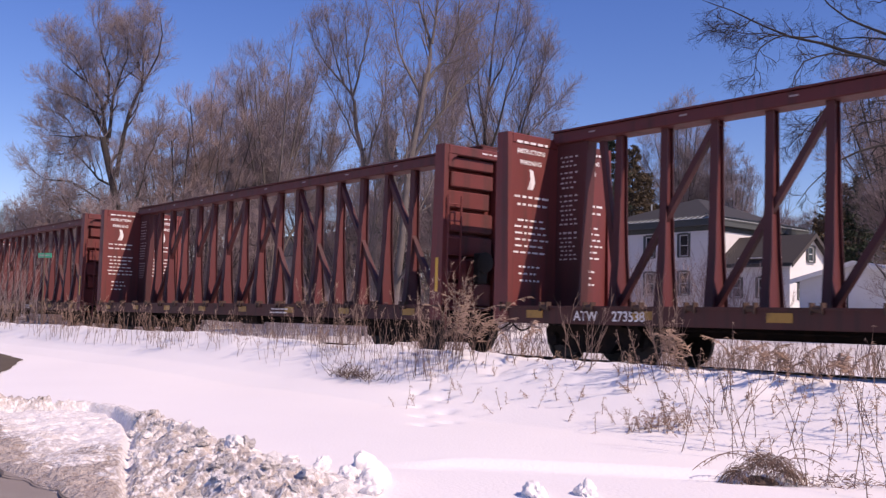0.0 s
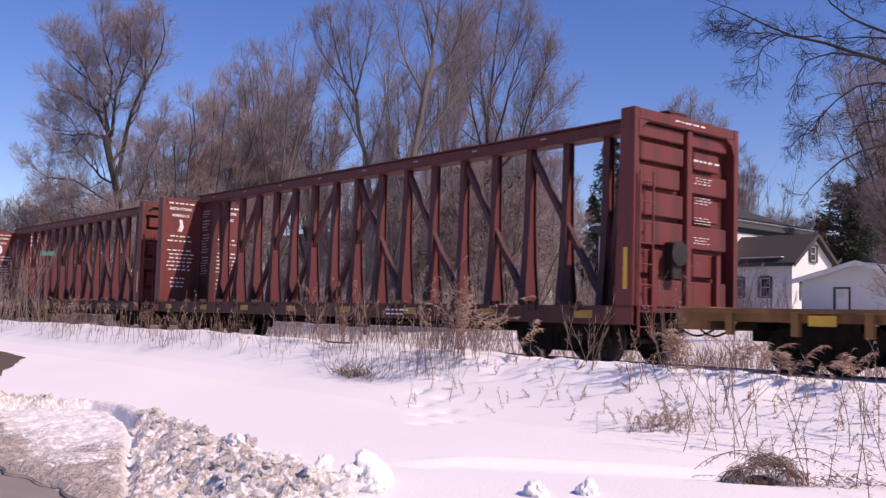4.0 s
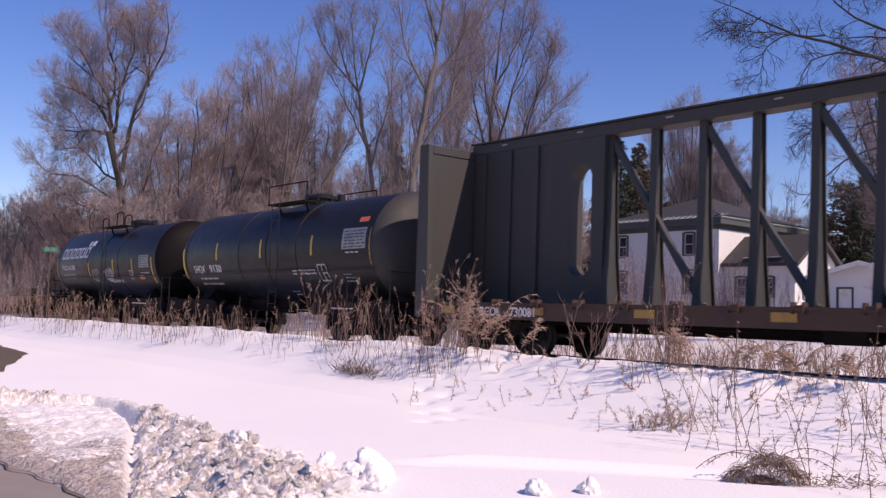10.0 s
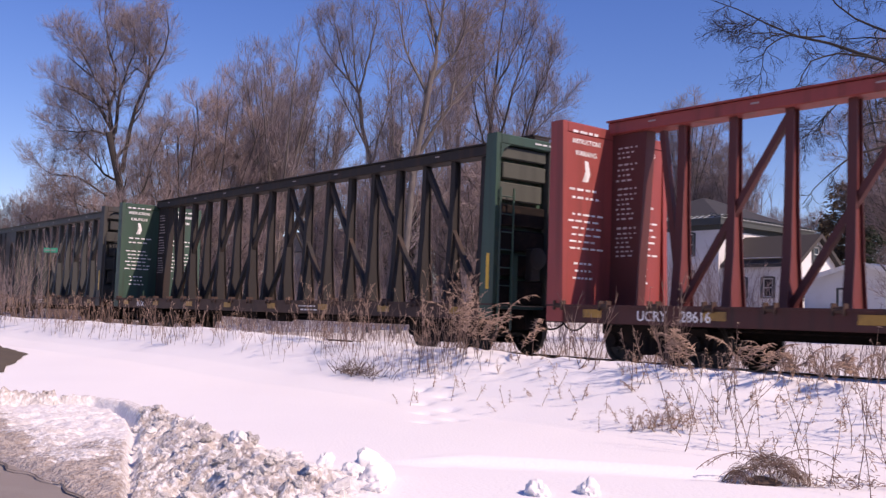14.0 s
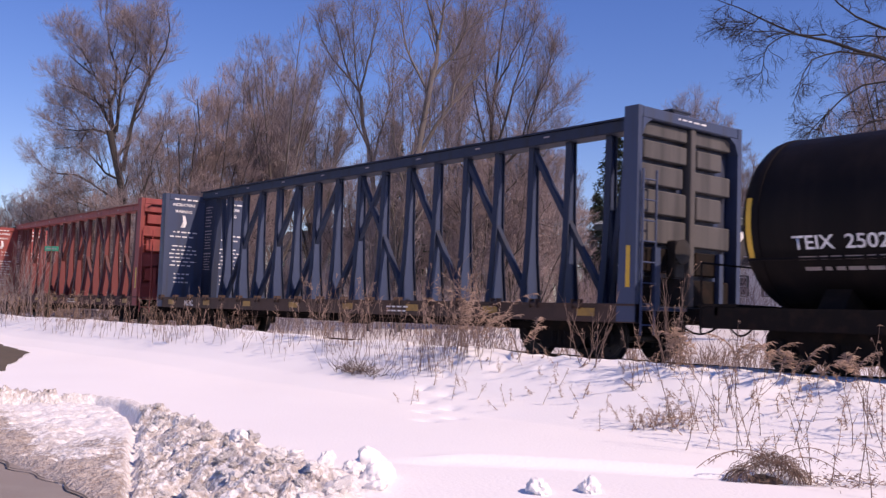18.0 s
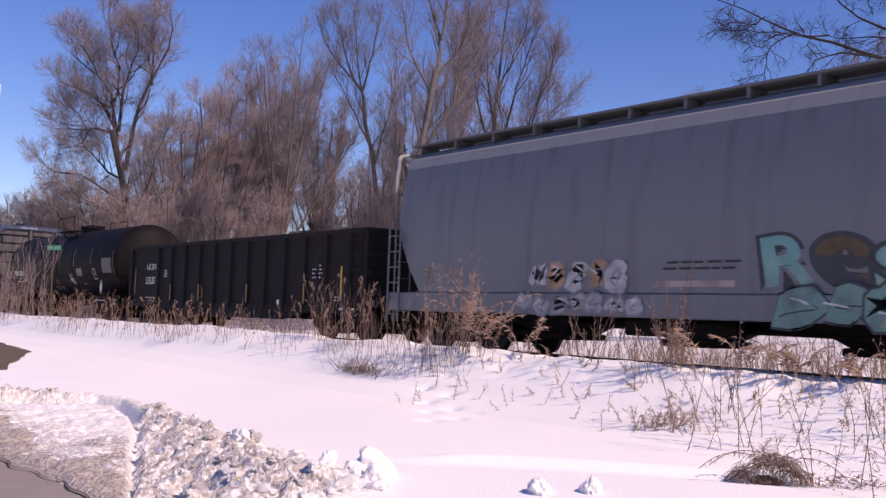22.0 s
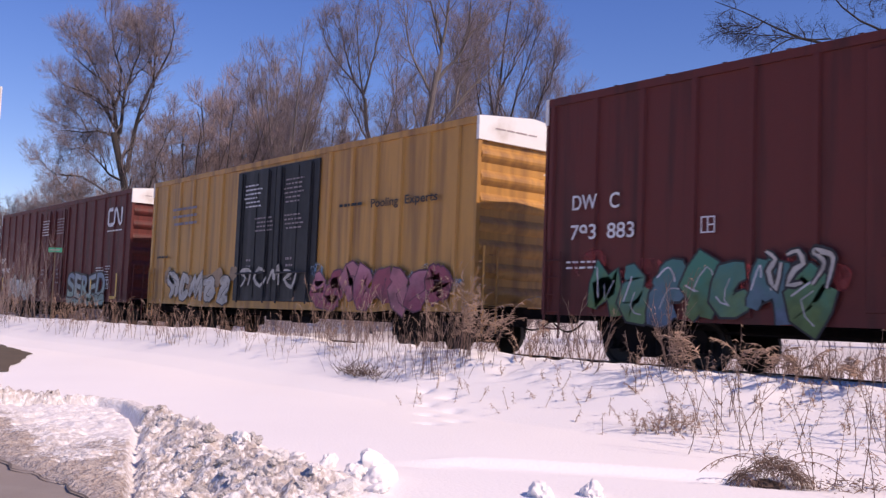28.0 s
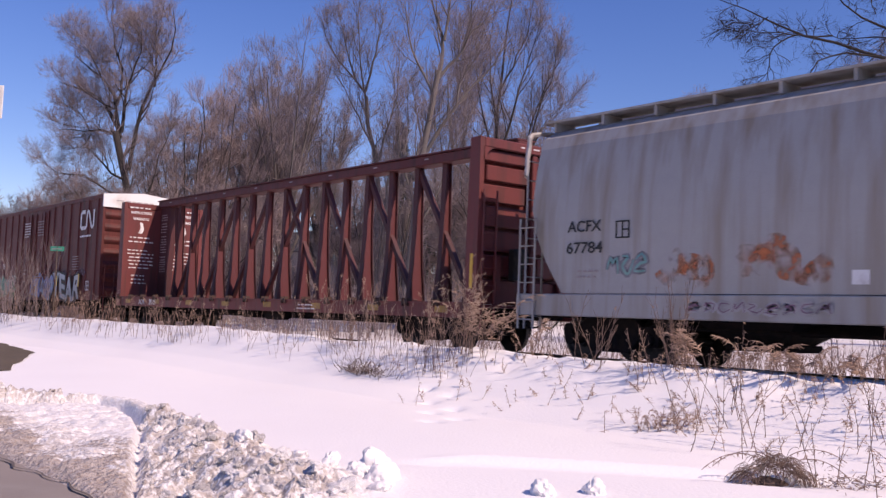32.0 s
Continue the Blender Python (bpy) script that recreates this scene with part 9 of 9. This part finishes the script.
weed_clump("matted dark grass tuft on the snow", 150, (-15.3, -13.7, 9.75, 10.05), 0.36, 0.0, 105, 1.1, 2, 0.006, "grass_tuft", stem=M_WEEDD)
weed_clump("thin dry stems beside the buried track", 105, (-24.0, -16.2, 10.2, 11.2), 0.7, 0.3, 106, 0.18, 2, low=0.4, tight=0)
weed_clump("thin dry stems beside the buried track", 170, (-35.0, -23.0, 10.1, 11.3), 0.8, 0.35, 107, 0.18, 2, 0.006, low=0.4, tight=0)
weed_clump("dense tan brush along the track", 160, (-50.0, -33.0, 10.4, 12.4), 0.95, 0.35, 108, 0.18, 4, 0.008, tight=0)
weed_clump("tall twiggy brown shrub beside the sign post", 62, (-44.0, -37.0, 10.2, 11.8), 2.7, 0.0, 109, 0.16, 14, 0.007, "brush_shrub", stem=M_TWIGR, low=0.35)
weed_clump("tall dry reed tuft beside the rail", 16, (-18.2, -17.3, 10.8, 11.2), 1.15, 0.4, 120, 0.12)
weed_clump("branching bare weeds beside the rail", 9, (-10.2, -9.6, 10.7, 11.1), 1.0, 0.05, 110, 0.25, 9, 0.007)
weed_clump("branching bare weeds beside the rail", 11, (-8.8, -8.3, 10.9, 11.15), 1.05, 0.05, 111, 0.15, 9, 0.006)
weed_clump("low reddish brush on the far side of the track", 260, (-14.5, -10.0, 16.4, 19.0), 0.75, 0.12, 131, 0.3, 7, 0.0065, "brush_clump", low=0.3, tight=0)
weed_clump("low reddish brush on the far side of the track", 190, (-10.5, -6.0, 16.4, 19.0), 0.7, 0.12, 132, 0.3, 7, 0.0065, "brush_clump", low=0.3, tight=0)
weed_clump("low reddish brush on the far side of the track", 120, (-22.0, -13.5, 16.6, 20.0), 0.6, 0.12, 133, 0.3, 6, 0.0075, "brush_clump", low=0.3, tight=0)
PLUMES = "nodding tan seed plumes beside the rail"
frond_clump(PLUMES, 6, (-8.6, -7.85, 10.85, 11.15), 0.68, 112)
frond_clump(PLUMES, 4, (-7.8, -7.2, 10.85, 11.15), 0.58, 122)
frond_clump(PLUMES, 8, (-7.1, -6.3, 10.85, 11.15), 0.55, 113)
frond_clump(PLUMES, 6, (-6.3, -5.65, 10.85, 11.15), 0.5, 123)
frond_clump(PLUMES, 3, (-11.45, -11.15, 10.8, 11.1), 0.8, 114)
frond_clump("leafy golden-brown weed clump with hanging seed heads", 15, (-13.1, -12.15, 10.65, 11.15), 1.2, 134)
for a, n, hh, k in (((-8.9, -8.3, 10.1, 10.7), 5, 0.85, 115), ((-8.9, -8.2, 10.8, 11.4), 5, 1.2, 116), ((-7.4, -6.4, 9.2, 10.4), 7, 0.95, 117), ((-6.6, -5.4, 8.8, 10.2), 10, 1.0, 124),
                    ((-5.6, -4.4, 9.0, 10.6), 9, 1.05, 125), ((-5.0, -3.6, 7.6, 9.0), 8, 0.85, 126)):
    weed_clump("thin leaning weed stems standing in snow", n, a, hh, 0.0, k, 0.24, 5, 0.0055, leafy=3)
weed_clump("short tan grass stubble poking through snow", 40, (-7.9, -6.9, 9.0, 9.7), 0.26, 0.2, 118, 0.5, 3, 0.004, "grass_tuft", 2)
weed_clump("short tan grass stubble poking through snow", 80, (-13.0, -3.6, 9.8, 11.9), 0.22, 0.1, 139, 0.6, 3, 0.004, "grass_tuft", 3, tight=0)
weed_clump("short tan grass stubble poking through snow", 60, (-12.0, -4.0, 8.8, 11.7), 0.3, 0.1, 119, 0.4, 2, 0.004, "grass_tuft", 2, tight=0)


def grass_mound():
    """A hollow mound of matted dead grass with arching stems."""
    rng = random.Random(7)
    cx, cy = -4.9, 7.78
    cz = float(ground_z(cx, cy))
    segs, leaves = [], []
    side, back = Vector((0.63, 0.777, 0)), Vector((-0.777, 0.63, 0))
    dark = []
    for k in range(520):                                      # blades draped from a low ridge, short over the hollow
        u = rng.uniform(-0.27, 0.27)
        top = 0.235 * max(0.05, 1 - (u / 0.32) ** 2) ** 0.7 * (1 + 0.15 * math.sin(9 * u + 1))
        p = Vector((cx, cy, cz + top * rng.uniform(0.55, 1.08))) + side * u + back * rng.gauss(0.1, 0.08)
        front = rng.random() < 0.6
        d = (side * (u * 1.6 + rng.gauss(0, 0.75)) + back * (rng.uniform(-1, -0.2) if front else rng.uniform(-0.1, 0.7)) + Vector((0, 0, rng.uniform(-0.1, 0.45)))).normalized()
        hollow = front and abs(u + 0.05) < 0.15
        for j in range(2 if hollow else 6):
            q = p + d * rng.uniform(0.02, 0.045)
            low = float(ground_z(q.x, q.y)) + 0.005
            q.z = max(q.z, low)
            (segs if k % 3 else dark).append((*p, *q, 0.0027, 0.0021))
            d = (d + Vector((rng.gauss(0, 0.22), rng.gauss(0, 0.22), -0.42))).normalized()
            p = q
    for k in range(170):                                      # litter that trails away beside the mound
        u = 0.35 + abs(rng.gauss(0, 0.55))
        p = Vector((cx, cy, 0)) + side * u + back * rng.gauss(-0.05, 0.16)
        p.z = float(ground_z(p.x, p.y)) + rng.uniform(0.0, 0.09)
        leaves.append((p, Vector((rng.gauss(0, 1), rng.gauss(0, 1), rng.gauss(0.1, 0.5))).normalized() * rng.uniform(0.05, 0.12), 0.005))
    for reach in ((-0.63, -0.6), (-0.66, -0.5), (0.6, 0.7), (0.45, 0.3)):
        p = Vector((cx + rng.uniform(-0.15, 0.15), cy + rng.uniform(-0.15, 0.15), cz + 0.15))
        d = Vector((reach[0], reach[1], 0.9)).normalized()
        for j in range(10):
            q = p + d * 0.07
            segs.append((*p, *q, 0.0042, 0.0036))
            for _ in range(3):
                leaves.append((p, Vector((rng.gauss(0, 0.5), rng.gauss(0, 0.5), -0.7)).normalized() * rng.uniform(0.03, 0.07), 0.004))
            d = (d + Vector((reach[0] * 0.06, reach[1] * 0.06, -0.2))).normalized()
            p = q
    ob = thing("grass_mound", "hollow mound of matted dead grass in the snow", "grass")
    part_mesh("blade_mass", sticks("blade_mass", dark, M_WEEDD, 3), ob)
    part_mesh("stem_mass", sticks("stem_mass", segs, M_WEED, 3), ob)
    part_mesh("leaf_litter", spines("leaf_litter", np.array([tuple(h[0]) for h in leaves]), np.array([tuple(h[1]) for h in leaves]), np.array([h[2] for h in leaves]), M_WEED), ob)
    bm = bmesh.new()
    bmesh.ops.create_icosphere(bm, subdivisions=3, radius=1.0)
    for v in bm.verts:
        v.co = Vector((v.co.x * 0.16, v.co.y * 0.14, v.co.z * 0.06)) * (1 + 0.35 * noise.noise(v.co * 2.5))
        v.co += Vector((cx, cy, cz)) + back * 0.2
    part("root_mat", bm, M_WEEDD, ob)


grass_mound()


def thicket(name, label, n, x0, x1, y0, y1, h0, h1, material, seed, r=0.008):
    """Brush of many thin stems that nobody could count."""
    rng = np.random.RandomState(seed)
    bx, by = rng.uniform(x0, x1, n), rng.uniform(y0, y1, n)
    keep = value_noise(bx, by, 0.5, seed + 3) > 0.3
    bx, by = bx[keep], by[keep]
    n = len(bx)
    bz = ground_z(bx, by) - 0.05
    h = rng.uniform(h0, h1, n) * (0.6 + 0.8 * value_noise(bx, by, 0.35, seed))
    feet, ways, thick = [], [], []
    p = np.stack([bx, by, bz], 1)
    d = np.stack([rng.normal(0, 0.22, n), rng.normal(0, 0.22, n), np.ones(n)], 1)
    for k in range(3):
        q = p + d * (h / 3)[:, None]
        feet.append(p)
        ways.append((q - p) * (1.6 if k < 2 else 1.0))
        thick.append(np.full(n, r * (1.3 - 0.3 * k)))
        for _ in range(5):
            f = rng.uniform(0.1, 0.95, (n, 1))
            e = d + rng.normal(0, 0.5, (n, 3)) + np.array([0, 0, 0.3])
            e /= np.linalg.norm(e, axis=1, keepdims=True)
            feet.append(p + (q - p) * f)
            ways.append(e * h[:, None] * rng.uniform(0.12, 0.34, (n, 1)))
            thick.append(np.full(n, r * 0.8))
        p = q
        d = d + rng.normal(0, 0.12, (n, 3))
    ob = new(name, spines(name, np.concatenate(feet), np.concatenate(ways), np.concatenate(thick), material))
    tagged(ob, label=label, category="brush", kind="stuff")


thicket("thicket", "dense leafless brown brush behind the track", 1300, -75, -22, 19.5, 30, 1.0, 2.5, M_TWIG, 201, 0.012)
thicket("thicket", "dense leafless brown brush under the trees", 1000, -95, -37, 30, 46, 1.5, 3.6, M_TWIGR, 202, 0.016)
thicket("thicket", "low brown brush beside the far rail", 150, -24, 4, 17.2, 21.5, 0.4, 1.2, M_WEEDD, 203, 0.008)
thicket("thicket", "low brown brush behind the track", 220, -40, 0, 21, 36, 0.7, 1.6, M_TWIG, 204, 0.011)
thicket("thicket", "leafless shrubs in front of the houses", 420, -57, -36, 54, 61.5, 1.8, 4.2, M_TWIGR, 205, 0.016)
thicket("thicket", "leafless brush far along the track", 850, -170, -75, 17, 50, 2.0, 5.0, M_TWIGR, 206, 0.022)
thicket("far_woods", "distant leafless woods beyond the fields", 1300, -240, -45, 78, 135, 6.0, 11.0, M_TWIG, 207, 0.04)
thicket("far_woods", "distant leafless woods beyond the fields", 800, -60, 40, 100, 150, 5.0, 9.0, M_TWIG, 208, 0.04)
thicket("thicket", "dense leafless saplings under the trees", 320, -82, -60, 44, 62, 2.0, 5.0, M_TWIG, 209, 0.022)
# ---------------------------------------------------------------- movement
SPEEDS = ([0, 2, 5, 10, 16, 20, 24, 32], [9.2, 9.3, 9.55, 9.68, 9.75, 9.93, 10.0, 9.95])


def travelled(t):
    ts = np.linspace(0, t, 200)
    v = np.interp(ts, *SPEEDS)
    return float(np.sum((v[1:] + v[:-1]) / 2) * (t / 199 if t else 0))


def motions():
    way = [(t, travelled(t)) for t in np.arange(0, 32.01, 1.0)]
    for car, o in TRAIN:
        walk(car, [(t, pose(o - s, TRACK_Y, 0)) for t, s in way])
    # wheels roll on the rails; all wheelsets in the same place under a truck share one set of keys
    lead = {}
    for w, k in WHEELSETS:
        if k not in lead:
            rows = []
            for f in range(0, 32 * FPS + 1):
                t = f / FPS
                rows.append((t, pose(w.location.x, 0, 0.46, 0, -math.degrees(travelled(t) / 0.42), 0)))
            walk(w, rows)
            lead[k] = w
        else:
            src = lead[k].animation_data
            w.rotation_mode = "QUATERNION"
            w.animation_data_create()
            w.animation_data.action = src.action
            w.animation_data.action_slot = src.action_slot


motions()
